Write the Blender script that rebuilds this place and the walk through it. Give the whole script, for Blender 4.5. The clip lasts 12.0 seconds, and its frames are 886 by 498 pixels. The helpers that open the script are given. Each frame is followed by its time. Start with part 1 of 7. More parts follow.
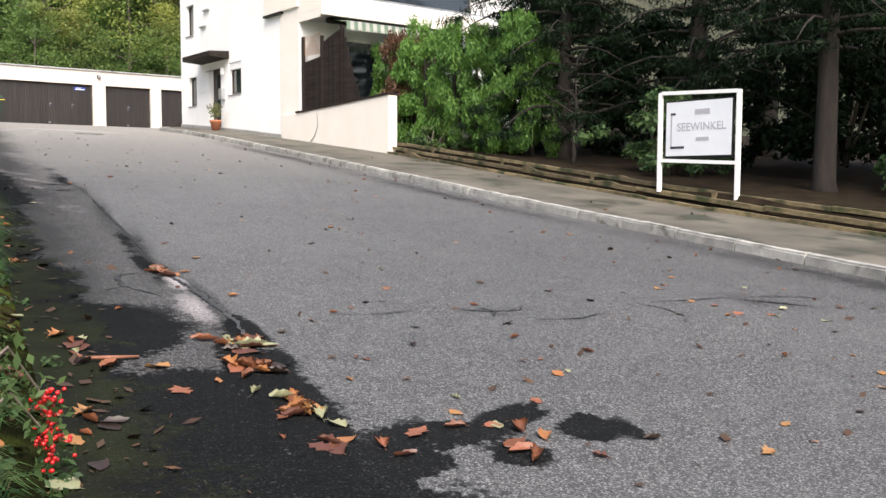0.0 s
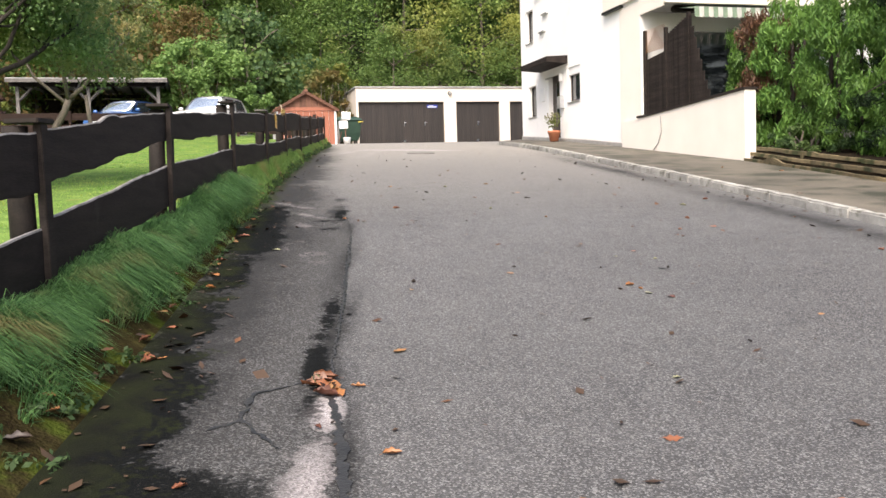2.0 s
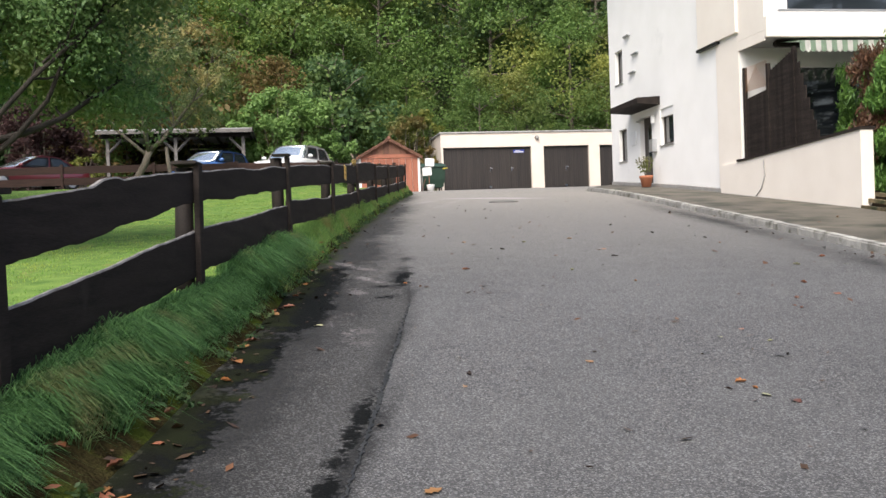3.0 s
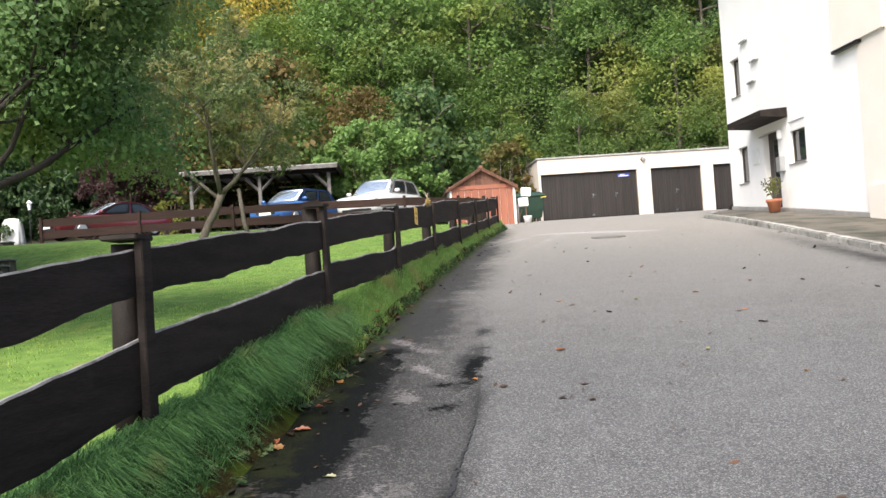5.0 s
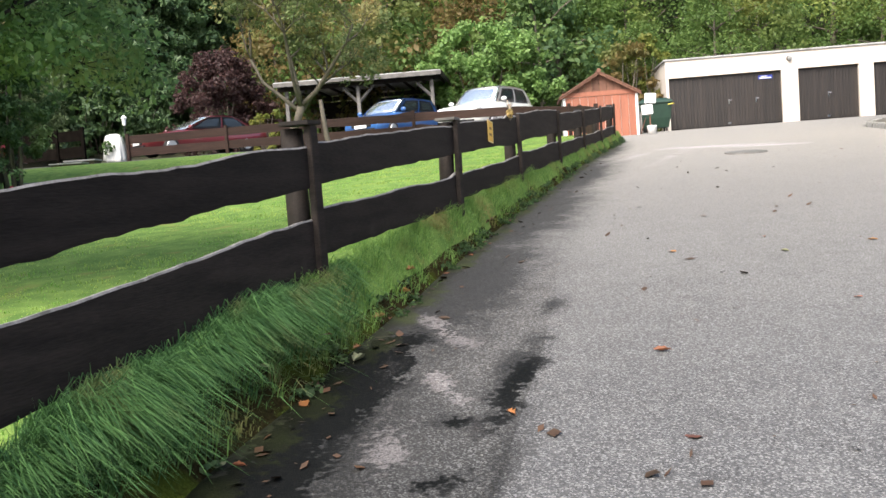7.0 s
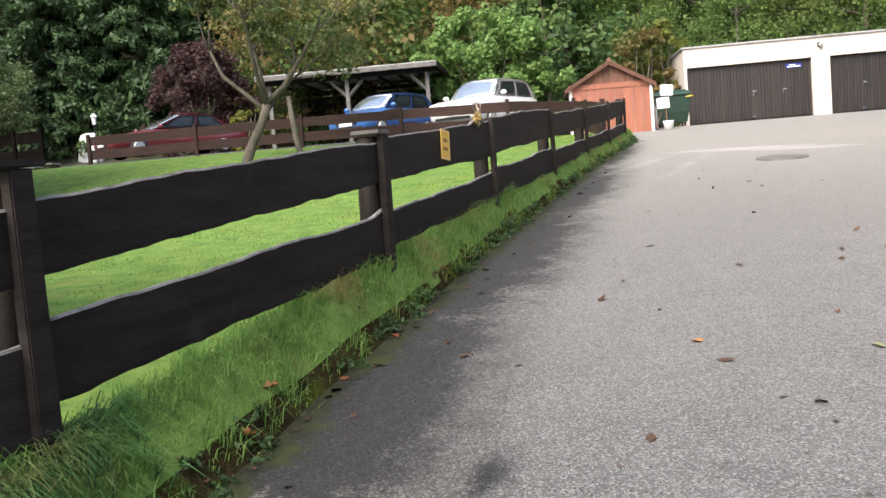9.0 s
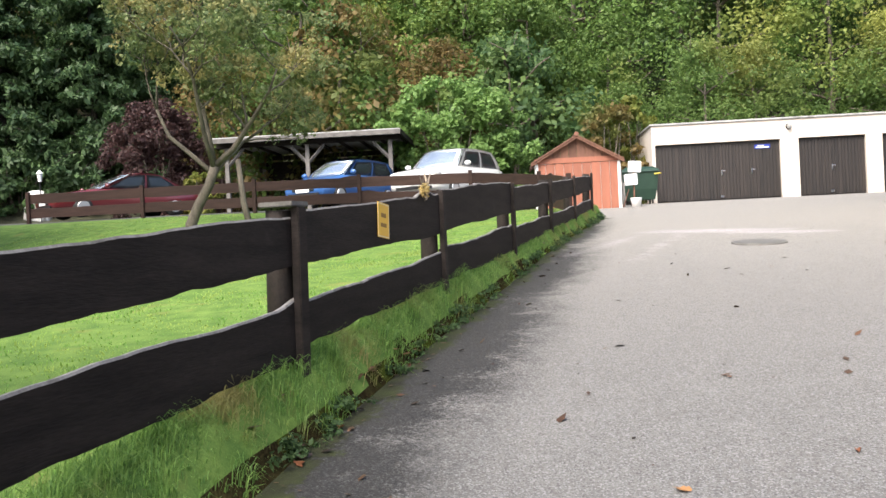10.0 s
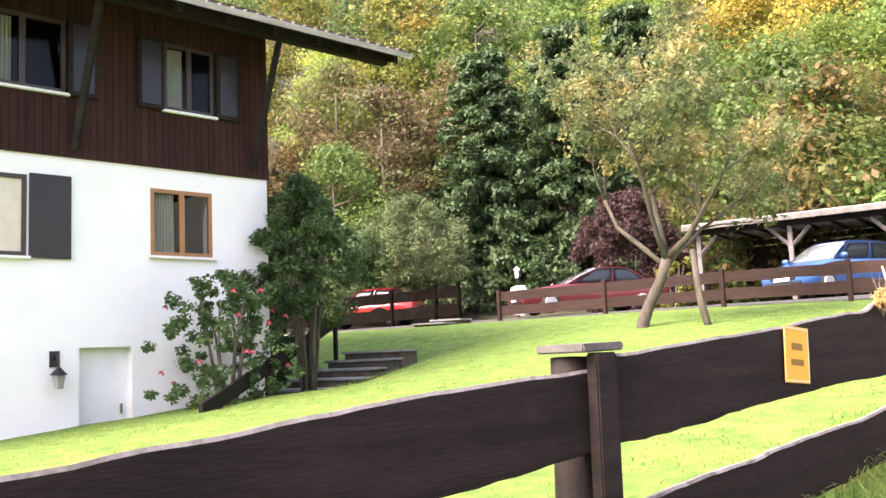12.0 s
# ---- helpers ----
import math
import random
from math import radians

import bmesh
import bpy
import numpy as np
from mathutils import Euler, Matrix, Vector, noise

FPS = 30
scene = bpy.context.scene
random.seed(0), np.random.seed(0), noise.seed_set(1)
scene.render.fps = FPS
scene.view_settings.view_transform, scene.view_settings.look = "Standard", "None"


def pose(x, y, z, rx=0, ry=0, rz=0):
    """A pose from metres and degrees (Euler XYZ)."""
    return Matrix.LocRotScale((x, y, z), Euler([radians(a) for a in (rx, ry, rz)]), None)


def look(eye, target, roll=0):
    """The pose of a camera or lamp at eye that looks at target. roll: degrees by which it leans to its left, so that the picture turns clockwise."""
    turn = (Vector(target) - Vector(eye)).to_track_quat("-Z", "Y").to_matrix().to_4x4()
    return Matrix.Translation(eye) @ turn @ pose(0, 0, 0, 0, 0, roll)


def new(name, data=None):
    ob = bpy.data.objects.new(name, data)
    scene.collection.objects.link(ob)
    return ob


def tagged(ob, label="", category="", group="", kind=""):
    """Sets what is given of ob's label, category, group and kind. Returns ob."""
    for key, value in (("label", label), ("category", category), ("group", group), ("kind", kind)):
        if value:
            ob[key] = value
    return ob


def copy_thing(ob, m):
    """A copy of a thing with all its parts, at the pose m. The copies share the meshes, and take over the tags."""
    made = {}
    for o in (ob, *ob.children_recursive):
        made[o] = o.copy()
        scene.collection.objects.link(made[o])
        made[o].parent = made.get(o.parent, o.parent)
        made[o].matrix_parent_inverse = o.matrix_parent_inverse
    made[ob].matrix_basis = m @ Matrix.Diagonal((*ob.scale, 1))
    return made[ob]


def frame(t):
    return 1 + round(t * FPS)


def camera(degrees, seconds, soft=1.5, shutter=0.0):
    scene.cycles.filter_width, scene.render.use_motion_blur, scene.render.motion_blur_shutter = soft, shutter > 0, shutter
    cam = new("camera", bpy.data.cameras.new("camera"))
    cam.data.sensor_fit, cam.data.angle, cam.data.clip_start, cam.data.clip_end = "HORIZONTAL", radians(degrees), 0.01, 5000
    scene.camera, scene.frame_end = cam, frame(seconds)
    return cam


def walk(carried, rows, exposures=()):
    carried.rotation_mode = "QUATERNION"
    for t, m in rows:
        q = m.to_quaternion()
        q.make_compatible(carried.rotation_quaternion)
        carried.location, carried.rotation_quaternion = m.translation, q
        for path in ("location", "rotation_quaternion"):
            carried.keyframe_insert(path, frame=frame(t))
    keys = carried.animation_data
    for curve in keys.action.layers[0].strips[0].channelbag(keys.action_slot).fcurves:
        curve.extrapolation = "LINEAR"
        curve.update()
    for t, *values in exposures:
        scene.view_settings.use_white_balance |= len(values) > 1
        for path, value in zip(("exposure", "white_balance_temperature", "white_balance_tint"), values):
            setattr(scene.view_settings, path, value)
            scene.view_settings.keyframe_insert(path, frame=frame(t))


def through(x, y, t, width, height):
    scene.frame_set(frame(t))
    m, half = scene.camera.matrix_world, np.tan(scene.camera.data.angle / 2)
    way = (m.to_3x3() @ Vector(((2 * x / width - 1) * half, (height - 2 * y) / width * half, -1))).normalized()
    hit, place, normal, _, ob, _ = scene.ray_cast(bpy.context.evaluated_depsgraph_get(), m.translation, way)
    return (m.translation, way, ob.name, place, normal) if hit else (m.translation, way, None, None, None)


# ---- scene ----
cam = camera(51.9, 12.0)
EXPOSURES = [(0, 1.2, 6500, 10), (1.0, 1.1, 6450, 10), (2.0, 1.3, 6800, 12), (2.5, 1.1, 6700, 11), (3.0, 0.9, 6450, 10), (5.0, 1.25, 6500, 9), (5.5, 1.05, 6500, 9), (6.5, 1.15, 6500, 9), (7, 1.5, 6500, 9), (9, 1.35, 6500, 10), (9.5, 1.5, 6500, 10), (10.5, 1.45, 6450, 10), (11, 1.3, 6450, 10), (11.5, 2.1, 6600, 16), (12, 2.55, 7150, 26)]
PATH = [
    (0, (-0.088, 0.309, 1.43), (1.133, 1.886, 1.282), 0.2),
    (0.5, (0.512, 0.825, 1.441), (1.54, 2.515, 1.147), -2.3),
    (1, (1.078, 1.37, 1.477), (1.749, 3.221, 1.122), -3.9),
    (1.5, (1.614, 1.985, 1.591), (2.359, 3.812, 1.265), -2.5),
    (2, (2.074, 2.803, 1.713), (2.586, 4.732, 1.585), -1.7),
    (2.5, (2.395, 3.547, 1.811), (2.853, 5.493, 1.742), -1.2),
    (3, (2.652, 4.114, 1.914), (2.971, 6.088, 1.887), -2.1),
    (3.2, (2.735, 4.367, 1.933), (2.954, 6.355, 1.901), -2.4),
    (4.8, (3.292, 6.673, 2.299), (3.381, 8.67, 2.365), -3.4),
    (5, (3.34, 6.983, 2.343), (3.434, 8.98, 2.384), -3.9),
    (5.5, (3.521, 7.825, 2.384), (3.533, 9.825, 2.386), -4.6),
    (6, (3.711, 8.486, 2.44), (3.685, 10.486, 2.399), -3.3),
    (6.5, (3.906, 9.207, 2.469), (3.773, 11.201, 2.37), -3.6),
    (7, (4.065, 10.076, 2.56), (3.867, 12.062, 2.423), -4.1),
    (7.2, (4.133, 10.392, 2.582), (3.952, 12.378, 2.432), -4.0),
    (8.8, (4.485, 12.848, 2.843), (4.322, 14.833, 2.66), -4.3),
    (9, (4.514, 13.14, 2.885), (4.278, 15.12, 2.732), -4.5),
    (9.5, (4.55, 13.765, 2.943), (4.301, 15.748, 2.885), -3.2),
    (10, (4.612, 14.413, 2.977), (4.459, 16.407, 2.969), -2.7),
    (10.5, (4.663, 15.081, 3.065), (4.524, 17.075, 3.153), -4.2),
    (11, (4.684, 15.654, 3.136), (4.281, 17.611, 3.219), -4.6),
    (11.3, (4.711, 16.022, 3.18), (4.043, 17.905, 3.271), -3.7),
    (11.5, (4.773, 16.205, 3.193), (3.966, 18.032, 3.317), -3.3),
    (12, (4.779, 16.783, 3.27), (3.643, 18.413, 3.498), -2.5),
]
walk(cam, [(t, look(eye, target, roll)) for t, eye, target, roll in PATH], EXPOSURES)

# ==== world and light ====
world = bpy.data.worlds.new("overcast")
scene.world = world
world.use_nodes = True
wn = world.node_tree
sky = wn.nodes.new("ShaderNodeTexSky")
sky.sky_type, sky.sun_disc = "NISHITA", False
SUN_EL, SUN_AZ = radians(50), radians(203)
sky.sun_elevation, sky.sun_rotation = SUN_EL, SUN_AZ
sky.air_density, sky.dust_density, sky.ozone_density = 1.0, 4.0, 0.6
wn.links.new(sky.outputs[0], wn.nodes["Background"].inputs[0])
wn.nodes["Background"].inputs[1].default_value = 0.15
sun = new("sun", bpy.data.lights.new("sun", "SUN"))
sun.data.energy, sun.data.angle, sun.data.color = 2.2, radians(35), (1.0, 0.95, 0.88)
sun_dir = Vector((math.sin(SUN_AZ) * math.cos(SUN_EL), math.cos(SUN_AZ) * math.cos(SUN_EL), math.sin(SUN_EL)))
sun.matrix_world = look(sun_dir * 60, (0, 0, 0))

# ==== materials ====


def material(name, a, b, rough=0.8, scale=6.0, fine=60.0, bump=0.3, vary=0.0, island=0.0, metal=0.0, depth=0.01, stretch=(1, 1, 1), spots=None, spec=0.5):
    """A surface of two colours mixed by coarse and fine noise, with relief; vary: brightness by object, island: by loose piece."""
    m = bpy.data.materials.new(name)
    m.use_nodes = True
    nt, ln = m.node_tree, m.node_tree.links.new
    bsdf = nt.nodes["Principled BSDF"]
    bsdf.inputs["Roughness"].default_value, bsdf.inputs["Metallic"].default_value = rough, metal
    bsdf.inputs["Specular IOR Level"].default_value = spec
    tc = nt.nodes.new("ShaderNodeNewGeometry")
    mp = nt.nodes.new("ShaderNodeMapping")
    mp.inputs["Scale"].default_value = stretch
    ln(tc.outputs["Position"], mp.inputs[0])
    n1, n2 = nt.nodes.new("ShaderNodeTexNoise"), nt.nodes.new("ShaderNodeTexNoise")
    n1.inputs["Scale"].default_value, n1.inputs["Detail"].default_value = scale, 5
    n2.inputs["Scale"].default_value, n2.inputs["Detail"].default_value = fine, 3
    ln(mp.outputs[0], n1.inputs["Vector"]), ln(mp.outputs[0], n2.inputs["Vector"])
    add = nt.nodes.new("ShaderNodeMath")
    add.operation = "MULTIPLY_ADD"
    ln(n2.outputs[0], add.inputs[0])
    add.inputs[1].default_value = 0.6
    ln(n1.outputs[0], add.inputs[2])
    ramp = nt.nodes.new("ShaderNodeMapRange")
    ramp.inputs[1].default_value, ramp.inputs[2].default_value = 0.55, 1.05
    ln(add.outputs[0], ramp.inputs[0])
    mix = nt.nodes.new("ShaderNodeMix")
    mix.data_type = "RGBA"
    mix.inputs["A"].default_value, mix.inputs["B"].default_value = (*a, 1), (*b, 1)
    ln(ramp.outputs[0], mix.inputs["Factor"])
    out = mix.outputs["Result"]
    if spots:
        colour, size, low, high = spots
        n3 = nt.nodes.new("ShaderNodeTexNoise")
        n3.inputs["Scale"].default_value, n3.inputs["Detail"].default_value = size, 8
        ln(tc.outputs["Position"], n3.inputs["Vector"])
        r3 = nt.nodes.new("ShaderNodeMapRange")
        r3.inputs[1].default_value, r3.inputs[2].default_value = low, high
        ln(n3.outputs[0], r3.inputs[0])
        m3 = nt.nodes.new("ShaderNodeMix")
        m3.data_type = "RGBA"
        ln(r3.outputs[0], m3.inputs["Factor"]), ln(out, m3.inputs["A"])
        m3.inputs["B"].default_value = (*colour, 1)
        out = m3.outputs["Result"]
    if vary or island:
        hs = nt.nodes.new("ShaderNodeHueSaturation")
        src = nt.nodes.new("ShaderNodeObjectInfo").outputs["Random"] if vary else tc.outputs["Random Per Island"]
        k = vary or island
        rr = nt.nodes.new("ShaderNodeMapRange")
        rr.inputs[3].default_value, rr.inputs[4].default_value = 1 - k, 1 + k
        ln(src, rr.inputs[0]), ln(rr.outputs[0], hs.inputs["Value"]), ln(out, hs.inputs["Color"])
        out = hs.outputs[0]
    ln(out, bsdf.inputs["Base Color"])
    if bump:
        bp = nt.nodes.new("ShaderNodeBump")
        bp.inputs["Strength"].default_value, bp.inputs["Distance"].default_value = bump, depth
        ln(add.outputs[0], bp.inputs["Height"]), ln(bp.outputs[0], bsdf.inputs["Normal"])
    return m


def leaf_material(name, a, b, c=None, share=0.2, through=0.5, patch=0.35):
    """Leaves: colours spread by leaf and by patches of the crown, some light passing through them."""
    m = bpy.data.materials.new(name)
    m.use_nodes = True
    nt, ln = m.node_tree, m.node_tree.links.new
    bsdf = nt.nodes["Principled BSDF"]
    bsdf.inputs["Roughness"].default_value = 0.55
    bsdf.inputs["Specular IOR Level"].default_value = 0.3
    geo = nt.nodes.new("ShaderNodeNewGeometry")
    mix = nt.nodes.new("ShaderNodeMix")
    mix.data_type = "RGBA"
    mix.inputs["A"].default_value, mix.inputs["B"].default_value = (*a, 1), (*b, 1)
    ln(geo.outputs["Random Per Island"], mix.inputs["Factor"])
    out = mix.outputs["Result"]
    if c:
        n = nt.nodes.new("ShaderNodeTexNoise")
        n.inputs["Scale"].default_value = patch
        ln(geo.outputs["Position"], n.inputs["Vector"])
        r = nt.nodes.new("ShaderNodeMapRange")
        r.inputs[1].default_value, r.inputs[2].default_value = 0.62 - share * 0.5, 0.78 - share * 0.5
        ln(n.outputs[0], r.inputs[0])
        m2 = nt.nodes.new("ShaderNodeMix")
        m2.data_type = "RGBA"
        ln(r.outputs[0], m2.inputs["Factor"]), ln(out, m2.inputs["A"])
        m2.inputs["B"].default_value = (*c, 1)
        out = m2.outputs["Result"]
    hs = nt.nodes.new("ShaderNodeHueSaturation")
    oi = nt.nodes.new("ShaderNodeObjectInfo")
    rr = nt.nodes.new("ShaderNodeMapRange")
    rr.inputs[3].default_value, rr.inputs[4].default_value = 0.72, 1.3
    ln(oi.outputs["Random"], rr.inputs[0]), ln(rr.outputs[0], hs.inputs["Value"]), ln(out, hs.inputs["Color"])
    out = hs.outputs[0]
    ln(out, bsdf.inputs["Base Color"])
    tr = nt.nodes.new("ShaderNodeBsdfTranslucent")
    ln(out, tr.inputs[0])
    ms = nt.nodes.new("ShaderNodeMixShader")
    ms.inputs[0].default_value = through
    ln(bsdf.outputs[0], ms.inputs[1]), ln(tr.outputs[0], ms.inputs[2])
    ln(ms.outputs[0], nt.nodes["Material Output"].inputs[0])
    return m


def glass(name, tint=(0.02, 0.025, 0.03), rough=0.04):
    m = bpy.data.materials.new(name)
    m.use_nodes = True
    b = m.node_tree.nodes["Principled BSDF"]
    b.inputs["Base Color"].default_value = (*tint, 1)
    b.inputs["Roughness"].default_value = rough
    b.inputs["IOR"].default_value = 1.5
    b.inputs["Specular IOR Level"].default_value = 0.8
    return m


def paint(name, colour, rough=0.3, coat=0.6, metal=0.0):
    m = bpy.data.materials.new(name)
    m.use_nodes = True
    b = m.node_tree.nodes["Principled BSDF"]
    b.inputs["Base Color"].default_value = (*colour, 1)
    b.inputs["Roughness"].default_value, b.inputs["Metallic"].default_value = rough, metal
    b.inputs["Coat Weight"].default_value = coat
    return m




def asphalt(name, a, b, chip, chips):
    """Stone chips in bitumen; the attribute 'wet' darkens and glosses it, 'pale' strips it to grit and dried mud."""
    m = bpy.data.materials.new(name)
    m.use_nodes = True
    nt, ln = m.node_tree, m.node_tree.links.new
    bsdf = nt.nodes["Principled BSDF"]
    geo = nt.nodes.new("ShaderNodeNewGeometry")

    def node(kind, **props):
        n = nt.nodes.new(kind)
        for key, value in props.items():
            n.inputs[key].default_value = value
        return n

    def blend(fac, x, y):
        n = nt.nodes.new("ShaderNodeMix")
        n.data_type = "RGBA"
        ln(fac, n.inputs["Factor"])
        for socket, value in (("A", x), ("B", y)):
            if isinstance(value, tuple):
                n.inputs[socket].default_value = (*value, 1)
            else:
                ln(value, n.inputs[socket])
        return n.outputs["Result"]

    def span(value, low, high, to_low=0.0, to_high=1.0):
        n = nt.nodes.new("ShaderNodeMapRange")
        n.inputs[1].default_value, n.inputs[2].default_value = low, high
        n.inputs[3].default_value, n.inputs[4].default_value = to_low, to_high
        ln(value, n.inputs[0])
        return n.outputs[0]

    def math_node(op, x, y):
        n = nt.nodes.new("ShaderNodeMath")
        n.operation = op
        for i, value in enumerate((x, y)):
            if isinstance(value, float):
                n.inputs[i].default_value = value
            else:
                ln(value, n.inputs[i])
        return n.outputs[0]

    broad, mid, tiny = (node("ShaderNodeTexNoise", Scale=s, Detail=d) for s, d in ((0.35, 5.0), (3.2, 8.0), (24.0, 6.0)))
    cell = node("ShaderNodeTexVoronoi", Scale=chips)
    for n in (broad, mid, tiny, cell):
        ln(geo.outputs["Position"], n.inputs["Vector"])
    tone = math_node("ADD", math_node("MULTIPLY", broad.outputs[0], 0.6), math_node("MULTIPLY", mid.outputs[0], 0.5))
    col = blend(span(tone, 0.42, 0.72), a, b)
    sep = nt.nodes.new("ShaderNodeSeparateColor")
    ln(cell.outputs["Color"], sep.inputs[0])
    rag = math_node("ADD", math_node("MULTIPLY", mid.outputs[0], 2.6), math_node("MULTIPLY", tiny.outputs[0], 1.9))
    rag = math_node("SUBTRACT", rag, 2.25)
    tones = []
    for key in ("old_shade", "damp", "far_sheen"):
        at = nt.nodes.new("ShaderNodeAttribute")
        at.attribute_name = key
        tones.append(math_node("MULTIPLY", math_node("POWER", at.outputs["Fac"], 0.75), span(math_node("ADD", at.outputs["Fac"], math_node("MULTIPLY", rag, 0.8)), -0.25, 0.75)) if key == "damp" else at.outputs["Fac"])
    # old shoulder asphalt; on the near lane, tree shade put into the colour
    col = blend(math_node("MULTIPLY", tones[0], 0.82), col, (0.019, 0.0185, 0.017))
    # far lane paled: sky sheen at a grazing view put into the colour
    col = blend(math_node("MULTIPLY", tones[2], 0.8), col, (0.305, 0.283, 0.247))
    col = blend(math_node("MULTIPLY", span(tones[1], 0.0, 0.7), 0.9), col, (0.009, 0.0088, 0.0082))
    col = blend(math_node("MULTIPLY", span(sep.outputs[0], 0.52, 1.0), math_node("MULTIPLY", span(tones[1], 0.0, 0.8, 1.0, 0.22), span(tones[0], 0.0, 1.0, 1.0, 0.6))), col, chip)
    col = blend(span(sep.outputs[1], 0.55, 1.0, 0.0, 0.62), col, tuple(q * 0.25 for q in a))
    masks = []
    for key in ("pale", "wet"):
        at = nt.nodes.new("ShaderNodeAttribute")
        at.attribute_name = key
        on = math_node("MULTIPLY", span(at.outputs["Fac"], 0.0, 0.02), span(at.outputs["Fac"], 0.0, 0.30 if key == "wet" else 0.9, 0.55 if key == "wet" else 0.1, 1.0))
        masks.append(math_node("MULTIPLY", on, span(math_node("ADD", math_node("MULTIPLY", at.outputs["Fac"], 1.7), math_node("MULTIPLY", rag, 0.75)), 0.30, 0.48)))
    col = blend(math_node("MULTIPLY", masks[0], 0.85), col, blend(span(sep.outputs[2], 0.2, 1.0), (0.19, 0.17, 0.17), (0.50, 0.47, 0.47)))
    col = blend(math_node("MULTIPLY", masks[1], span(sep.outputs[2], 0.75, 1.0, 0.96, 0.72)), col, (0.0045, 0.005, 0.005))
    at = nt.nodes.new("ShaderNodeAttribute")
    at.attribute_name = "mossy"
    growth = math_node("MULTIPLY", span(at.outputs["Fac"], 0.0, 0.05), span(math_node("ADD", at.outputs["Fac"], math_node("MULTIPLY", rag, 0.8)), 0.40, 0.62))
    growth = math_node("MULTIPLY", growth, span(masks[1], 0.0, 1.0, 1.0, 0.3))
    col = blend(math_node("MULTIPLY", growth, 0.92), col, blend(span(mid.outputs[0], 0.35, 0.65), (0.010, 0.009, 0.005), (0.030, 0.038, 0.009)))
    ln(col, bsdf.inputs["Base Color"])
    ln(span(masks[1], 0.0, 1.0, 0.78, 0.7), bsdf.inputs["Roughness"])
    ln(span(masks[1], 0.0, 1.0, 0.3, 0.05), bsdf.inputs["Specular IOR Level"])
    bp = node("ShaderNodeBump", Strength=0.7, Distance=0.004)
    ln(math_node("ADD", cell.outputs["Distance"], math_node("MULTIPLY", tiny.outputs[0], 0.8)), bp.inputs["Height"])
    ln(bp.outputs[0], bsdf.inputs["Normal"])
    return m


ASPHALT = asphalt("asphalt", (0.050, 0.050, 0.052), (0.086, 0.086, 0.087), (0.225, 0.225, 0.222), 125.0)
ASPHALT_OLD = asphalt("old_asphalt", (0.036, 0.035, 0.034), (0.072, 0.07, 0.066), (0.15, 0.147, 0.142), 75.0)
TAR = material("wet_tar", (0.012, 0.012, 0.013), (0.035, 0.034, 0.034), 0.42, 5, 60, 0.6, depth=0.01)
CONCRETE_PALE = material("pale_concrete", (0.22, 0.22, 0.21), (0.33, 0.33, 0.315), 0.7, 2, 60, 0.3)
PAVING = material("pavement_asphalt", (0.052, 0.047, 0.037), (0.135, 0.12, 0.094), 0.75, 0.8, 70, 0.5, depth=0.006, spots=((0.03, 0.032, 0.02), 1.3, 0.50, 0.64))
KERB = material("granite_kerb", (0.22, 0.215, 0.20), (0.40, 0.39, 0.36), 0.75, 5, 90, 0.5, vary=0.18, spots=((0.10, 0.10, 0.07), 4, 0.55, 0.7))
# near black: the grove's shade is put into the soil colour
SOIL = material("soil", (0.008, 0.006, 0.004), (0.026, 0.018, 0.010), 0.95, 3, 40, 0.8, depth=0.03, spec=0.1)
FOREST_FLOOR = material("forest_floor", (0.015, 0.018, 0.008), (0.05, 0.05, 0.022), 0.95, 0.8, 9, 0.8, depth=0.1)
LAWN_SOIL = material("lawn_ground", (0.054, 0.112, 0.023), (0.152, 0.232, 0.053), 0.95, 4.5, 85, 0.5, depth=0.02, spots=((0.17, 0.17, 0.05), 2.5, 0.60, 0.75), spec=0.15)
MOSS = material("moss", (0.014, 0.010, 0.006), (0.040, 0.036, 0.014), 0.95, 6, 50, 1.0, depth=0.03, spots=((0.044, 0.058, 0.011), 3.0, 0.50, 0.60), spec=0.0)
# darker copy of the moss: the berry shrub's shade put into its colour
MOSS_SHADED = material("shaded_black_moss", (0.005, 0.006, 0.003), (0.016, 0.017, 0.006), 0.95, 6, 50, 1.0, depth=0.03, spots=((0.022, 0.028, 0.007), 3.0, 0.56, 0.66), spec=0.0)
WOOD_DARK = material("dark_stained_wood", (0.013, 0.0105, 0.0098), (0.031, 0.0245, 0.0215), 0.75, 5, 45, 0.5, vary=0.25, depth=0.006, stretch=(1, 0.25, 2.5), spots=((0.045, 0.038, 0.033), 2.5, 0.64, 0.82), spec=0.12)
# grey boards; on the lane planks' top faces, sky sheen put into the colour
WOOD_GREY = material("weathered_sheen_wood", (0.12, 0.113, 0.108), (0.27, 0.255, 0.245), 0.85, 7, 70, 0.6, depth=0.006, spots=((0.10, 0.095, 0.085), 9, 0.55, 0.66))
YARD_BLACK = material("blackened_wood", (0.004, 0.0034, 0.003), (0.010, 0.0082, 0.007), 0.9, 5, 45, 0.5, vary=0.25, depth=0.006, spec=0.0)
YARD_WOOD = material("red_brown_stained_wood", (0.022, 0.0125, 0.0105), (0.046, 0.026, 0.021), 0.75, 5, 45, 0.5, vary=0.25, depth=0.006, stretch=(0.25, 1, 2.5), spec=0.2)
LOG = material("dark_log", (0.009, 0.007, 0.0062), (0.022, 0.0165, 0.014), 0.75, 9, 60, 0.5, vary=0.2, spec=0.25)
GARAGE_WOOD = material("brown_garage_boards", (0.0095, 0.0075, 0.0068), (0.026, 0.0195, 0.0165), 0.6, 3, 50, 0.4, vary=0.25, stretch=(4, 1, 0.3))
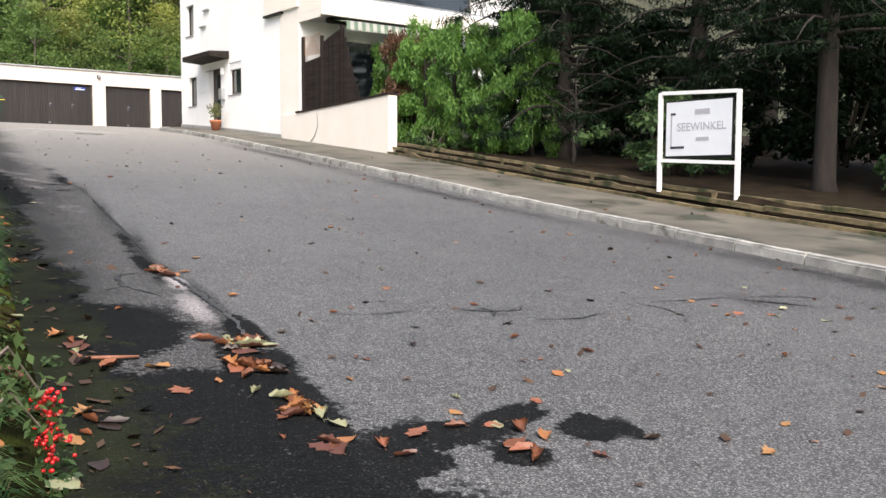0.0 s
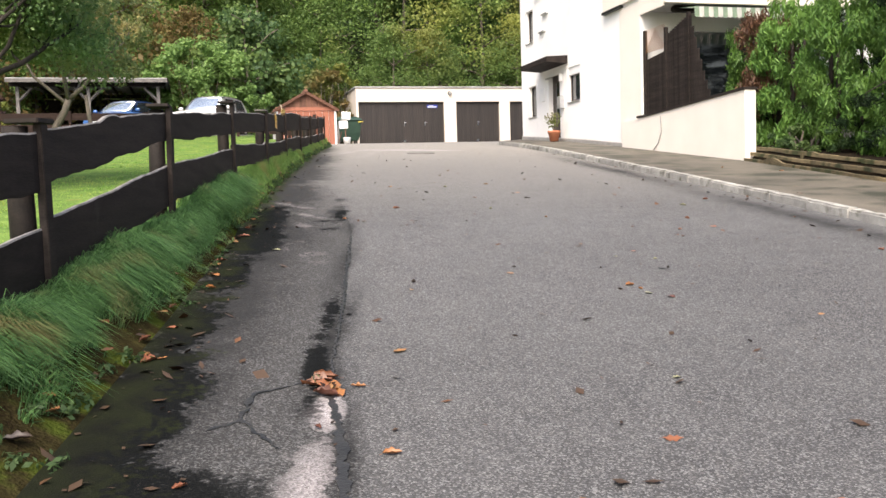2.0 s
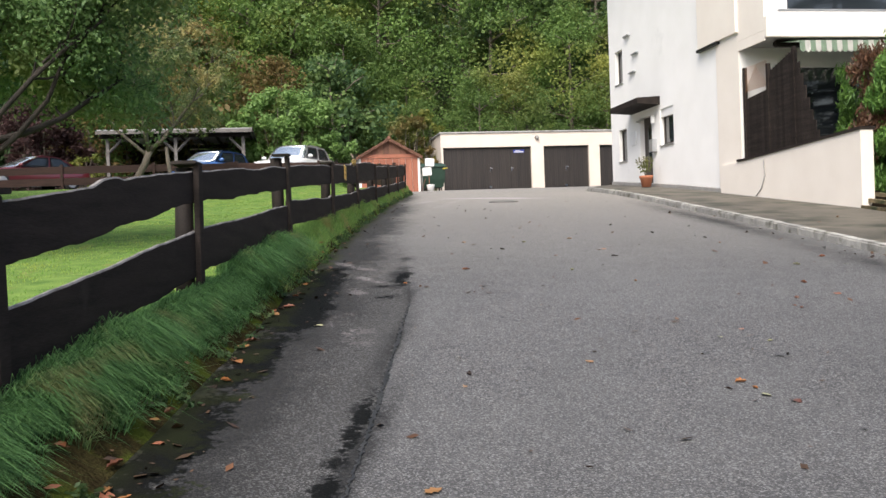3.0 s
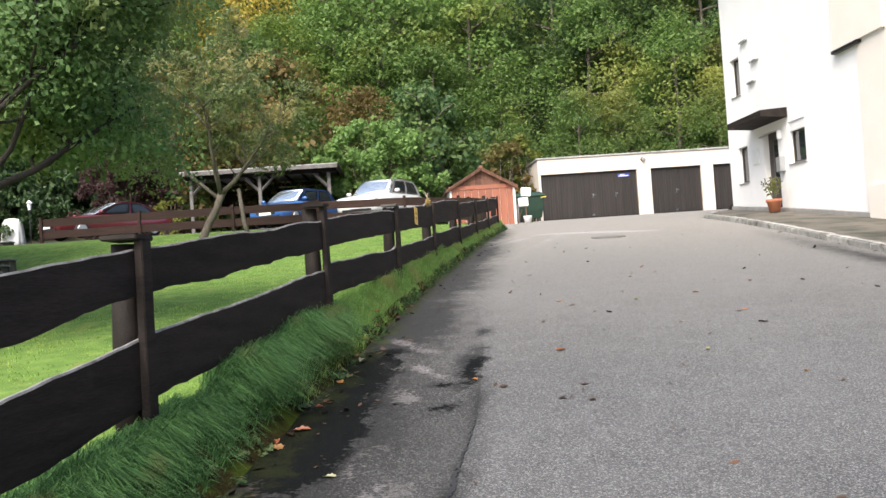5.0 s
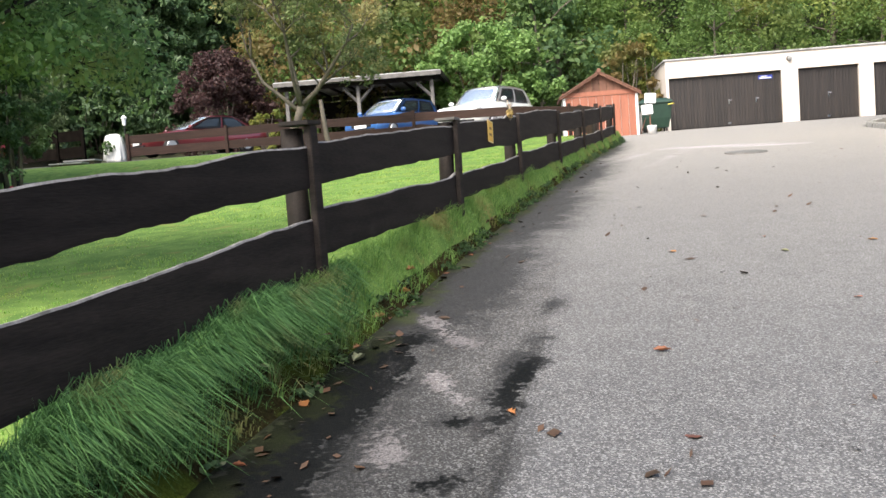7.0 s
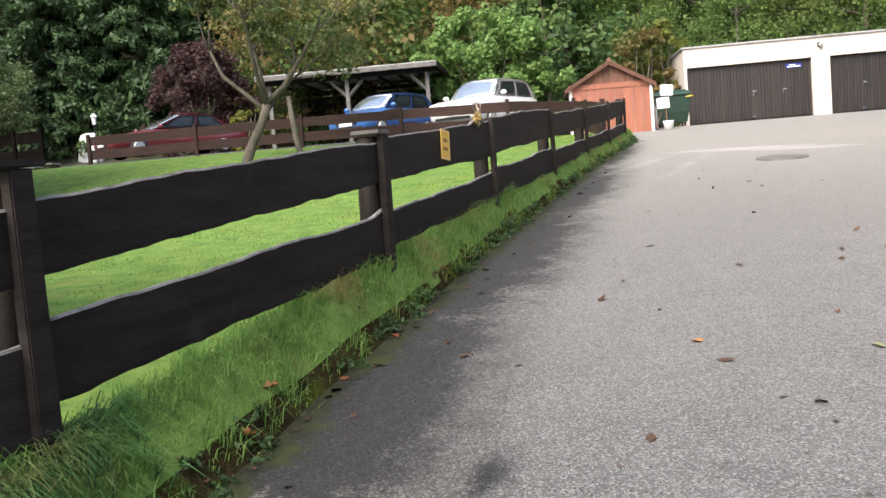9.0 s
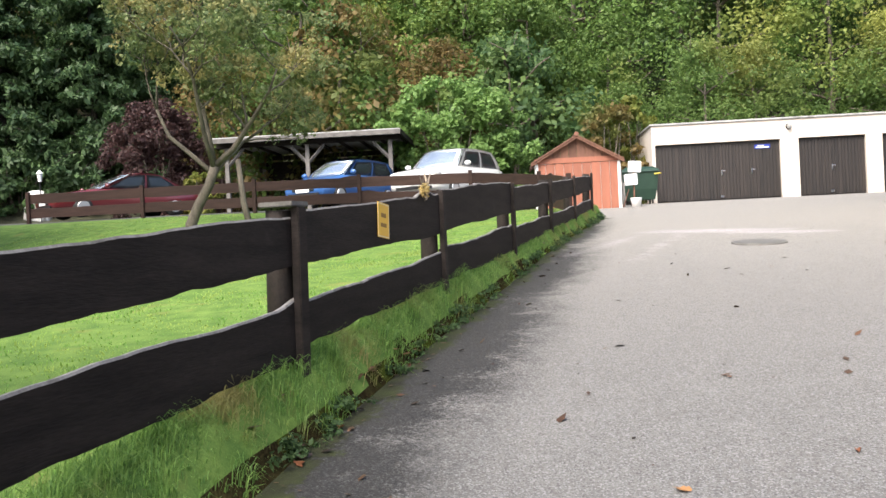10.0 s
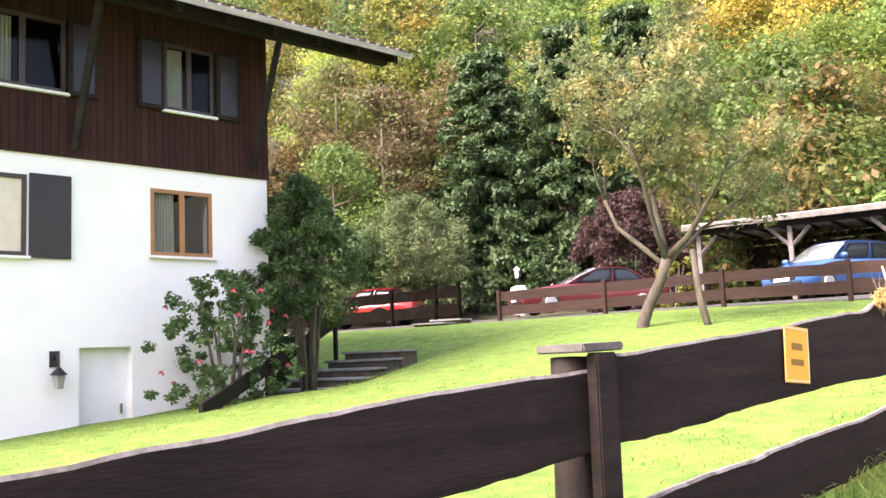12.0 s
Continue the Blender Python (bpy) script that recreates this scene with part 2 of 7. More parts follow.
RENDER_CREAM = material("cream_render", (0.58, 0.51, 0.445), (0.66, 0.59, 0.52), 0.9, 1.0, 60, 0.25, depth=0.004, spots=((0.50, 0.46, 0.38), 0.8, 0.62, 0.8))
RENDER_WHITE = material("white_render", (0.78, 0.77, 0.75), (0.84, 0.83, 0.815), 0.9, 1.2, 55, 0.3, depth=0.005, spots=((0.62, 0.615, 0.60), 0.7, 0.66, 0.82))
RENDER_PALE = material("pale_cream_render", (0.72, 0.66, 0.59), (0.79, 0.735, 0.665), 0.9, 1.0, 60, 0.25, depth=0.004)
PLINTH = material("grey_plinth", (0.22, 0.21, 0.20), (0.34, 0.33, 0.31), 0.9, 3, 50, 0.4)
SHED_RED = material("brick_red_painted_boards", (0.23, 0.08, 0.046), (0.31, 0.112, 0.066), 0.6, 3, 45, 0.3, vary=0.12, stretch=(3, 1, 0.3))
SHED_OLD = material("weathered_red_brown_boards", (0.10, 0.045, 0.03), (0.17, 0.08, 0.05), 0.8, 5, 50, 0.5, vary=0.3, stretch=(3, 1, 0.4))
WHITE_PAINT = material("white_paint", (0.72, 0.72, 0.71), (0.80, 0.80, 0.79), 0.5, 3, 50, 0.1)
SHEET_ROOF = material("grey_roof_sheet", (0.28, 0.28, 0.28), (0.42, 0.42, 0.41), 0.6, 2, 40, 0.3, spots=((0.16, 0.15, 0.13), 3, 0.55, 0.7))
DARK_METAL = paint("dark_metal", (0.03, 0.03, 0.032), 0.45, 0.1, 0.6)
ZINC = material("zinc_gutter", (0.42, 0.43, 0.44), (0.55, 0.56, 0.57), 0.4, 4, 60, 0.1, metal=0.7)
CHROME = paint("chrome", (0.7, 0.7, 0.72), 0.15, 0.2, 1.0)
BARK = material("bark", (0.06, 0.048, 0.036), (0.16, 0.135, 0.105), 0.9, 8, 50, 0.9, depth=0.02, stretch=(1, 1, 0.35))
BARK_PALE = material("lichen_bark", (0.035, 0.030, 0.023), (0.115, 0.10, 0.076), 0.9, 7, 50, 0.9, depth=0.02, stretch=(1, 1, 0.4))
# darkened bark: shade under the grove's conifers is put into the colour
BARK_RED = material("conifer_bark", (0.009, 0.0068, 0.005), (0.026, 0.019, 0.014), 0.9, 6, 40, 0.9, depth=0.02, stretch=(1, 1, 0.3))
GLASS_DARK = glass("dark_window_glass")
GLASS_CLEAR = bpy.data.materials.new("clear_window_glass")
GLASS_CLEAR.use_nodes = True
gl = GLASS_CLEAR.node_tree
gl_mix, gl_gloss, gl_pass = gl.nodes.new("ShaderNodeMixShader"), gl.nodes.new("ShaderNodeBsdfGlossy"), gl.nodes.new("ShaderNodeBsdfTransparent")
gl_mix.inputs[0].default_value, gl_gloss.inputs["Roughness"].default_value = 0.992, 0.03
gl_pass.inputs[0].default_value = (0.75, 0.78, 0.78, 1)
gl.links.new(gl_gloss.outputs[0], gl_mix.inputs[1]), gl.links.new(gl_pass.outputs[0], gl_mix.inputs[2]), gl.links.new(gl_mix.outputs[0], gl.nodes["Material Output"].inputs[0])
GLASS_CAR = glass("car_glass", (0.03, 0.04, 0.05), 0.03)

# ==== helpers ====


def part(name, bm, mat, parent=None, label="", smooth=False):
    me = bpy.data.meshes.new(name)
    bm.to_mesh(me)
    bm.free()
    for m in mat if isinstance(mat, (list, tuple)) else (mat,):
        me.materials.append(m)
    if smooth:
        me.polygons.foreach_set("use_smooth", [True] * len(me.polygons))
    ob = new(name, me)
    ob.parent = parent
    if label:
        tagged(ob, label)
    return ob


def thing(name, label, category, group="", at=None, kind=""):
    ob = new(name)
    if at is not None:
        ob.matrix_basis = at
    return tagged(ob, label, category, group, kind)


def box(bm, x0, x1, y0, y1, z0, z1, m=None, mi=0):
    v = [bm.verts.new((x, y, z)) for z in (z0, z1) for y in (y0, y1) for x in (x0, x1)]
    if m is not None:
        for q in v:
            q.co = m @ q.co
    for f in ((0, 2, 3, 1), (4, 5, 7, 6), (0, 1, 5, 4), (2, 6, 7, 3), (1, 3, 7, 5), (0, 4, 6, 2)):
        bm.faces.new([v[i] for i in f]).material_index = mi
    return v


def solid(x0, x1, y0, y1, z0, z1, bevel=0.0, m=None):
    bm = bmesh.new()
    box(bm, x0, x1, y0, y1, z0, z1, m)
    if bevel:
        bmesh.ops.bevel(bm, geom=bm.edges[:], offset=bevel, segments=2, affect="EDGES")
    return bm


def tube(bm, pts, radii, seg=8, cap=True):
    """A tapered tube along points."""
    rings, n = [], len(pts)
    pts = [Vector(p) for p in pts]
    u = None
    for i, p in enumerate(pts):
        d = (pts[min(i + 1, n - 1)] - pts[max(i - 1, 0)]).normalized()
        if u is None:
            u = d.cross(Vector((0, 0, 1)) if abs(d.z) < 0.9 else Vector((1, 0, 0))).normalized()
        else:
            u = (u - d * u.dot(d)).normalized()
        w = d.cross(u)
        rings.append([bm.verts.new(p + radii[i] * (math.cos(2 * math.pi * k / seg) * u + math.sin(2 * math.pi * k / seg) * w)) for k in range(seg)])
    for a, b in zip(rings, rings[1:]):
        for k in range(seg):
            bm.faces.new((a[k], a[(k + 1) % seg], b[(k + 1) % seg], b[k]))
    if cap:
        bm.faces.new(rings[0][::-1]), bm.faces.new(rings[-1])
    return bm


def loft(bm, sections, close=True, mi=0):
    """Skin a list of equal-length rings of points."""
    rings = [[bm.verts.new(p) for p in s] for s in sections]
    for a, b in zip(rings, rings[1:]):
        n = len(a)
        for k in range(n if close else n - 1):
            bm.faces.new((a[k], a[(k + 1) % n], b[(k + 1) % n], b[k])).material_index = mi
    if close:
        bm.faces.new(rings[0][::-1]).material_index = mi
        bm.faces.new(rings[-1]).material_index = mi
    return rings


def mesh_of(name, verts, faces, mat, parent=None, label="", smooth=False):
    me = bpy.data.meshes.new(name)
    me.from_pydata([tuple(v) for v in verts], [], faces)
    for m in mat if isinstance(mat, (list, tuple)) else (mat,):
        me.materials.append(m)
    if smooth:
        me.polygons.foreach_set("use_smooth", [True] * len(me.polygons))
    ob = new(name, me)
    ob.parent = parent
    if label:
        tagged(ob, label)
    return ob


def cut_wall(bm, a, b, z0, z1, openings, thick, mi=0):
    """An upright wall from a to b (plan points) of some thickness to its right side, with openings (u0, u1, w0, w1) through it."""
    a, b = Vector((*a, 0)), Vector((*b, 0))
    d = (b - a).normalized()
    nrm = Vector((d.y, -d.x, 0)) * thick
    us = sorted({0.0, (b - a).length, *[o[i] for o in openings for i in (0, 1)]})
    ws = sorted({z0, z1, *[o[i] for o in openings for i in (2, 3)]})
    for u0, u1 in zip(us, us[1:]):
        for w0, w1 in zip(ws, ws[1:]):
            if any(o[0] - 1e-6 <= u0 and u1 <= o[1] + 1e-6 and o[2] - 1e-6 <= w0 and w1 <= o[3] + 1e-6 for o in openings):
                continue
            c = [a + d * u + n for n in (Vector(), nrm) for u in (u0, u1)]
            v = [bm.verts.new((q.x, q.y, w)) for w in (w0, w1) for q in c]
            for f in ((0, 2, 3, 1), (4, 5, 7, 6), (0, 1, 5, 4), (2, 6, 7, 3), (1, 3, 7, 5), (0, 4, 6, 2)):
                bm.faces.new([v[i] for i in f]).material_index = mi
    bmesh.ops.remove_doubles(bm, verts=bm.verts[:], dist=1e-4)
    seen = {}
    for f in list(bm.faces):
        key = tuple(sorted(v.index for v in f.verts)) if False else tuple(sorted((round(v.co.x, 3), round(v.co.y, 3), round(v.co.z, 3)) for v in f.verts))
        seen.setdefault(key, []).append(f)
    inner = [f for fs in seen.values() if len(fs) > 1 for f in fs]
    bmesh.ops.delete(bm, geom=inner, context="FACES_ONLY")
    return bm


def lerp(y, ys, vs):
    return float(np.interp(y, ys, vs))


def smooth_table(ys, vs, width=3.0):
    t = np.arange(ys[0], ys[-1] + 0.25, 0.25)
    v = np.interp(t, ys, vs)
    k = int(width / 0.25)
    p = np.pad(v, k, mode="edge")
    p[:k] = v[0] + (np.arange(-k, 0)) * (v[1] - v[0])
    p[-k:] = v[-1] + (np.arange(1, k + 1)) * (v[-1] - v[-2])
    return t, np.convolve(p, np.ones(2 * k + 1) / (2 * k + 1), "valid")


# ==== lie of the land ====
ROAD_Y, ROAD_Z = smooth_table([-60, 0, 5, 10, 20, 30, 38, 47, 56], [-5.5, -0.1, 0.40, 0.87, 1.95, 2.98, 3.60, 4.14, 4.2])
LAWN_Y, LAWN_Z = smooth_table([-60, 0, 5, 12.7, 16.3, 19.8, 23.3, 26.3, 30, 35, 40, 46, 60], [-5.0, 0.15, 0.66, 1.48, 1.92, 2.28, 2.60, 2.86, 3.2, 3.58, 4.22, 4.45, 4.6])


def road_z(y):
    return float(np.interp(y, ROAD_Y, ROAD_Z))


def fence_x(y):
    return 1.8 + 0.205 * (y - 12.7)


def edge_x(y):
    """The left edge of the asphalt."""
    return lerp(y, [-60, -5, 0, 5.45, 9.7, 14.6, 17.3, 19.3, 22, 23.8, 28.5, 35, 36, 38.5, 40], [-12, -0.9, 0.25, 1.22, 1.93, 2.68, 3.12, 3.46, 3.94, 4.32, 5.25, 6.6, 6.8, 5.2, 4.6])


def kerb_x(y):
    return 9.65 + (y - 7) * 0.107


def bank_x(y):
    """Where the pavement ends at the low plank wall and the house."""
    return lerp(y, [-60, 9, 20.9, 21.0, 60], [10.5, 12.45, 13.95, 13.95, 13.95])


def hill(x, y):
    """Wooded slope behind the garages and to both sides."""
    k = max(0.0, y - 51.5 + 0.45 * max(0.0, -8 - x) + 0.05 * max(0.0, x - 10))
    return 4.4 + min(k, 6) * 0.35 + max(0.0, k - 6) * 0.72


def land_z(x, y):
    r = road_z(y)
    lawn = float(np.interp(y, LAWN_Y, LAWN_Z))
    fx, ex = fence_x(y), edge_x(y)
    if y > 36:
        fx, ex = min(fx, 4.2), min(ex, 5.2)
    if x < fx:
        fade = max(0.0, min(1.0, (37 - y) / 8)) * max(0.0, min(1.0, (y - 12) / 6))
        d = fx - x
        z = lawn - (0.02 * min(d, 9) + 0.065 * min(max(0.0, d - 9), 12)) * fade + 0.2 * max(0.0, min(1.0, (d - 2) / 6)) * math.exp(-((y - 35) / 3.6) ** 2)
        z -= 0.5 * max(0.0, min(1.0, (-6.2 - x) / 1.2)) * max(0.0, min(1.0, (y - 28.2) / 1.5)) * max(0.0, min(1.0, (35.5 - y) / 2.5))
    elif x < ex:
        s = (x - fx) / max(ex - fx, 0.05)
        s = max(0.0, (s - 0.10) / 0.90)
        z = lawn + (r - 0.03 - lawn) * s * s * (3 - 2 * s)
    elif x < kerb_x(y) + 0.1 or y > 36:
        z = r - 0.06
    elif x < bank_x(y) + 0.1:
        z = r
    else:
        z = r + 0.42 + 0.03 * min(x - bank_x(y), 20)
    if y > 49 or (x < -14 and y > 30):
        z = max(z, hill(x, y)) if hill(x, y) > 4.4 else z
    return z


def axis(spans):
    out = []
    for a, b, s in spans:
        out += list(np.arange(a, b - 1e-6, s))
    return out + [spans[-1][1]]


def ground():
    """One sheet whose columns follow the fence and the asphalt's edge."""
    left = axis([(-300, -60, 24), (-60, -16, 4), (-16, -3, 1.0), (-3, 0, 0.3)])
    right = [0.3, 0.6, 1.0, 1.5, 2.2, 3.2, 4.5, 6, 8, 11, 15, 20, 28, 40, 60, 90, 140, 200, 290]
    ys = axis([(-300, -60, 24), (-60, -4, 4), (-4, 36, 0.25), (36, 70, 1.0), (70, 300, 15)])
    kinds, verts = [], []
    for y in ys:
        yc = min(max(y, -12), 36)
        f, e = fence_x(yc) + 0.02, edge_x(yc)
        row = [(f + v, 0) for v in left] + [(f + (e - f) * k / 7, 3) for k in range(1, 8)] + [(e + (bank_x(y) + 0.03 - e) * k / 12, 4) for k in range(1, 13)] + [(bank_x(y) + v, 4) for v in right]
        kinds = [k for _, k in row]
        verts += [(x, y, land_z(x, y) + (0.035 * noise.noise((x * 1.3, y * 1.3, 0)) if k < 4 else 0)) for x, k in row]
    nx = len(kinds)
    faces, mi = [], []
    for j in range(len(ys) - 1):
        for i in range(nx - 1):
            faces.append((j * nx + i, j * nx + i + 1, (j + 1) * nx + i + 1, (j + 1) * nx + i))
            x, y = verts[j * nx + i][0] + 0.05, (ys[j] + ys[j + 1]) / 2
            if y > 49.5 or (x < -9 and hill(x, y) > 4.5):
                mi.append(2)
            elif x > bank_x(y):
                mi.append(1)
            elif kinds[i + 1] == 0 and y < 39.0:
                mi.append(0)
            elif kinds[i + 1] == 3 and y < 36.5:
                mi.append(0 if y > 15.5 and x < fence_x(y) + (0.62 + 0.25 * noise.noise((y * 1.7, 0.0, 4.0))) * (edge_x(y) - fence_x(y)) else 3 if y > 6.2 else 5)
            else:
                mi.append(4)
    ob = mesh_of("ground", verts, faces, [LAWN_SOIL, SOIL, FOREST_FLOOR, MOSS, ASPHALT_OLD, MOSS_SHADED], smooth=True)
    ob.data.polygons.foreach_set("material_index", mi)
    tagged(ob, "green lawn, mossy verge and wooded hillside", "ground", kind="structure")


def seam_x(y):
    return lerp(y, [-60, 0, 3.4, 3.68, 4.13, 5.12, 5.75, 8.23, 9.67, 11.87, 13.45, 15.5, 17, 20, 24, 30, 35, 40, 47], [-9, 1.7, 1.9, 1.98, 2.12, 2.32, 2.42, 2.80, 3.10, 3.50, 3.80, 4.05, 4.2, 4.35, 4.6, 5.53, 6.55, 4.7, 4.6])


# stains: centre, half-axes, turn (degrees)
WET = [(1.15, 4.2, 1.0, 1.25, 0), (0.9, 3.0, 1.2, 1.3, 0), (1.25, 5.6, 0.35, 0.9, -8), (2.06, 4.4, 0.22, 1.4, -13), (1.75, 6.05, 0.5, 0.12, -8), (2.26, 4.9, 0.13, 0.45, -20), (2.48, 5.7, 0.10, 0.5, -12), (1.7, 6.3, 0.35, 0.5, 0), (1.0, 1.5, 0.8, 1.6, 0),
       (2.45, 3.6, 0.36, 0.17, -20), (2.92, 3.62, 0.30, 0.12, 10), (3.10, 3.3, 0.12, 0.16, 0), (3.27, 3.3, 0.08, 0.26, 15), (2.62, 3.22, 0.16, 0.12, 0), (2.0, 3.45, 0.36, 0.20, -20),
        (2.42, 5.55, 0.13, 0.25, -10),
       (1.58, 6.1, 0.62, 0.85, -8, 0.85), (1.66, 7.6, 0.34, 1.3, -10, 0.85), (1.95, 9.3, 0.24, 1.3, -10, 0.62), (2.28, 11.3, 0.24, 1.3, -9, 0.6), (2.66, 13.3, 0.36, 1.3, -9, 0.8), (2.98, 15.3, 0.30, 1.2, -9, 0.7),
       (2.70, 8.2, 0.09, 0.9, -9, 0.5), (2.98, 9.5, 0.08, 0.9, -13, 0.42), (3.92, 15.1, 0.13, 0.8, -11, 0.36), (3.55, 13.9, 0.18, 0.12, 10, 0.38), (3.62, 14.6, 0.12, 0.12, 0, 0.38)]
DAMP = [(1.7, 7.6, 0.55, 2.2, -10), (2.15, 10.0, 0.6, 3.0, -10), (2.7, 13.4, 0.75, 3.6, -9), (3.3, 17.6, 0.85, 4.0, -10), (4.0, 21.6, 0.85, 4.2, -11), (4.85, 26.0, 0.75, 4.2, -12), (5.8, 31, 0.5, 3.8, -12, 0.9),
        (9.75, 13, 0.4, 6, -6, 0.6), (9.1, 5, 0.5, 5, -6, 0.6), (10.75, 21, 0.4, 6, -6, 0.6), (3.2, 15.2, 0.6, 1.2, 0, 0.5),
        (3.93, 15.5, 0.17, 0.8, -12, 0.95), (3.55, 14.62, 0.2, 0.18, 0, 0.8), (3.8, 14.65, 0.12, 0.16, 0, 0.8), (3.58, 13.9, 0.22, 0.15, 0, 0.8), (4.18, 16.9, 0.14, 0.4, -10, 0.7),
        (2.95, 9.0, 0.13, 1.8, -15, 0.8), (3.42, 11.6, 0.12, 1.8, -14, 0.7), (3.86, 13.9, 0.10, 1.4, -8, 0.65), (2.72, 7.9, 0.14, 0.6, -10), (2.60, 6.6, 0.10, 1.3, -10),
        (7.0, 4.9, 0.5, 0.25, -60, 0.5), (4.5, 5.5, 0.4, 0.2, -20, 0.35)]
PALE = [(2.45, 6.45, 0.13, 0.62, -12, 0.55), (2.66, 7.35, 0.09, 0.35, -10), (3.35, 16.5, 0.14, 0.9, 25, 0.3), (3.15, 15.5, 0.12, 1.0, 5, 0.25), (3.5, 15.2, 0.1, 0.8, 20, 0.3), (3.05, 12.3, 0.22, 1.4, 10, 0.2), (3.35, 14.3, 0.18, 0.6, 0, 0.2),
        (6.3, 29.3, 0.25, 2.8, -28, 0.3), (6.9, 28.6, 0.22, 2.6, -20, 0.3), (8.1, 30.6, 1.4, 0.4, -18), (9.0, 29.8, 1.0, 0.3, -18)]


def stain(x, y, spots):
    best = 0.0
    for cx, cy, rx, ry, turn, *force in spots:
        dx, dy = x - cx, y - cy
        if abs(dx) > rx + ry or abs(dy) > rx + ry:
            continue
        c, s = math.cos(radians(turn)), math.sin(radians(turn))
        best = max(best, (force[0] if force else 1.0) * (1.25 - math.hypot((dx * c + dy * s) / rx, (-dx * s + dy * c) / ry)))
    return min(1.0, best)


def strip(name, left, right, ys, n, mat, label, lift=0.0, parent=None, rough=0.0, age_shade=0.0, fade=(19.5, 5.0)):
    verts, faces = [], []
    for y in ys:
        l, r = left(y), right(y)
        for i in range(n + 1):
            x = l + (r - l) * i / n
            w = rough * noise.noise((x * 2.1, y * 2.1, 3.0)) if 0 < i < n else 0
            verts.append((x, y, road_z(y) + lift + w))
    for j in range(len(ys) - 1):
        for i in range(n):
            a = j * (n + 1) + i
            faces.append((a, a + 1, a + n + 2, a + n + 1))
    ob = mesh_of(name, verts, faces, mat, parent, smooth=True)
    for key, spots in (("wet", WET), ("pale", PALE), ("damp", DAMP)):
        ob.data.attributes.new(key, "FLOAT", "POINT").data.foreach_set("value", [stain(v[0], v[1], spots) for v in verts])
    # old asphalt on the shoulder, painted tree shade on the near lane
    ob.data.attributes.new("old_shade", "FLOAT", "POINT").data.foreach_set("value", [(age_shade * min(1.0, max(0.0, (fade[0] - v[1]) / fade[1]))) for v in verts])
    ob.data.attributes.new("mossy", "FLOAT", "POINT").data.foreach_set("value", [max(0.0, 1.0 - max(0.0, v[0] - edge_x(v[1])) / lerp(v[1], [2, 7, 12, 20, 36], [0.75, 0.5, 0.3, 0.22, 0.18])) for v in verts])
    # sheen of the far lane put into the colour, growing from y 14
    ob.data.attributes.new("far_sheen", "FLOAT", "POINT").data.foreach_set("value", [min(1.0, max(0.0, (v[1] - 14.0) / 18.0)) for v in verts])
    if label:
        tagged(ob, label, name.replace("_", " "), kind="structure")
    return ob


ground()
YS = list(np.arange(-60, 0, 4.0)) + list(np.arange(0, 20, 0.1)) + list(np.arange(20, 47.5, 0.25))
# the lane's near end is darkened: conifer shade put into its colour
road = strip("road", seam_x, lambda y: kerb_x(y) + 0.02 if y < 34.6 else 26.0, YS, 72, ASPHALT, "grey coarse asphalt lane rising to the garages", rough=0.006, age_shade=0.38, fade=(13.0, 5.0))
strip("road_shoulder", lambda y: edge_x(y) - 0.1, seam_x, YS, 24, ASPHALT, "darker patched asphalt strip beside the verge", rough=0.006, age_shade=1.0)


def pavement():
    bm = bmesh.new()
    ys = [y for y in YS if y < 34.2] + [34.4 + 0.2 * i for i in range(9)]
    rows = []
    for y in ys:
        l = kerb_x(y) + 0.14
        if y > 34:
            l = kerb_x(34) + 0.14 + (14 - kerb_x(34)) * min(1, ((y - 34) / 2.0) ** 2)
        r = max(l + 0.01, bank_x(y) + 0.03)
        rows.append([bm.verts.new((l + (r - l) * i / 6, y, road_z(y) + 0.125 + 0.004 * i)) for i in range(7)])
    for a, b in zip(rows, rows[1:]):
        for i in range(6):
            bm.faces.new((a[i], a[i + 1], b[i + 1], b[i]))
    tagged(part("pavement", bm, PAVING, smooth=True), "mossy dark asphalt footway behind the kerb", "pavement", kind="structure")


pavement()





# ==== fence ====
WOOD_GREY2 = material("greyed_timber", (0.075, 0.070, 0.065), (0.16, 0.15, 0.14), 0.8, 6, 50, 0.4, vary=0.15)
POST_Y = [-1.7, 1.9, 5.5, 9.15, 12.47, 16.31, 19.85, 23.0, 26.3, 29.3, 32.2, 35.0]
rng = random.Random(4)


def fence_ground(y):
    return float(np.interp(y, LAWN_Y, LAWN_Z))


def fence_top(y):
    return lerp(y, POST_Y, [1.0, 1.4, 1.8, 2.2, 2.61, 3.03, 3.235, 3.48, 3.73, 3.96, 4.19, 4.42])


def plank_top(y):
    return fence_top(y) - lerp(y, POST_Y, [0.1, 0.1, 0.1, 0.1, 0.09, 0.18, 0.06, 0.04, 0.04, 0.04, 0.04, 0.04])


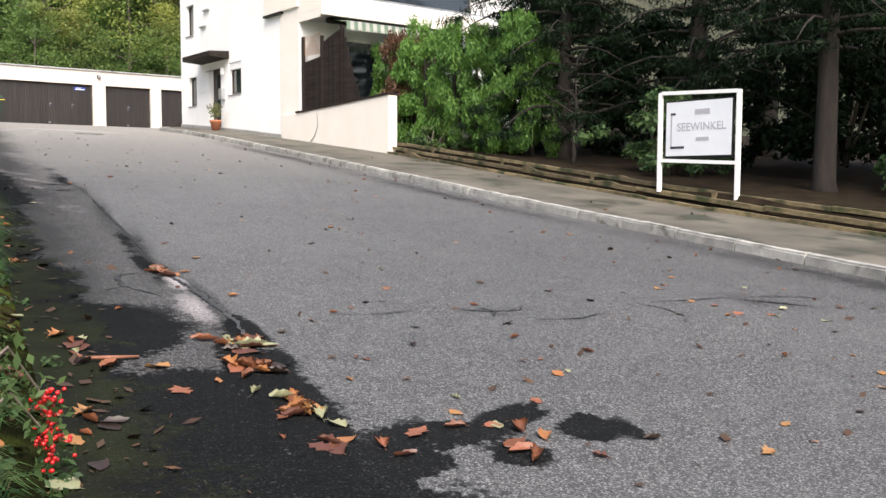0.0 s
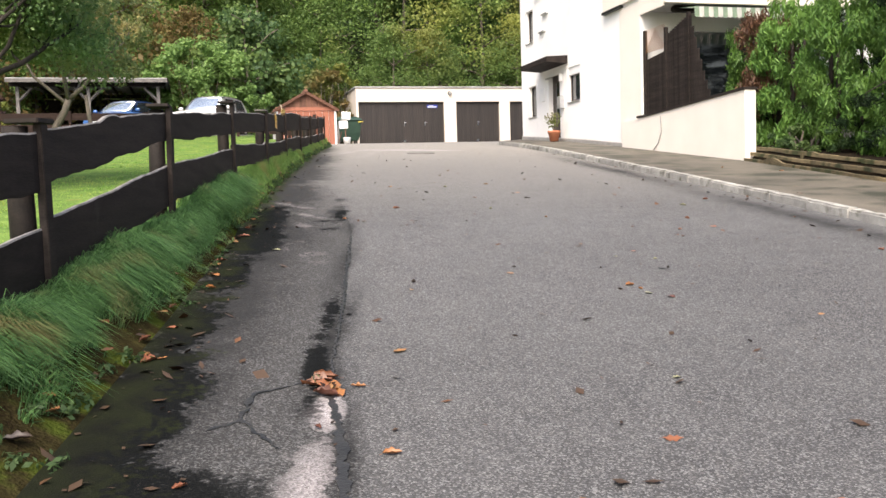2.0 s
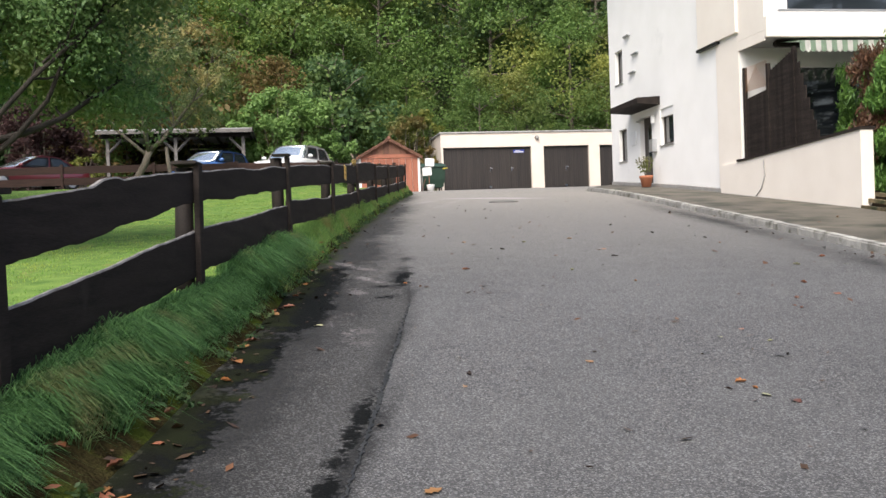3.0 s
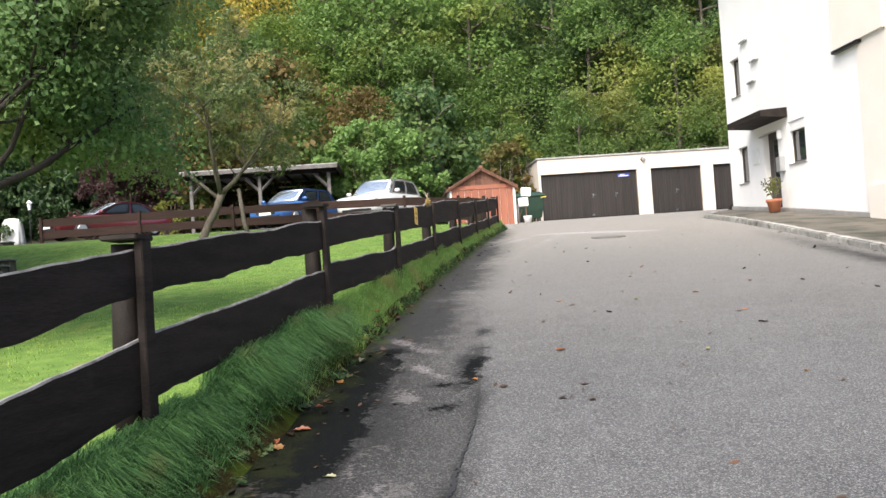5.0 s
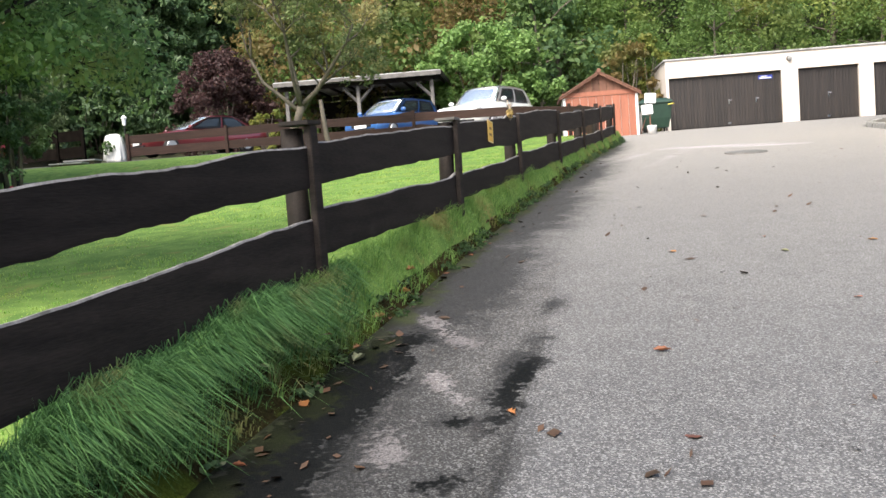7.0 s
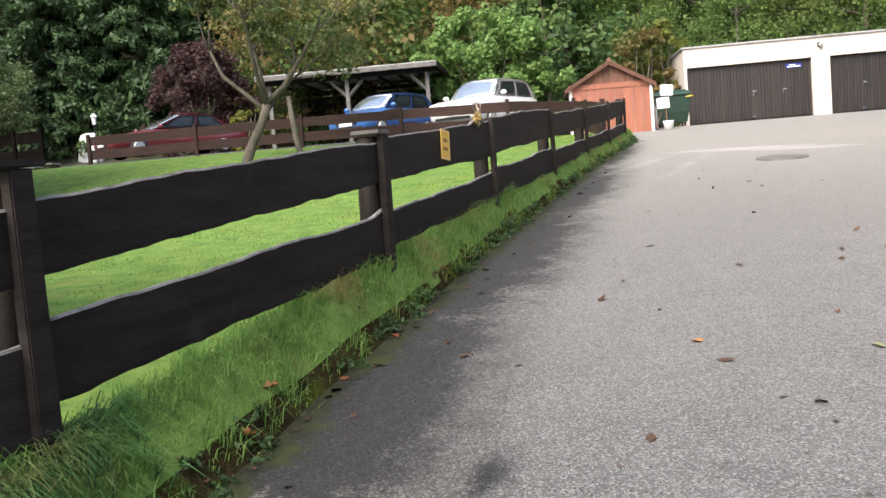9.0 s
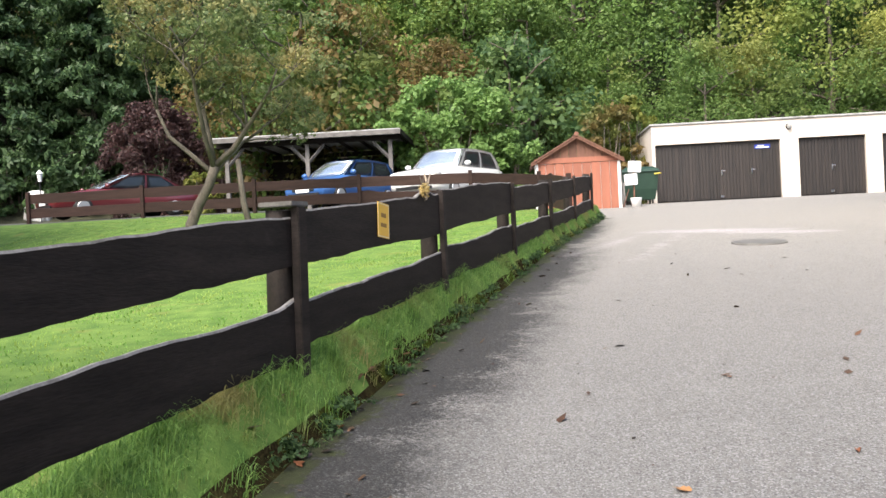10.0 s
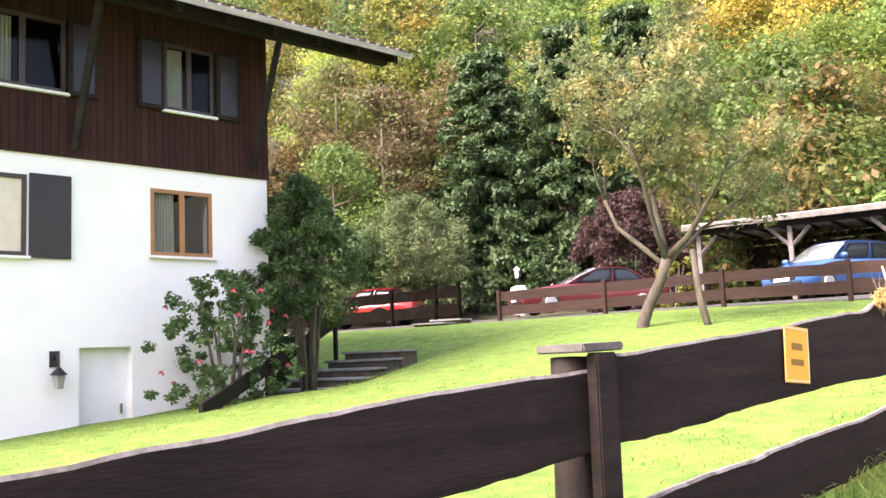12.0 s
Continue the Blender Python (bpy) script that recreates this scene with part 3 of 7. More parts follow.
def waney_board(a, b, height, thick, seed, wane=0.03, taper=0.0):
    """A plank with a natural, uneven upper and lower edge; its top and bottom faces are the second material."""
    bm = bmesh.new()
    a, b = Vector(a), Vector(b)
    d = b - a
    n = max(6, int(d.length / 0.09))
    side = Vector((d.y, -d.x, 0)).normalized() * thick
    rings = []
    for i in range(n + 1):
        u = i / n
        p = a + d * u
        s = u * d.length
        up = height + taper * u + wane * (noise.noise((s * 1.1, seed * 7.3, 0)) + 0.35 * noise.noise((s * 5, seed * 3.1, 5)))
        lo = wane * 1.1 * (noise.noise((s * 1.3, seed * 5.7, 9)) + 0.5 * noise.noise((s * 6, seed * 2.2, 3)))
        bump = max(0.0, noise.noise((s * 0.9, seed * 1.7, 30)) - 0.38) * 0.28
        up += bump
        z = Vector((0, 0, 1))
        rings.append([bm.verts.new(q) for q in (p + side * 0.95 + z * lo, p + side + z * (lo + 0.02), p + side + z * (up - 0.012), p + side * 0.85 + z * up, p + z * (up - 0.004), p + z * lo)])
    for r, q in zip(rings, rings[1:]):
        for k in range(6):
            f = bm.faces.new((r[k], q[k], q[(k + 1) % 6], r[(k + 1) % 6]))
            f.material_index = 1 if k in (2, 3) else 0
    bm.faces.new(rings[0]), bm.faces.new(rings[-1][::-1])
    return bm


# heights of the planks of a section at its two ends: upper plank's top and bottom, lower plank's top and bottom
SECTIONS = {2: (1.79, 2.16, 1.42, 1.80, 1.14, 1.55, 0.72, 1.12), 3: (2.19, 2.585, 1.82, 2.30, 1.60, 2.05, 1.20, 1.645), 4: (2.585, 2.91, 2.295, 2.615, 2.06, 2.41, 1.665, 2.025),
            5: (2.93, 3.205, 2.65, 2.885, 2.465, 2.66, 2.145, 2.33), 6: (3.23, 3.465, 2.90, 3.09, 2.67, 2.915, 2.405, 2.615), 7: (3.505, 3.77, 3.115, 3.36, 2.955, 3.20, 2.64, 2.82)}


def lane_fence():
    f = thing("fence", "dark-stained rustic fence of waney planks along the lane", "fence")
    d = Vector((0.205, 1, 0)).normalized()
    side = Vector((d.y, -d.x, 0))
    for i, y in enumerate(POST_Y):
        g, x = fence_ground(y), fence_x(y)
        c = Vector((x, y, g))
        lean = (rng.uniform(-0.02, 0.02), rng.uniform(-0.02, 0.03))
        bm = bmesh.new()
        back = c - side * 0.09
        top = fence_top(y) - g
        tube(bm, [back + Vector((0, 0, -0.4)), back + Vector((lean[0], lean[1], top * 0.5)), back + Vector((lean[0] * 2, lean[1] * 2, top))], [0.085, 0.082, 0.078], 14)
        part("post", bm, LOG, f, smooth=True)
        m = Matrix.Translation(c + side * 0.052) @ Matrix.Rotation(-math.atan(0.205), 4, "Z") @ Matrix.Rotation(lean[0], 4, "Y")
        w = 0.06 if y < 21 else 0.045
        part("batten", solid(-0.026, 0.026, -w, w, -0.24 if y < 21 else -0.10, top + 0.015, 0.006, m), WOOD_DARK, f)
        if y < 21:
            m = Matrix.Translation(c + Vector((0, 0, top + 0.018)) - side * 0.03) @ Matrix.Rotation(-math.atan(0.205) + rng.uniform(-0.1, 0.1), 4, "Z") @ Matrix.Rotation(rng.uniform(-0.05, 0.05), 4, "X")
            part("cap_board", solid(-0.11, 0.11, -0.125, 0.125, 0, 0.032, 0.006, m), [LOG if y < 18 else WOOD_GREY2], f, "dark cap board" if y < 18 else "weathered grey cap board")
    for i, (y0, y1) in enumerate(zip(POST_Y, POST_Y[1:])):
        p0, p1 = plank_top(y0), plank_top(y1)
        t0, t1, b0, b1, lt0, lt1, lb0, lb1 = SECTIONS.get(i, (p0, p1, p0 - 0.335, p1 - 0.335, p0 - 0.525, p1 - 0.525, p0 - 0.885, p1 - 0.885))
        for k, (s0, s1, h0, h1) in enumerate(((lb0, lb1, lt0 - lb0, lt1 - lb1), (b0, b1, t0 - b0, t1 - b1))):
            # the second slot pales the plank tops: reflected sky painted as grey
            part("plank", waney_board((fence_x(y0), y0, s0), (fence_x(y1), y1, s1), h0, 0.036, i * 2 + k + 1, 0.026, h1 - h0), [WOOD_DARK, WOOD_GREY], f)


def yard_fence(name, pts, label, post_h=0.84, seed=40, wood=YARD_WOOD, lifts=((0.08, 0.27), (0.5, 0.27))):
    f = thing(name, label, "fence")
    for i, (x, y, z) in enumerate(pts):
        part("post", solid(-0.05, 0.05, -0.06, 0.06, -0.3, post_h, 0.008, Matrix.Translation((x, y, z))), wood, f)
    for i, (a, b) in enumerate(zip(pts, pts[1:])):
        for k, (lift, h) in enumerate(lifts):
            up = Vector((0, 0, lift))
            part("plank", waney_board(Vector(b) + up, Vector(a) + up, h, 0.034, seed + i * 2 + k, 0.018), [wood, wood], f)
    return f


lane_fence()
yard_fence("fence", [(-9.2, 39.6, 4.22), (-5.7, 39.3, 4.22), (-2.4, 39.0, 4.2), (0.6, 38.5, 4.14), (3.6, 38.0, 4.05), (5.3, 36.0, 3.78), (5.75, 32.2, 3.42)], "dark brown plank fence between lawn and car park")
yard_fence("fence", [(-20.0, 41.6, 4.4), (-17.2, 41.4, 4.4), (-14.3, 41.0, 4.4), (-12.2, 40.6, 4.4), (-11.1, 40.3, 4.4)], "short dark plank fence above the garden steps", 1.08, 70, YARD_BLACK, ((0.04, 0.38), (0.62, 0.36)))

# ==== garages ====
GY, GZ = 47.4, 4.15


def garages():
    g = thing("garage_block", "flat-roofed cream garage block with brown boarded doors", "garage")
    doors = [(9.83, 14.19), (14.82, 17.12), (17.68, 19.98), (20.5, 22.8)]
    bm = bmesh.new()
    cut_wall(bm, (9.72, GY), (23.4, GY), GZ - 0.3, 6.86, [(a - 9.72, b - 9.72, GZ - 0.3, 6.18) for a, b in doors], -0.3)
    part("wall", bm, RENDER_CREAM, g)
    bm = bmesh.new()
    box(bm, 9.72, 10.0, GY + 0.3, GY + 6, GZ - 0.3, 6.86)
    box(bm, 23.1, 23.4, GY + 0.3, GY + 6, GZ - 0.3, 6.86)
    box(bm, 10.0, 23.1, GY + 5.7, GY + 6, GZ - 0.3, 6.86)
    part("wall", bm, RENDER_CREAM, g)
    part("roof", solid(9.66, 23.5, GY - 0.06, GY + 6.1, 6.864, 6.93, 0.01), SHEET_ROOF, g)
    for n, (a, b) in enumerate(doors):
        door = part("door", solid(a + 0.01, b - 0.01, GY + 0.16, GY + 0.20, GZ - 0.05, 6.16), GARAGE_WOOD, g, "brown vertical-board garage door")
        k = int((b - a) / 0.115)
        for i in range(k):
            x0 = a + 0.012 + (b - a - 0.024) * i / k
            bmb = solid(x0 + 0.004, x0 + (b - a - 0.024) / k - 0.004, GY + 0.125, GY + 0.158, GZ + 0.02, 6.15)
            part("board", bmb, GARAGE_WOOD, door)
        hx = [12.15, 13.2] if n == 0 else [(a + b) / 2]
        for x in hx:
            bmh = bmesh.new()
            box(bmh, x - 0.02, x + 0.02, GY + 0.10, GY + 0.123, GZ + 0.85, GZ + 1.05)
            tube(bmh, [(x, GY + 0.10, GZ + 1.0), (x, GY + 0.05, GZ + 1.0), (x + 0.10, GY + 0.05, GZ + 1.0)], [0.011] * 3, 6)
            part("handle", bmh, CHROME, door, "bright metal door handle")
            if x != 13.2:
                part("floor_bolt", solid(x - 0.07, x + 0.05, GY + 0.10, GY + 0.123, GZ + 0.06, GZ + 0.14, 0.006), CHROME, door, "bright metal bolt plate")
        if n == 0:
            for x in (11.98, 13.02):
                part("seam_strip", solid(x - 0.02, x + 0.02, GY + 0.112, GY + 0.124, GZ + 0.02, 6.15), GARAGE_WOOD, door)
    s = thing("name_plate", "small blue enamel plate with white lettering on the garage door", "sign")
    part("plate", solid(13.32, 13.86, GY + 0.10, GY + 0.122, 5.88, 6.03, 0.004), paint("blue_enamel", (0.02, 0.04, 0.30), 0.35, 0.4), s)
    bm = bmesh.new()
    box(bm, 13.42, 13.66, GY + 0.095, GY + 0.099, 5.975, 6.0)
    box(bm, 13.36, 13.82, GY + 0.095, GY + 0.099, 5.905, 5.945)
    part("lettering", bm, WHITE_PAINT, s, "white unreadable lettering")
    lamp = thing("wall_lamp", "round bulkhead lamp with glass cover on the garage wall", "lamp")
    bm = bmesh.new()
    bmesh.ops.create_cone(bm, cap_ends=True, segments=20, radius1=0.11, radius2=0.09, depth=0.05, matrix=Matrix.Translation((14.5, GY - 0.026, 6.6)) @ Matrix.Rotation(radians(90), 4, "X"))
    part("base", bm, DARK_METAL, lamp)
    bm = bmesh.new()
    bmesh.ops.create_uvsphere(bm, u_segments=16, v_segments=10, radius=0.085, matrix=Matrix.Translation((14.5, GY - 0.09, 6.59)) @ Matrix.Diagonal((1, 0.9, 1.15, 1)))
    part("cover", bm, CONCRETE_PALE, lamp, smooth=True)


garages()


# ==== shed ====
def shed():
    s = thing("garden_shed", "small brick-red boarded shed with white corner boards and shallow gable", "shed")
    y0, x0, x1, z0 = 42.6, 5.45, 7.95, 3.86
    ez, pz, D = 5.42, 6.12, 2.6
    k = 9
    for i in range(k):
        a, b = x0 + (x1 - x0) * i / k, x0 + (x1 - x0) * (i + 1) / k
        part("board", solid(a + 0.006, b - 0.006, y0 - 0.03, y0 - 0.004, z0, ez - 0.11), SHED_RED, s)
    part("fascia_board", solid(x0 - 0.05, x1 + 0.05, y0 - 0.05, y0 - 0.02, ez - 0.10, ez + 0.06, 0.004), SHED_RED, s)
    bm = bmesh.new()
    xm = (x0 + x1) / 2
    for i in range(10):
        a, b = x0 + (x1 - x0) * i / 10, x0 + (x1 - x0) * (i + 1) / 10
        f = lambda x: ez + (pz - ez) * (1 - abs(x - xm) / (xm - x0)) - 0.02
        bm = bmesh.new()
        loft(bm, [[(a + 0.005, y0 - 0.015, ez), (b - 0.005, y0 - 0.015, ez), (b - 0.005, y0 + 0.01, ez), (a + 0.005, y0 + 0.01, ez)], [(a + 0.005, y0 - 0.015, max(ez + 0.01, f(a))), (b - 0.005, y0 - 0.015, max(ez + 0.01, f(b))), (b - 0.005, y0 + 0.01, max(ez + 0.01, f(b))), (a + 0.005, y0 + 0.01, max(ez + 0.01, f(a)))]])
        part("gable_board", bm, SHED_OLD, s)
    for x in (x0 - 0.04, x1 - 0.04):
        part("corner_board", solid(x, x + 0.09, y0 - 0.055, y0 - 0.031, z0, ez - 0.11, 0.004), WHITE_PAINT, s, "white corner board")
    bm = bmesh.new()
    box(bm, x0, x0 + 0.04, y0, y0 + D, z0, ez)
    box(bm, x1 - 0.04, x1, y0, y0 + D, z0, ez)
    box(bm, x0 + 0.04, x1 - 0.04, y0, y0 + 0.02, z0, ez)
    box(bm, x0 + 0.04, x1 - 0.04, y0 + D - 0.04, y0 + D, z0, ez)
    part("wall", bm, WHITE_PAINT, s)
    for sgn in (-1, 1):
        bm = bmesh.new()
        e = xm + sgn * (xm - x0 + 0.16)
        zz = ez - 0.10
        loft(bm, [[(xm, y, pz), (e, y, zz), (e, y, zz + 0.05), (xm, y, pz + 0.05)] for y in (y0 - 0.22, y0 + D + 0.2)])
        part("roof", bm, SHED_OLD, s, "weathered brown roofing boards")
        bm = bmesh.new()
        loft(bm, [[(xm, y, pz - 0.07), (e, y, zz - 0.07), (e, y, zz - 0.004), (xm, y, pz - 0.004)] for y in (y0 - 0.2, y0 - 0.17)])
        part("barge_board", bm, SHED_OLD, s)
    bm = bmesh.new()
    tube(bm, [(xm, y0 - 0.23, pz + 0.06), (xm, y0 + D + 0.2, pz + 0.06)], [0.07, 0.07], 10)
    part("ridge", bm, SHED_OLD, s)


shed()


# ==== white house ====
HX, HY0, HY1 = 14.0, 25.85, 35.45
RIM = paint("dark_brown_frame", (0.03, 0.02, 0.015), 0.5, 0.1)


def wall_window(parent, y0, y1, z0, z1, blind=0.0):
    """A window in the lane-side wall."""
    w = new("window")
    w.parent = parent
    x = HX + 0.12
    bm = bmesh.new()
    for a, b, c, d in ((y0, y1, z1 - 0.06, z1), (y0, y1, z0, z0 + 0.06), (y0, y0 + 0.06, z0 + 0.06, z1 - 0.06), (y1 - 0.06, y1, z0 + 0.06, z1 - 0.06)):
        box(bm, x, x + 0.06, a, b, c, d)
    part("frame", bm, RIM, w)
    part("pane", solid(x + 0.025, x + 0.035, y0 + 0.06, y1 - 0.06, z0 + 0.06, z1 - 0.06), GLASS_DARK, w)
    part("sill", solid(HX - 0.04, HX + 0.11, y0 - 0.03, y1 + 0.03, z0 - 0.04, z0 - 0.002, 0.005), ZINC, w)
    if blind:
        part("shutter_box", solid(HX + 0.03, x - 0.003, y0 + 0.002, y1 - 0.002, z1 - blind, z1 - 0.002), WHITE_PAINT, w, "white roller shutter partly down")
    return w


def white_house():
    h = thing("house", "white rendered house with canopied entrance and balcony", "house")
    wins = [(34.15, 34.85, 7.0, 8.15, 0), (33.95, 34.7, 4.3, 5.4, 0), (30.05, 31.05, 4.5, 5.62, 0.25)]
    door = (31.75, 32.75, 3.35, 5.55)
    ops = [(HY1 - w[1], HY1 - w[0], w[2], w[3]) for w in wins] + [(HY1 - door[1], HY1 - door[0], 2.0, door[3])]
    bm = bmesh.new()
    cut_wall(bm, (HX, HY1), (HX, HY0), 2.0, 11.2, ops, -0.35)
    part("wall", bm, RENDER_WHITE, h)
    bm = bmesh.new()
    cut_wall(bm, (HX + 0.35, HY0), (24.0, HY0), 2.0, 11.2, [(1.2, 4.2, 3.75, 5.95), (1.0, 6.6, 7.4, 9.4)], -0.3)
    box(bm, HX + 0.35, 24.0, HY1 - 0.3, HY1, 2.0, 11.2)
    box(bm, 23.7, 24.0, HY0 + 0.3, HY1 - 0.3, 2.0, 11.2)
    part("wall", bm, RENDER_WHITE, h)
    for w in wins:
        wall_window(h, *w)
    part("pane", solid(HX + 1.55, HX + 4.55, HY0 + 0.12, HY0 + 0.14, 3.75, 5.95), GLASS_DARK, h)
    part("pane", solid(HX + 1.35, HX + 6.95, HY0 + 0.12, HY0 + 0.14, 7.4, 9.4), GLASS_DARK, h)
    # cream side of the terrace bay, its upper storey reaching further back over a dark ledge
    part("bay_wall", solid(HX - 0.03, HX - 0.002, HY0, 27.1, 2.0, 6.76), RENDER_PALE, h, "cream rendered strip of wall")
    part("bay_wall", solid(HX - 0.10, HX - 0.002, HY0, 28.05, 6.845, 11.2), RENDER_PALE, h, "cream rendered upper wall")
    part("ledge", solid(HX - 0.13, HX - 0.002, 26.9, 28.1, 6.765, 6.84, 0.006), DARK_METAL, h, "dark sheet ledge")
    part("floor_slab", solid(HX + 0.35, 23.7, HY0 + 0.3, HY1 - 0.3, 6.3, 6.5), CONCRETE_PALE, h)
    d = part("door", solid(HX + 0.16, HX + 0.21, door[0], door[1], door[2] - 0.3, door[3], 0.004), RIM, h, "dark brown entrance door set back")
    bm = bmesh.new()
    tube(bm, [(HX + 0.15, 31.9, 4.35), (HX + 0.09, 31.9, 4.35), (HX + 0.09, 32.02, 4.35)], [0.013] * 3, 6)
    part("handle", bm, CHROME, d)
    part("glazing", solid(HX + 0.152, HX + 0.158, 32.05, 32.45, 4.1, 5.3), GLASS_DARK, d)
    # canopy over the entrance, a thick slab with a dark edge
    bm = bmesh.new()
    loft(bm, [[(HX - 0.75, y, 5.83), (HX - 0.01, y, 5.78), (HX - 0.01, y, 6.04), (HX - 0.75, y, 6.0)] for y in (31.0, 33.45)])
    part("canopy", bm, WOOD_DARK, h, "dark boarded entrance canopy")
    part("roof", solid(HX - 0.5, 24.5, HY0 - 0.9, HY1 + 0.4, 11.204, 11.4, 0.02), SHEET_ROOF, h)
    # plinth
    bm = bmesh.new()
    loft(bm, [[(HX - 0.04, y, 2.0), (HX - 0.003, y, 2.0), (HX - 0.003, y, road_z(y) + 0.27), (HX - 0.04, y, road_z(y) + 0.25)] for y in (HY0 + 1.2, 28.5, 30.0, 31.0, 32.0, 33.0, 34.0, HY1 + 0.02)])
    part("plinth", bm, PLINTH, h)
    # balcony and its parapet
    b = part("balcony", solid(HX + 0.02, HX + 6.6, HY0 - 1.3, HY0 - 0.003, 6.44, 6.60), CONCRETE_PALE, h)
    part("parapet", solid(HX - 0.03, HX + 6.6, HY0 - 1.42, HY0 - 1.305, 6.42, 6.92, 0.01), RENDER_PALE, b)
    part("pillar", solid(HX - 0.03, HX + 0.30, HY0 - 1.30, HY0 - 0.004, 6.605, 11.2), RENDER_PALE, b, "cream corner pillar of the balcony")
    part("side_edge", solid(HX - 0.03, HX + 0.018, HY0 - 1.30, HY0 - 0.004, 6.36, 6.60), RENDER_PALE, b)
    part("rail", solid(HX + 0.32, HX + 6.6, HY0 - 1.40, HY0 - 1.33, 7.04, 7.09, 0.006), ZINC, b)
    # short ledges over and under the lane-side openings
    for y, z in ((32.9, 7.72), (33.6, 8.45), (33.2, 7.15), (32.6, 5.45)):
        part("ledge", solid(HX - 0.09, HX - 0.003, y - 0.26, y + 0.26, z, z + 0.045, 0.006), ZINC, h)
    part("vent", solid(HX - 0.035, HX - 0.003, 33.05, 33.55, 4.75, 5.2, 0.006), WHITE_PAINT, h, "white framed notice case")
    part("letter_box", solid(HX - 0.16, HX - 0.003, 31.35, 31.62, 4.35, 4.75, 0.01), ZINC, h, "grey metal letter box")
    part("wall_light", solid(HX - 0.12, HX - 0.003, 31.45, 31.55, 5.25, 5.5, 0.015), WHITE_PAINT, h, "small white wall light")
    # striped awning under the balcony
    aw = thing("awning", "half-extended green and white striped awning under the balcony", "awning")
    gm, wm = material("awning_green", (0.26, 0.36, 0.26), (0.31, 0.42, 0.31), 0.85, 8, 80, 0.1), material("awning_white", (0.66, 0.66, 0.62), (0.74, 0.74, 0.70), 0.85, 8, 80, 0.1)
    n = 44
    for c, mm in ((0, gm), (1, wm)):
        bm = bmesh.new()
        for i in range(c, n, 2):
            a, e = HX + 0.5 + 6.0 * i / n, HX + 0.5 + 6.0 * (i + 1) / n
            pts = [(HY0 - 1.0, 6.36), (HY0 - 1.95, 6.22), (HY0 - 1.97, 5.98)]
            vs = [[bm.verts.new((x, y, z)) for y, z in pts] for x in (a, (a + e) / 2, e)]
            vs[1][2].co.z -= 0.05
            for r, q in zip(vs, vs[1:]):
                for k in range(2):
                    bm.faces.new((r[k], r[k + 1], q[k + 1], q[k]))
        bmesh.ops.solidify(bm, geom=bm.faces[:], thickness=0.006)
        part("stripe", bm, mm, aw)
    part("cassette", solid(HX + 0.42, HX + 6.6, HY0 - 1.08, HY0 - 0.86, 6.27, 6.425, 0.03), WOOD_DARK, aw)


white_house()


def garden_wall():
    """The rendered retaining wall in front of the terrace, with a sloped coping."""
    w = thing("garden_wall", "pale cream rendered retaining wall with dark sloping coping", "wall")
    y0, y1 = 20.8, 26.9
    t0, t1 = 3.74, 3.66
    bm = bmesh.new()
    loft(bm, [[(HX - 0.10, y, 1.6), (HX + 0.18, y, 1.6), (HX + 0.18, y, zt), (HX - 0.10, y, zt)] for y, zt in ((y0, t0 + 0.02), (25.6, 3.55), (y1, 3.52))])
    part("wall", bm, RENDER_PALE, w)
    bm = bmesh.new()
    loft(bm, [[(HX - 0.13, y, zt + 0.003), (HX + 0.22, y, zt + 0.003), (HX + 0.22, y, zt + 0.06), (HX - 0.13, y, zt + 0.06)] for y, zt in ((y0 - 0.02, t0 + 0.02), (25.6, 3.55), (25.95, 3.55))])
    part("coping", bm, WOOD_DARK, w, "dark brown coping")
    s = thing("privacy_screen", "dark brown wooden privacy screen with lattice top and curved end", "screen")
    sy = [25.7, 24.55, 23.4, 22.95, 22.5]
    st = [5.85, 5.75, 5.92, 5.0, 4.0]
    for i, y in enumerate((25.7, 24.55, 23.4)):
        part("post", solid(HX + 0.0, HX + 0.09, y - 0.045, y + 0.045, 3.2 + (25.7 - y) * 0.11, st[i] + 0.05, 0.006), WOOD_DARK, s)
    yy = 25.62
    while yy > 22.45:
        top = lerp(-yy, [-25.7, -24.56, -24.54, -23.4, -23.1, -22.8, -22.5], [5.1, 5.2, 5.6, 5.92, 5.2, 4.45, 3.85])
        part("slat", solid(HX + 0.03, HX + 0.05, yy - 0.11, yy, 3.24 + (25.7 - yy) * 0.115, top), WOOD_DARK, s)
        yy -= 0.118
    bm = bmesh.new()
    for a, b in ((25.66, 24.6),):
        for i in range(12):
            for sg in (0, 1):
                u0 = a - (a - b) * i / 11
                u1 = min(a, max(b, u0 + (0.62 if sg else -0.62)))
                rise = abs(u1 - u0)
                m0, m1 = Vector((HX + 0.035 + 0.012 * sg, u0, 5.28)), Vector((HX + 0.035 + 0.012 * sg, u1, 5.28 + rise))
                if rise > 0.05:
                    tube(bm, [m0, m1], [0.008, 0.008], 4)
    part("lattice", bm, material("tan_lattice", (0.20, 0.10, 0.05), (0.30, 0.16, 0.08), 0.7), s, "tan diagonal lattice")
    terrace = solid(HX + 0.2, HX + 9.5, 22.2, HY0 - 0.02, 2.0, 3.16)
    tagged(part("terrace", terrace, PLINTH), "grey paved terrace behind the retaining wall", "terrace", kind="structure")


garden_wall()


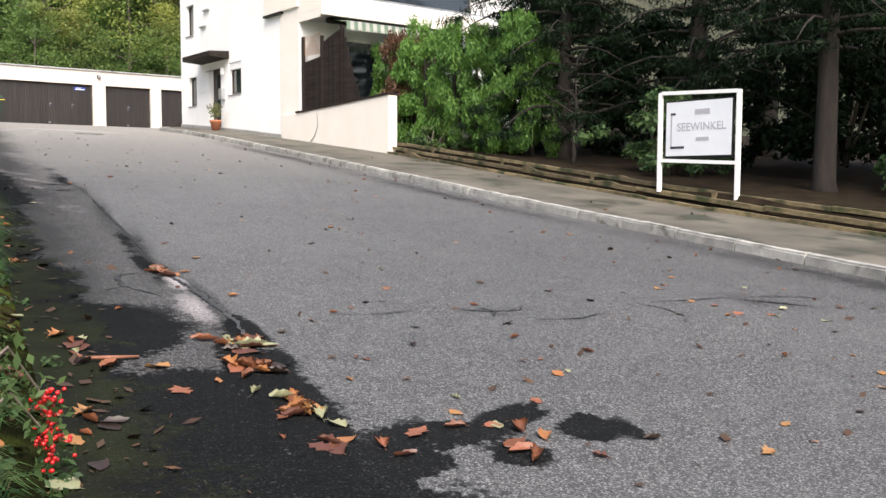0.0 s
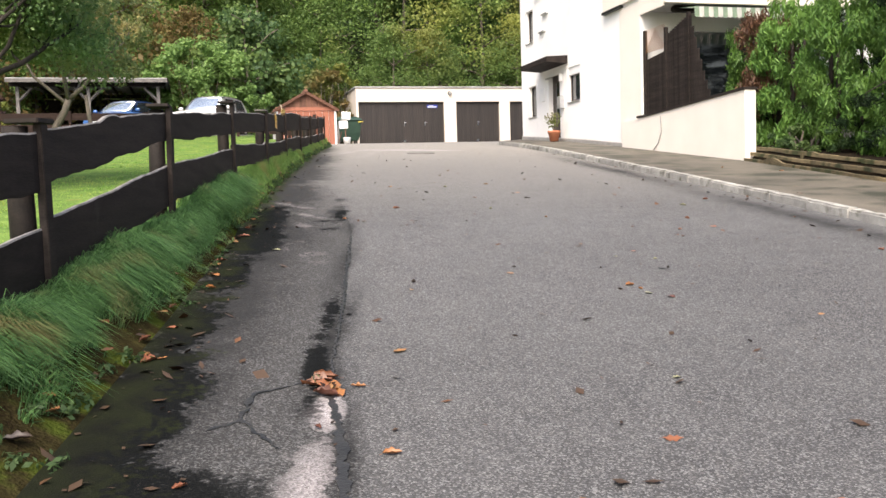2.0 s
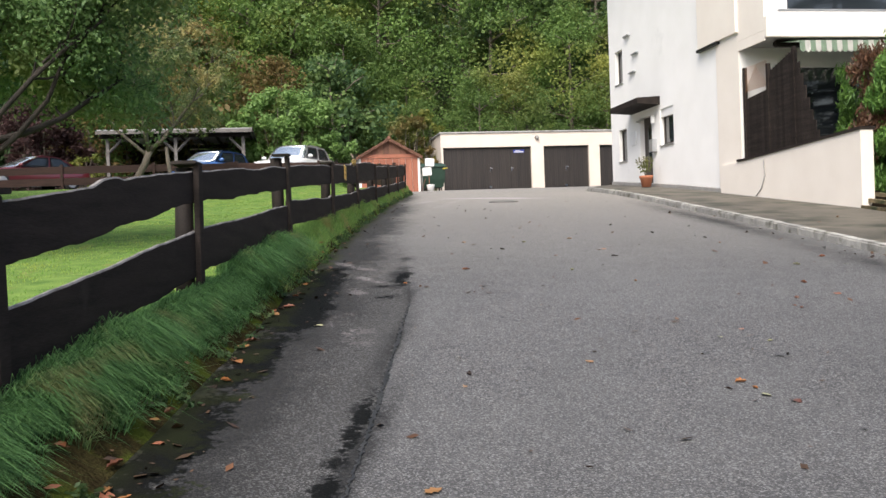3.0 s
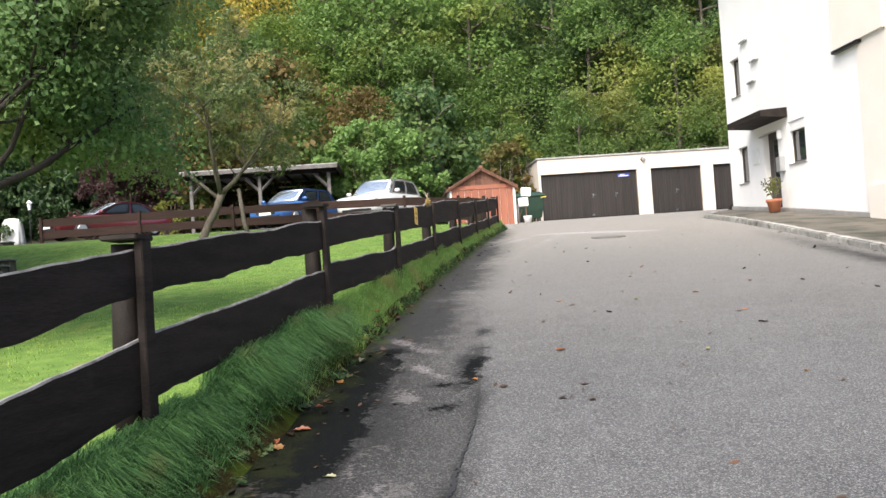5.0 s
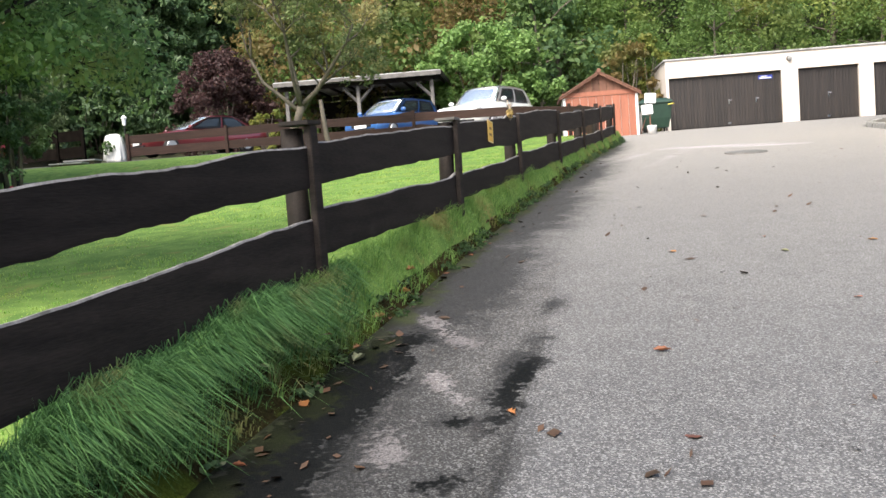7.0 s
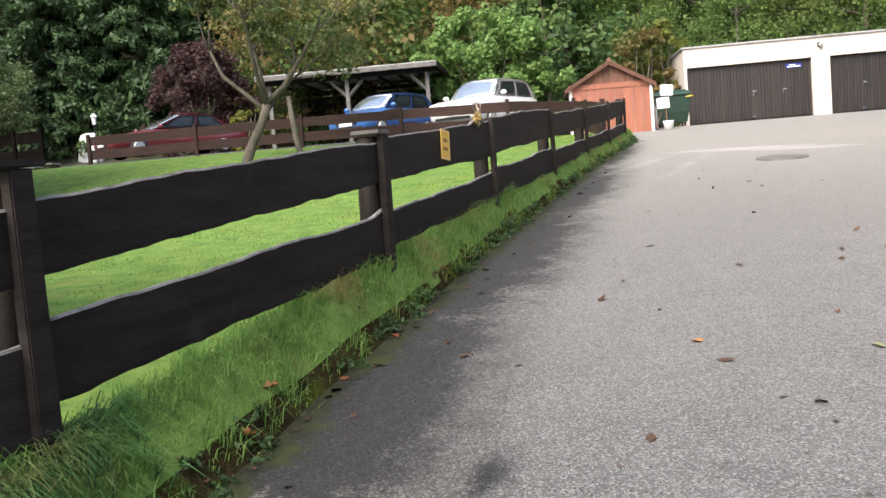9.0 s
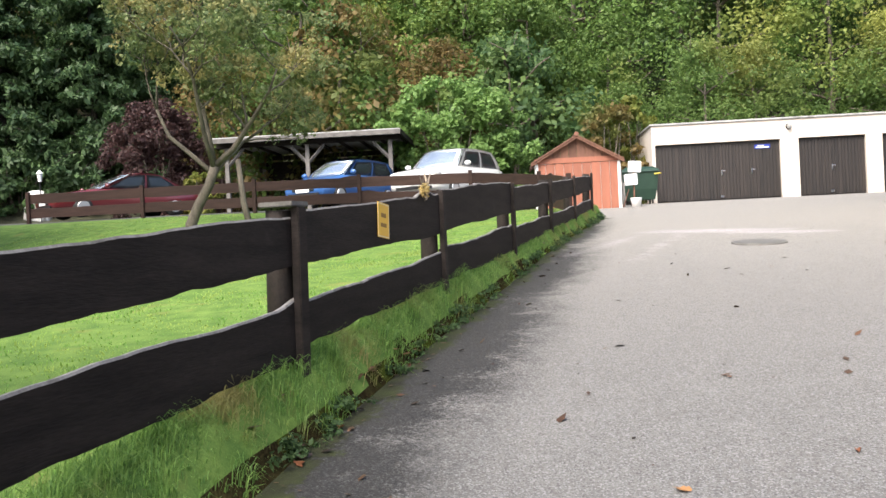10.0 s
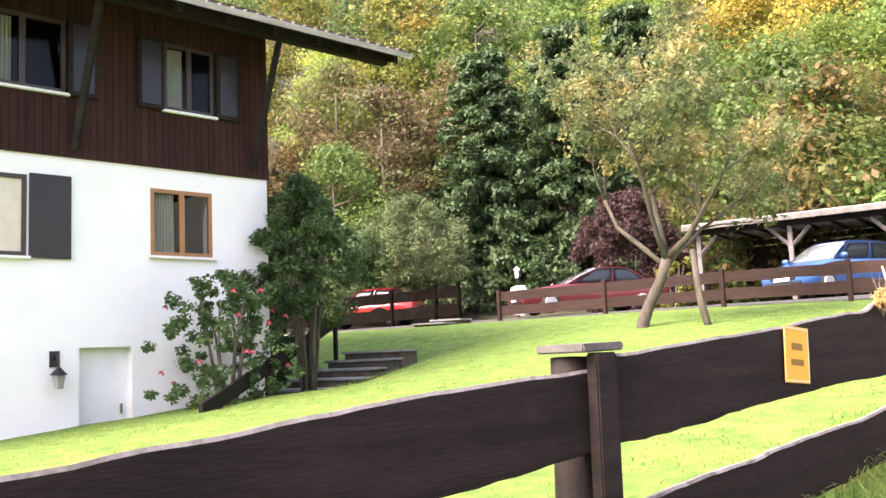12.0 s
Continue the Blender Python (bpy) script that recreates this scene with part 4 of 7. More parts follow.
# ==== chalet on the lawn side ====
def chalet():
    h = thing("chalet", "white chalet with dark boarded upper storey and deep eaves", "house", at=Matrix.Translation((-8.0, 29.2, 0)) @ Matrix.Rotation(-math.atan(0.205), 4, "Z"))
    # local: y runs along the lane-side facade, towards 0 at the far corner; x points to the lane
    L, W, z0, zb, ze = 12.0, 9.0, 0.6, 6.78, 9.56
    bm = bmesh.new()
    cut_wall(bm, (0, 0), (0, -L), z0, zb, [(o[0] - 0.0, o[1], o[2], o[3]) for o in [(1.2, 2.4, 5.2, 6.4), (4.5, 6.2, 5.1, 6.42), (2.75, 3.65, z0, 3.62)]], 0.35)
    part("wall", bm, RENDER_WHITE, h)
    bm = bmesh.new()
    box(bm, -W, -0.35, -0.35, 0, z0, zb)
    box(bm, -W, -W + 0.35, -L, -0.35, z0, zb)
    box(bm, -W + 0.35, -0.35, -L, -L + 0.35, z0, zb)
    part("wall", bm, RENDER_WHITE, h)
    ups = [(1.15, 2.15, 7.85, 9.1), (3.9, 5.3, 7.85, 9.1)]
    bm = bmesh.new()
    cut_wall(bm, (0.03, 0.03), (0.03, -L), zb + 0.004, ze + 0.6, [(o[0], o[1], o[2], o[3]) for o in ups], 0.2)
    box(bm, -W, -0.171, -0.17, 0.03, zb + 0.004, ze + 0.6)
    box(bm, -W, -W + 0.2, -L + 0.2, -0.171, zb + 0.004, ze + 0.6)
    box(bm, -W, -0.171, -L, -L + 0.199, zb + 0.004, ze + 0.6)
    part("upper_wall", bm, WOOD_DARK, h, "dark brown boarded upper wall")
    y = 0.02
    while y > -9.0:
        u = -y
        for z_a, z_b in ((zb, ze + 0.5),):
            cuts = [o for o in ups if o[0] - 0.1 < u < o[1]]
            spans = [(z_a, cuts[0][2]), (cuts[0][3], z_b)] if cuts else [(z_a, z_b)]
            for a, b in spans:
                part("cladding_board", solid(0.033, 0.05, y - 0.125, y - 0.004, a, b), WOOD_CHALET, h)
        y -= 0.13
    def casement(u0, u1, za, zt, mat, shutters=False, blind=False):
        w = new("window")
        w.parent = h
        x = 0.0 if za < zb else 0.035
        bm = bmesh.new()
        f = 0.07
        for a, b, c, d in ((u0, u1, zt - f, zt), (u0, u1, za, za + f), (u0, u0 + f, za + f, zt - f), (u1 - f, u1, za + f, zt - f), ((u0 + u1) / 2 - 0.05, (u0 + u1) / 2 + 0.05, za + f, zt - f)):
            box(bm, x - 0.06, x + 0.01, -b, -a, c, d)
        part("frame", bm, mat, w)
        for a, b in ((u0 + f, (u0 + u1) / 2 - 0.05), ((u0 + u1) / 2 + 0.05, u1 - f)):
            part("pane", solid(x - 0.03, x - 0.022, -b, -a, za + f, zt - f), CURTAIN if blind else GLASS_CLEAR, w)
        part("sill", solid(x - 0.05, x + 0.09, -u1 - 0.05, -u0 + 0.05, za - 0.05, za - 0.003, 0.006), WHITE_PAINT, w)
        bm = bmesh.new()
        n = 16
        for i in range(n):
            yy = u1 - f - (u1 - u0 - 2 * f) * 0.4 * i / n
            tube(bm, [(x - 0.12 + 0.02 * (i % 2), -yy, za + f), (x - 0.12 + 0.02 * (i % 2), -yy, zt - f)], [0.016, 0.016], 5)
        part("curtain", bm, CURTAIN, w, "pale curtain")
        if shutters:
            for a in (u0 - 0.52, u1 + 0.02):
                sh = part("shutter", solid(x + 0.055, x + 0.09, -a - 0.5, -a, za - 0.03, zt + 0.03, 0.006), WOOD_DARK, w, "dark green-black shutter")
                part("panel", solid(x + 0.091, x + 0.097, -a - 0.43, -a - 0.07, za + 0.05, zt - 0.05), DARK_METAL, sh)
        return w
    casement(1.2, 2.4, 5.2, 6.4, paint("honey_wood", (0.30, 0.13, 0.04), 0.45, 0.3))
    casement(4.5, 6.2, 5.1, 6.42, RIM, blind=True)
    part("shutter", solid(0.02, 0.055, -4.47, -3.8, 5.07, 6.45, 0.006), DARK_METAL, h, "black insect-screen shutter folded open")
    casement(1.15, 2.15, 7.85, 9.1, RIM, True)
    casement(3.9, 5.3, 7.85, 9.1, RIM, True)
    d = part("door", solid(-0.22, -0.18, -3.65, -2.75, z0, 3.62), WHITE_PAINT, h, "plain white cellar door set back")
    part("handle", solid(-0.18, -0.12, -2.9, -2.86, 2.5, 2.67, 0.008), CHROME, d)
    # eaves: rafters, soffit, tiled roof and gutter
    sl = math.tan(radians(22))
    def rz(x):
        return ze + 0.35 - sl * x
    bm = bmesh.new()
    loft(bm, [[(-W / 2 - 0.2, y, rz(-W / 2)), (1.55, y, rz(1.55)), (1.55, y, rz(1.55) + 0.10), (-W / 2 - 0.2, y, rz(-W / 2) + 0.10)] for y in (-L - 0.5, 2.35)])
    part("roof_deck", bm, WOOD_DARK, h)
    bm = bmesh.new()
    loft(bm, [[(-W / 2 - 0.2, y, rz(-W / 2) + 0.1), (-W - 1.4, y, rz(1.4)), (-W - 1.4, y, rz(1.4) + 0.1), (-W / 2 - 0.2, y, rz(-W / 2) + 0.2)] for y in (-L - 0.5, 2.35)])
    part("roof_deck", bm, WOOD_DARK, h)
    bm = bmesh.new()
    rows, cols = 15, 60
    for r in range(rows):
        for c in range(cols):
            xa = 1.6 - r * 0.33
            ya = 2.35 - c * 0.25
            zt = rz(xa) + 0.115
            loft(bm, [[(xa, ya, zt), (xa, ya - 0.06, zt + 0.045), (xa, ya - 0.18, zt + 0.045), (xa, ya - 0.245, zt)], [(xa - 0.36, ya, zt + 0.36 * sl - 0.01), (xa - 0.36, ya - 0.06, zt + 0.36 * sl + 0.03), (xa - 0.36, ya - 0.18, zt + 0.36 * sl + 0.03), (xa - 0.36, ya - 0.245, zt + 0.36 * sl - 0.01)]])
    t = part("roof_tiles", bm, material("brown_roof_tile", (0.05, 0.035, 0.028), (0.11, 0.075, 0.055), 0.8, 3, 40, 0.4, island=0.3), h, "brown concrete roof tiles")
    t["kind"] = "stuff"
    bm = bmesh.new()
    prof = [(0.075 * math.cos(a), 0.075 * math.sin(a)) for a in [math.pi * (1 + k / 8) for k in range(9)]]
    rings = [[(1.66 + px, y, rz(1.6) + 0.06 + pz) for px, pz in prof] for y in (-L - 0.5, 2.42)]
    loft(bm, rings, close=False)
    bmesh.ops.solidify(bm, geom=bm.faces[:], thickness=0.006)
    part("gutter", bm, ZINC, h, "grey zinc gutter")
    for u in (-2.15, 0.35, 3.75, 7.2):
        if u > -1:
            bm = bmesh.new()
            tube(bm, [(0.06, -u, zb + 0.15), (1.12, -u, rz(1.12) - 0.16)], [0.075, 0.075], 4)
            part("brace", bm, WOOD_DARK, h)
    part("purlin", solid(1.02, 1.2, -L - 0.4, 2.2, rz(1.15) - 0.24, rz(1.15) - 0.03, 0.01), WOOD_DARK, h)
    for u in range(14):
        bm = bmesh.new()
        y = 2.2 - u * 0.95
        loft(bm, [[(x, y - 0.05, rz(x) - 0.16), (x, y + 0.05, rz(x) - 0.16), (x, y + 0.05, rz(x) - 0.003), (x, y - 0.05, rz(x) - 0.003)] for x in (-0.1, 1.45)])
        part("rafter", bm, WOOD_DARK, h)
    # gable end under the roof
    bm = bmesh.new()
    loft(bm, [[(-0.2, y, ze + 0.3), (-W / 2, y, ze + 0.3), (-W / 2, y, rz(-W / 2) - 0.02), (-0.2, y, rz(-0.2) - 0.02)] for y in (-0.17, 0.03)])
    part("gable", bm, WOOD_DARK, h)
    # lantern by the door
    l = thing("wall_lantern", "black iron wall lantern with glass sides", "lamp", at=Matrix.Translation((-8.0, 29.2, 0)) @ Matrix.Rotation(-math.atan(0.205), 4, "Z"))
    bm = bmesh.new()
    tube(bm, [(0.003, -4.05, 3.450), (0.12, -4.05, 3.520), (0.2, -4.05, 3.400), (0.2, -4.05, 3.320)], [0.018] * 4, 6)
    box(bm, 0.0, 0.02, -4.13, -3.97, 3.320, 3.580)
    part("bracket", bm, DARK_METAL, l)
    bm = bmesh.new()
    bmesh.ops.create_cone(bm, cap_ends=True, segments=6, radius1=0.15, radius2=0.02, depth=0.13, matrix=Matrix.Translation((0.2, -4.05, 3.260)))
    part("cap", bm, DARK_METAL, l)
    bm = bmesh.new()
    bmesh.ops.create_cone(bm, cap_ends=True, segments=6, radius1=0.07, radius2=0.11, depth=0.22, matrix=Matrix.Translation((0.2, -4.05, 3.085)))
    part("glass", bm, CONCRETE_PALE, l)


WOOD_CHALET = material("dark_red_brown_boards", (0.024, 0.0095, 0.0075), (0.044, 0.018, 0.0135), 0.8, 3, 50, 0.3, vary=0.22, stretch=(1, 3, 0.3), spec=0.2)
CURTAIN = material("pale_curtain", (0.55, 0.50, 0.40), (0.65, 0.60, 0.48), 0.9, 5, 40, 0.1)
chalet()


# ==== plants ====
LEAF_GREEN = leaf_material("beech_leaves", (0.082, 0.150, 0.040), (0.165, 0.255, 0.066), (0.280, 0.300, 0.075), 0.16, patch=0.2)
LEAF_DEEP = leaf_material("dark_leaves", (0.040, 0.084, 0.034), (0.094, 0.156, 0.054), (0.140, 0.205, 0.056), 0.15, patch=0.25)
LEAF_YELLOW = leaf_material("yellowing_leaves", (0.125, 0.170, 0.040), (0.235, 0.245, 0.056), (0.340, 0.260, 0.060), 0.25, patch=0.3)
LEAF_LIGHT = leaf_material("light_green_leaves", (0.120, 0.210, 0.062), (0.215, 0.335, 0.100), None)
LEAF_RUST = leaf_material("rusty_leaves", (0.130, 0.100, 0.038), (0.205, 0.145, 0.054), (0.120, 0.150, 0.042), 0.3)
LEAF_PURPLE = leaf_material("purple_leaves", (0.038, 0.022, 0.021), (0.080, 0.043, 0.040), None)
LEAF_APPLE = leaf_material("apple_leaves", (0.078, 0.116, 0.046), (0.171, 0.209, 0.084), (0.310, 0.264, 0.105), 0.25, patch=0.9)
# near-black base with the grove's deep shade put into the needle colour
NEEDLE_SHADED = leaf_material("shaded_needles", (0.0035, 0.008, 0.0035), (0.011, 0.023, 0.009), None, through=0.15)
NEEDLE_SHADED.node_tree.nodes["Principled BSDF"].inputs["Specular IOR Level"].default_value = 0.08
NEEDLE_GREEN = leaf_material("green_needles", (0.028, 0.060, 0.025), (0.074, 0.126, 0.047), None, through=0.3)
THUJA = leaf_material("hedge_sprays", (0.060, 0.150, 0.028), (0.140, 0.270, 0.050), (0.110, 0.220, 0.040), 0.3, through=0.2, patch=1.0)
BRUSH_BROWN = leaf_material("dead_brown_sprays", (0.07, 0.035, 0.02), (0.13, 0.065, 0.035), None, through=0.15)
GRASS = leaf_material("grass_blades", (0.11, 0.24, 0.045), (0.22, 0.38, 0.08), (0.30, 0.38, 0.09), 0.38, patch=1.6)
LEAF_WILLOW = leaf_material("willow_leaves", (0.12, 0.17, 0.07), (0.20, 0.27, 0.12), None)
GRASS_LONG = leaf_material("long_grass", (0.024, 0.070, 0.027), (0.130, 0.260, 0.085), (0.20, 0.18, 0.08), 0.08, patch=2.2)
TURF = leaf_material("verge_turf_blades", (0.080, 0.165, 0.042), (0.22, 0.35, 0.09), (0.25, 0.23, 0.09), 0.25, patch=1.6)
LEAF_ROSE = leaf_material("garden_shrub_leaves", (0.045, 0.092, 0.036), (0.110, 0.185, 0.070), (0.130, 0.190, 0.070), 0.2, patch=0.8)
LEAF_APPLE_DARK = leaf_material("deep_apple_leaves", (0.075, 0.145, 0.052), (0.200, 0.300, 0.115), (0.270, 0.300, 0.120), 0.2, patch=0.9)


def leaves(nr, centres, radii, count, size, droop=0.0, thin=0.5, shell=0.55, up=0.5):
    """Diamond leaves in clumps. Returns vertices (n*4, 3). radii: (r, r, rz) of each clump."""
    c = np.repeat(np.asarray(centres, float), count, 0)
    r = np.repeat(np.asarray(radii, float), count, 0)
    n = len(c)
    d = nr.normal(size=(n, 3))
    d /= np.linalg.norm(d, axis=1)[:, None]
    p = c + d * r * (shell + (1 - shell) * nr.random((n, 1)))
    nor = d * 0.6 + nr.normal(size=(n, 3)) * 0.6 + np.array((0, 0, up))
    nor /= np.linalg.norm(nor, axis=1)[:, None]
    a = np.cross(nor, nr.normal(size=(n, 3)))
    a /= np.linalg.norm(a, axis=1)[:, None] + 1e-9
    a[:, 2] -= droop
    b = np.cross(nor, a)
    s = size * (0.6 + 0.8 * nr.random((n, 1)))
    v = np.stack([p - a * s * 0.5, p + b * s * thin * 0.5 + nor * s * 0.06, p + a * s * 0.5, p - b * s * thin * 0.5 + nor * s * 0.06], 1)
    return v.reshape(-1, 3)


def leaf_mesh(name, v, mat):
    n = len(v) // 4
    me = bpy.data.meshes.new(name)
    me.vertices.add(n * 4), me.loops.add(n * 4), me.polygons.add(n)
    me.vertices.foreach_set("co", np.ascontiguousarray(v, dtype=np.float32).ravel())
    me.loops.foreach_set("vertex_index", np.arange(n * 4, dtype=np.int32))
    me.polygons.foreach_set("loop_start", np.arange(0, n * 4, 4, dtype=np.int32))
    me.update(calc_edges=True)
    me.materials.append(mat)
    return me


def limbs(bm, r, base, top, spread, n, rad, rise=0.35, wig=0.25, twigs=2, seg=7):
    """A trunk with n limbs; returns the limb tips and points along them."""
    base, top = Vector(base), Vector(top)
    pts = [base.lerp(top, i / 5) + Vector((r.uniform(-1, 1), r.uniform(-1, 1), 0)) * wig * 0.3 * (0 < i) for i in range(6)]
    tube(bm, pts, [rad * (1.25 - 0.15 * i if i < 2 else 1.0 - 0.14 * i) for i in range(6)], seg + 3)
    tips = []
    for k in range(n):
        s = pts[2 + k % 4] if n > 4 else pts[3 + k % 3]
        a = k * 2.4 + r.uniform(-0.4, 0.4)
        e = s + Vector((math.cos(a) * spread, math.sin(a) * spread, r.uniform(rise * 0.5, rise * 1.5) * spread)) * r.uniform(0.6, 1)
        q = [s.lerp(e, i / 4) + Vector((r.uniform(-1, 1), r.uniform(-1, 1), r.uniform(-1, 1))) * wig * (i / 4) for i in range(5)]
        tube(bm, q, [rad * 0.42 * (1 - 0.2 * i) + 0.006 for i in range(5)], seg)
        tips += q[2:]
        for _ in range(twigs):
            t0 = q[r.randint(1, 3)]
            t1 = t0 + Vector((r.uniform(-1, 1), r.uniform(-1, 1), r.uniform(0, 1.2))) * spread * 0.4
            tube(bm, [t0, t0.lerp(t1, 0.5) + Vector((r.uniform(-1, 1), r.uniform(-1, 1), 0)) * 0.1, t1], [rad * 0.16, rad * 0.1, 0.006], 5)
            tips.append(t1)
    return tips


def broad_tree(seed, mat, height, width, clumps, per, size, droop=0.15, bark=BARK, low=0.2):
    """A wood tree with a ragged crown; returns a thing with trunk and crown."""
    r, nr = random.Random(seed), np.random.RandomState(seed)
    t = new("tree")
    bm = bmesh.new()
    limbs(bm, r, (0, 0, -0.6), (r.uniform(-0.4, 0.4), r.uniform(-0.4, 0.4), height * 0.85), width * 0.42, 7, height * 0.013 + 0.05, twigs=1, seg=5)
    part("trunk", bm, bark, t, smooth=True)
    cs, rs = [], []
    for i in range(clumps):
        h = low + (1 - low) * (i + r.random()) / clumps
        prof = math.sin(math.pi * min(1, (h - low) / (1 - low) * 0.86 + 0.14)) ** 0.7
        a, q = r.uniform(0, 6.283), math.sqrt(r.uniform(0.25, 1))
        rad = width * 0.5 * prof * q
        k = width * r.uniform(0.11, 0.2)
        cs.append((math.cos(a) * rad, math.sin(a) * rad, height * h))
        rs.append((k * 1.25, k * 1.25, k * 0.6))
    me = leaf_mesh("crown", leaves(nr, cs, rs, per, size, droop, 0.62, 0.35), mat)
    new("crown", me).parent = t
    return t


WOOD = [(broad_tree(11, LEAF_GREEN, 11, 7.0, 90, 105, 0.22), "leafy green beech on the wooded slope"),
        (broad_tree(12, LEAF_DEEP, 12, 6.5, 90, 100, 0.22), "dark green broadleaf tree on the wooded slope"),
        (broad_tree(13, LEAF_YELLOW, 10.5, 6.5, 86, 100, 0.22), "tree with yellowing autumn leaves on the slope"),
        (broad_tree(14, LEAF_GREEN, 8.5, 6.8, 90, 105, 0.21, low=0.05), "bushy green tree at the wood's edge"),
        (broad_tree(15, LEAF_RUST, 8, 5.5, 66, 80, 0.24, low=0.05), "rust-brown autumn tree at the wood's edge"),
        (broad_tree(16, LEAF_DEEP, 6, 6.0, 70, 80, 0.24, low=0.0), "dark green understorey bush on the slope")]
for t, lab in WOOD:
    tagged(t, lab, "tree", "trees of the hillside wood")

LEAF_GOLD = leaf_material("golden_leaves", (0.30, 0.27, 0.06), (0.52, 0.40, 0.085), (0.24, 0.30, 0.07), 0.25, patch=0.4)
gold = tagged(broad_tree(17, LEAF_GOLD, 11, 8.0, 110, 140, 0.19), "golden yellow autumn tree high on the slope", "tree")
gold.matrix_basis = Matrix.Translation((-5.2, 64.0, hill(-5.2, 64.0) - 0.2)) @ Matrix.Diagonal((1.15, 1.15, 1.15, 1))


SPRUCES = [(-16.9, 51.8), (-13.4, 53.0), (-11.2, 55.5)]
LEAF_LIME = leaf_material("lime_green_leaves", (0.14, 0.22, 0.045), (0.24, 0.34, 0.07), (0.30, 0.32, 0.07), 0.3, patch=0.4)
LEAF_TAN = leaf_material("tan_brown_leaves", (0.10, 0.080, 0.042), (0.175, 0.130, 0.066), (0.110, 0.140, 0.045), 0.35, patch=0.4)
lime = tagged(broad_tree(18, LEAF_LIME, 11, 6.5, 110, 150, 0.17), "fresh light green tree high on the slope", "tree")
tan = tagged(broad_tree(19, LEAF_TAN, 9.5, 6.5, 100, 100, 0.2, low=0.03), "tan-brown thinning tree at the wood's edge", "tree")
PLANTED = [(gold, -9.6, 63.0, 1.1), (lime, -13.0, 60.5, 1.05), (lime, -3.0, 57.0, 0.95), (tan, -22.0, 50.6, 1.05), (tan, -19.6, 54.2, 1.05), (tan, -26.0, 51.5, 1.1), (lime, -29.0, 55.0, 0.9)]
for n, (src, px, py, ps) in enumerate(PLANTED):
    m = Matrix.Translation((px, py, hill(px, py) - 0.2)) @ Matrix.Rotation(n * 1.3, 4, "Z")
    fresh = src if src is not gold and all(q[0] is not src for q in PLANTED[:n]) else copy_thing(src, m)
    fresh.matrix_basis = m @ Matrix.Diagonal((ps, ps, ps, 1))



def wood():
    r = random.Random(7)
    used = set()
    spots = []
    for j, back in enumerate((1.2, 4.5, 8.5, 13.0, 18.0, 24.0, 31.0, 39.0)):
        step = (3.4, 4.0, 4.6, 5.2, 6.0, 7.0, 8.5, 8.0)[j]
        x = -42.0
        while x < (30 if j < 6 else 12):
            xx = x + r.uniform(-1.1, 1.1)
            y = 51.5 + back - 0.45 * max(0.0, -8 - xx) - 0.05 * max(0.0, xx - 10) + r.uniform(-1.2, 1.2)
            if xx < -7.5 and y < 33 or j == 0 and -20.5 < xx < -9.5:
                x += step
                continue
            if min(math.hypot(xx - a, y - b) for a, b in SPRUCES + [q[1:3] for q in PLANTED]) < 2.8:
                x += step
                continue
            spots.append((xx, y, j))
            x += step
    for xx, y, j in spots:
        if j == 0:
            k = r.choice((3, 3, 5, 5, 4, 0))
        elif j == 1:
            k = r.choice((0, 0, 3, 1, 4, 2))
        else:
            k = r.choice((0, 0, 0, 1, 1, 2, 3))
        if -34 < xx < -1 and j >= 2:
            k = r.choice((0, 0, 0, 2, 3, 1, 1))
        elif xx < -14 and j >= 1:
            k = r.choice((4, 0, 1, 2))
        if xx > 7 and (k == 4 or k == 2 and j < 2):
            k = r.choice((0, 1, 1, 3))
        s = r.uniform(0.8, 1.2) * (0.62 if j == 0 and 9 < xx < 26 else 1.0)
        m = Matrix.Translation((xx, y, hill(xx, y) - 0.2)) @ Matrix.Rotation(r.uniform(0, 6.28), 4, "Z") @ Matrix.Rotation(r.uniform(-0.08, 0.08), 4, "X")
        src = WOOD[k][0]
        if k not in used:
            used.add(k)
            src.matrix_basis = m @ Matrix.Diagonal((s, s, s, 1))
        else:
            c = copy_thing(src, m)
            c.matrix_basis = m @ Matrix.Diagonal((s, s, s, 1))


wood()


def shrub(name, at, size, mat, label, clumps, per, leaf, seed, category="bush", bark=BARK, low=0.0, rough=0.5, thin=0.6):
    r, nr = random.Random(seed), np.random.RandomState(seed)
    t = thing(name, label, category, at=Matrix.Translation(at))
    for k in range(6):
        a = k * 1.05
        bm = bmesh.new()
        tube(bm, [(0.1 * math.cos(a), 0.1 * math.sin(a), -0.2), (size[0] * 0.25 * math.cos(a), size[1] * 0.25 * math.sin(a), size[2] * 0.4), (size[0] * 0.4 * math.cos(a + 0.3), size[1] * 0.4 * math.sin(a + 0.3), size[2] * 0.8)], [0.045, 0.03, 0.01], 6)
        part("stem", bm, bark, t, smooth=True)
    cs, rs = [], []
    for i in range(clumps):
        z = low + (1 - low) * r.random()
        q = math.sqrt(r.uniform(0.1, 1)) * math.sqrt(max(0.05, 1 - max(0, (z - 0.35) / 0.65) ** 2))
        a = r.uniform(0, 6.283)
        w = 1 + rough * (noise.noise((math.cos(a) * 2, math.sin(a) * 2, z * 3 + seed)))
        cs.append((size[0] * q * math.cos(a) * w, size[1] * q * math.sin(a) * w, size[2] * z))
        k = r.uniform(0.14, 0.26) * min(size)
        rs.append((k, k, k * 0.8))
    new("crown", leaf_mesh("crown", leaves(nr, cs, rs, per, leaf, 0.1, thin, 0.3), mat)).parent = t
    return t


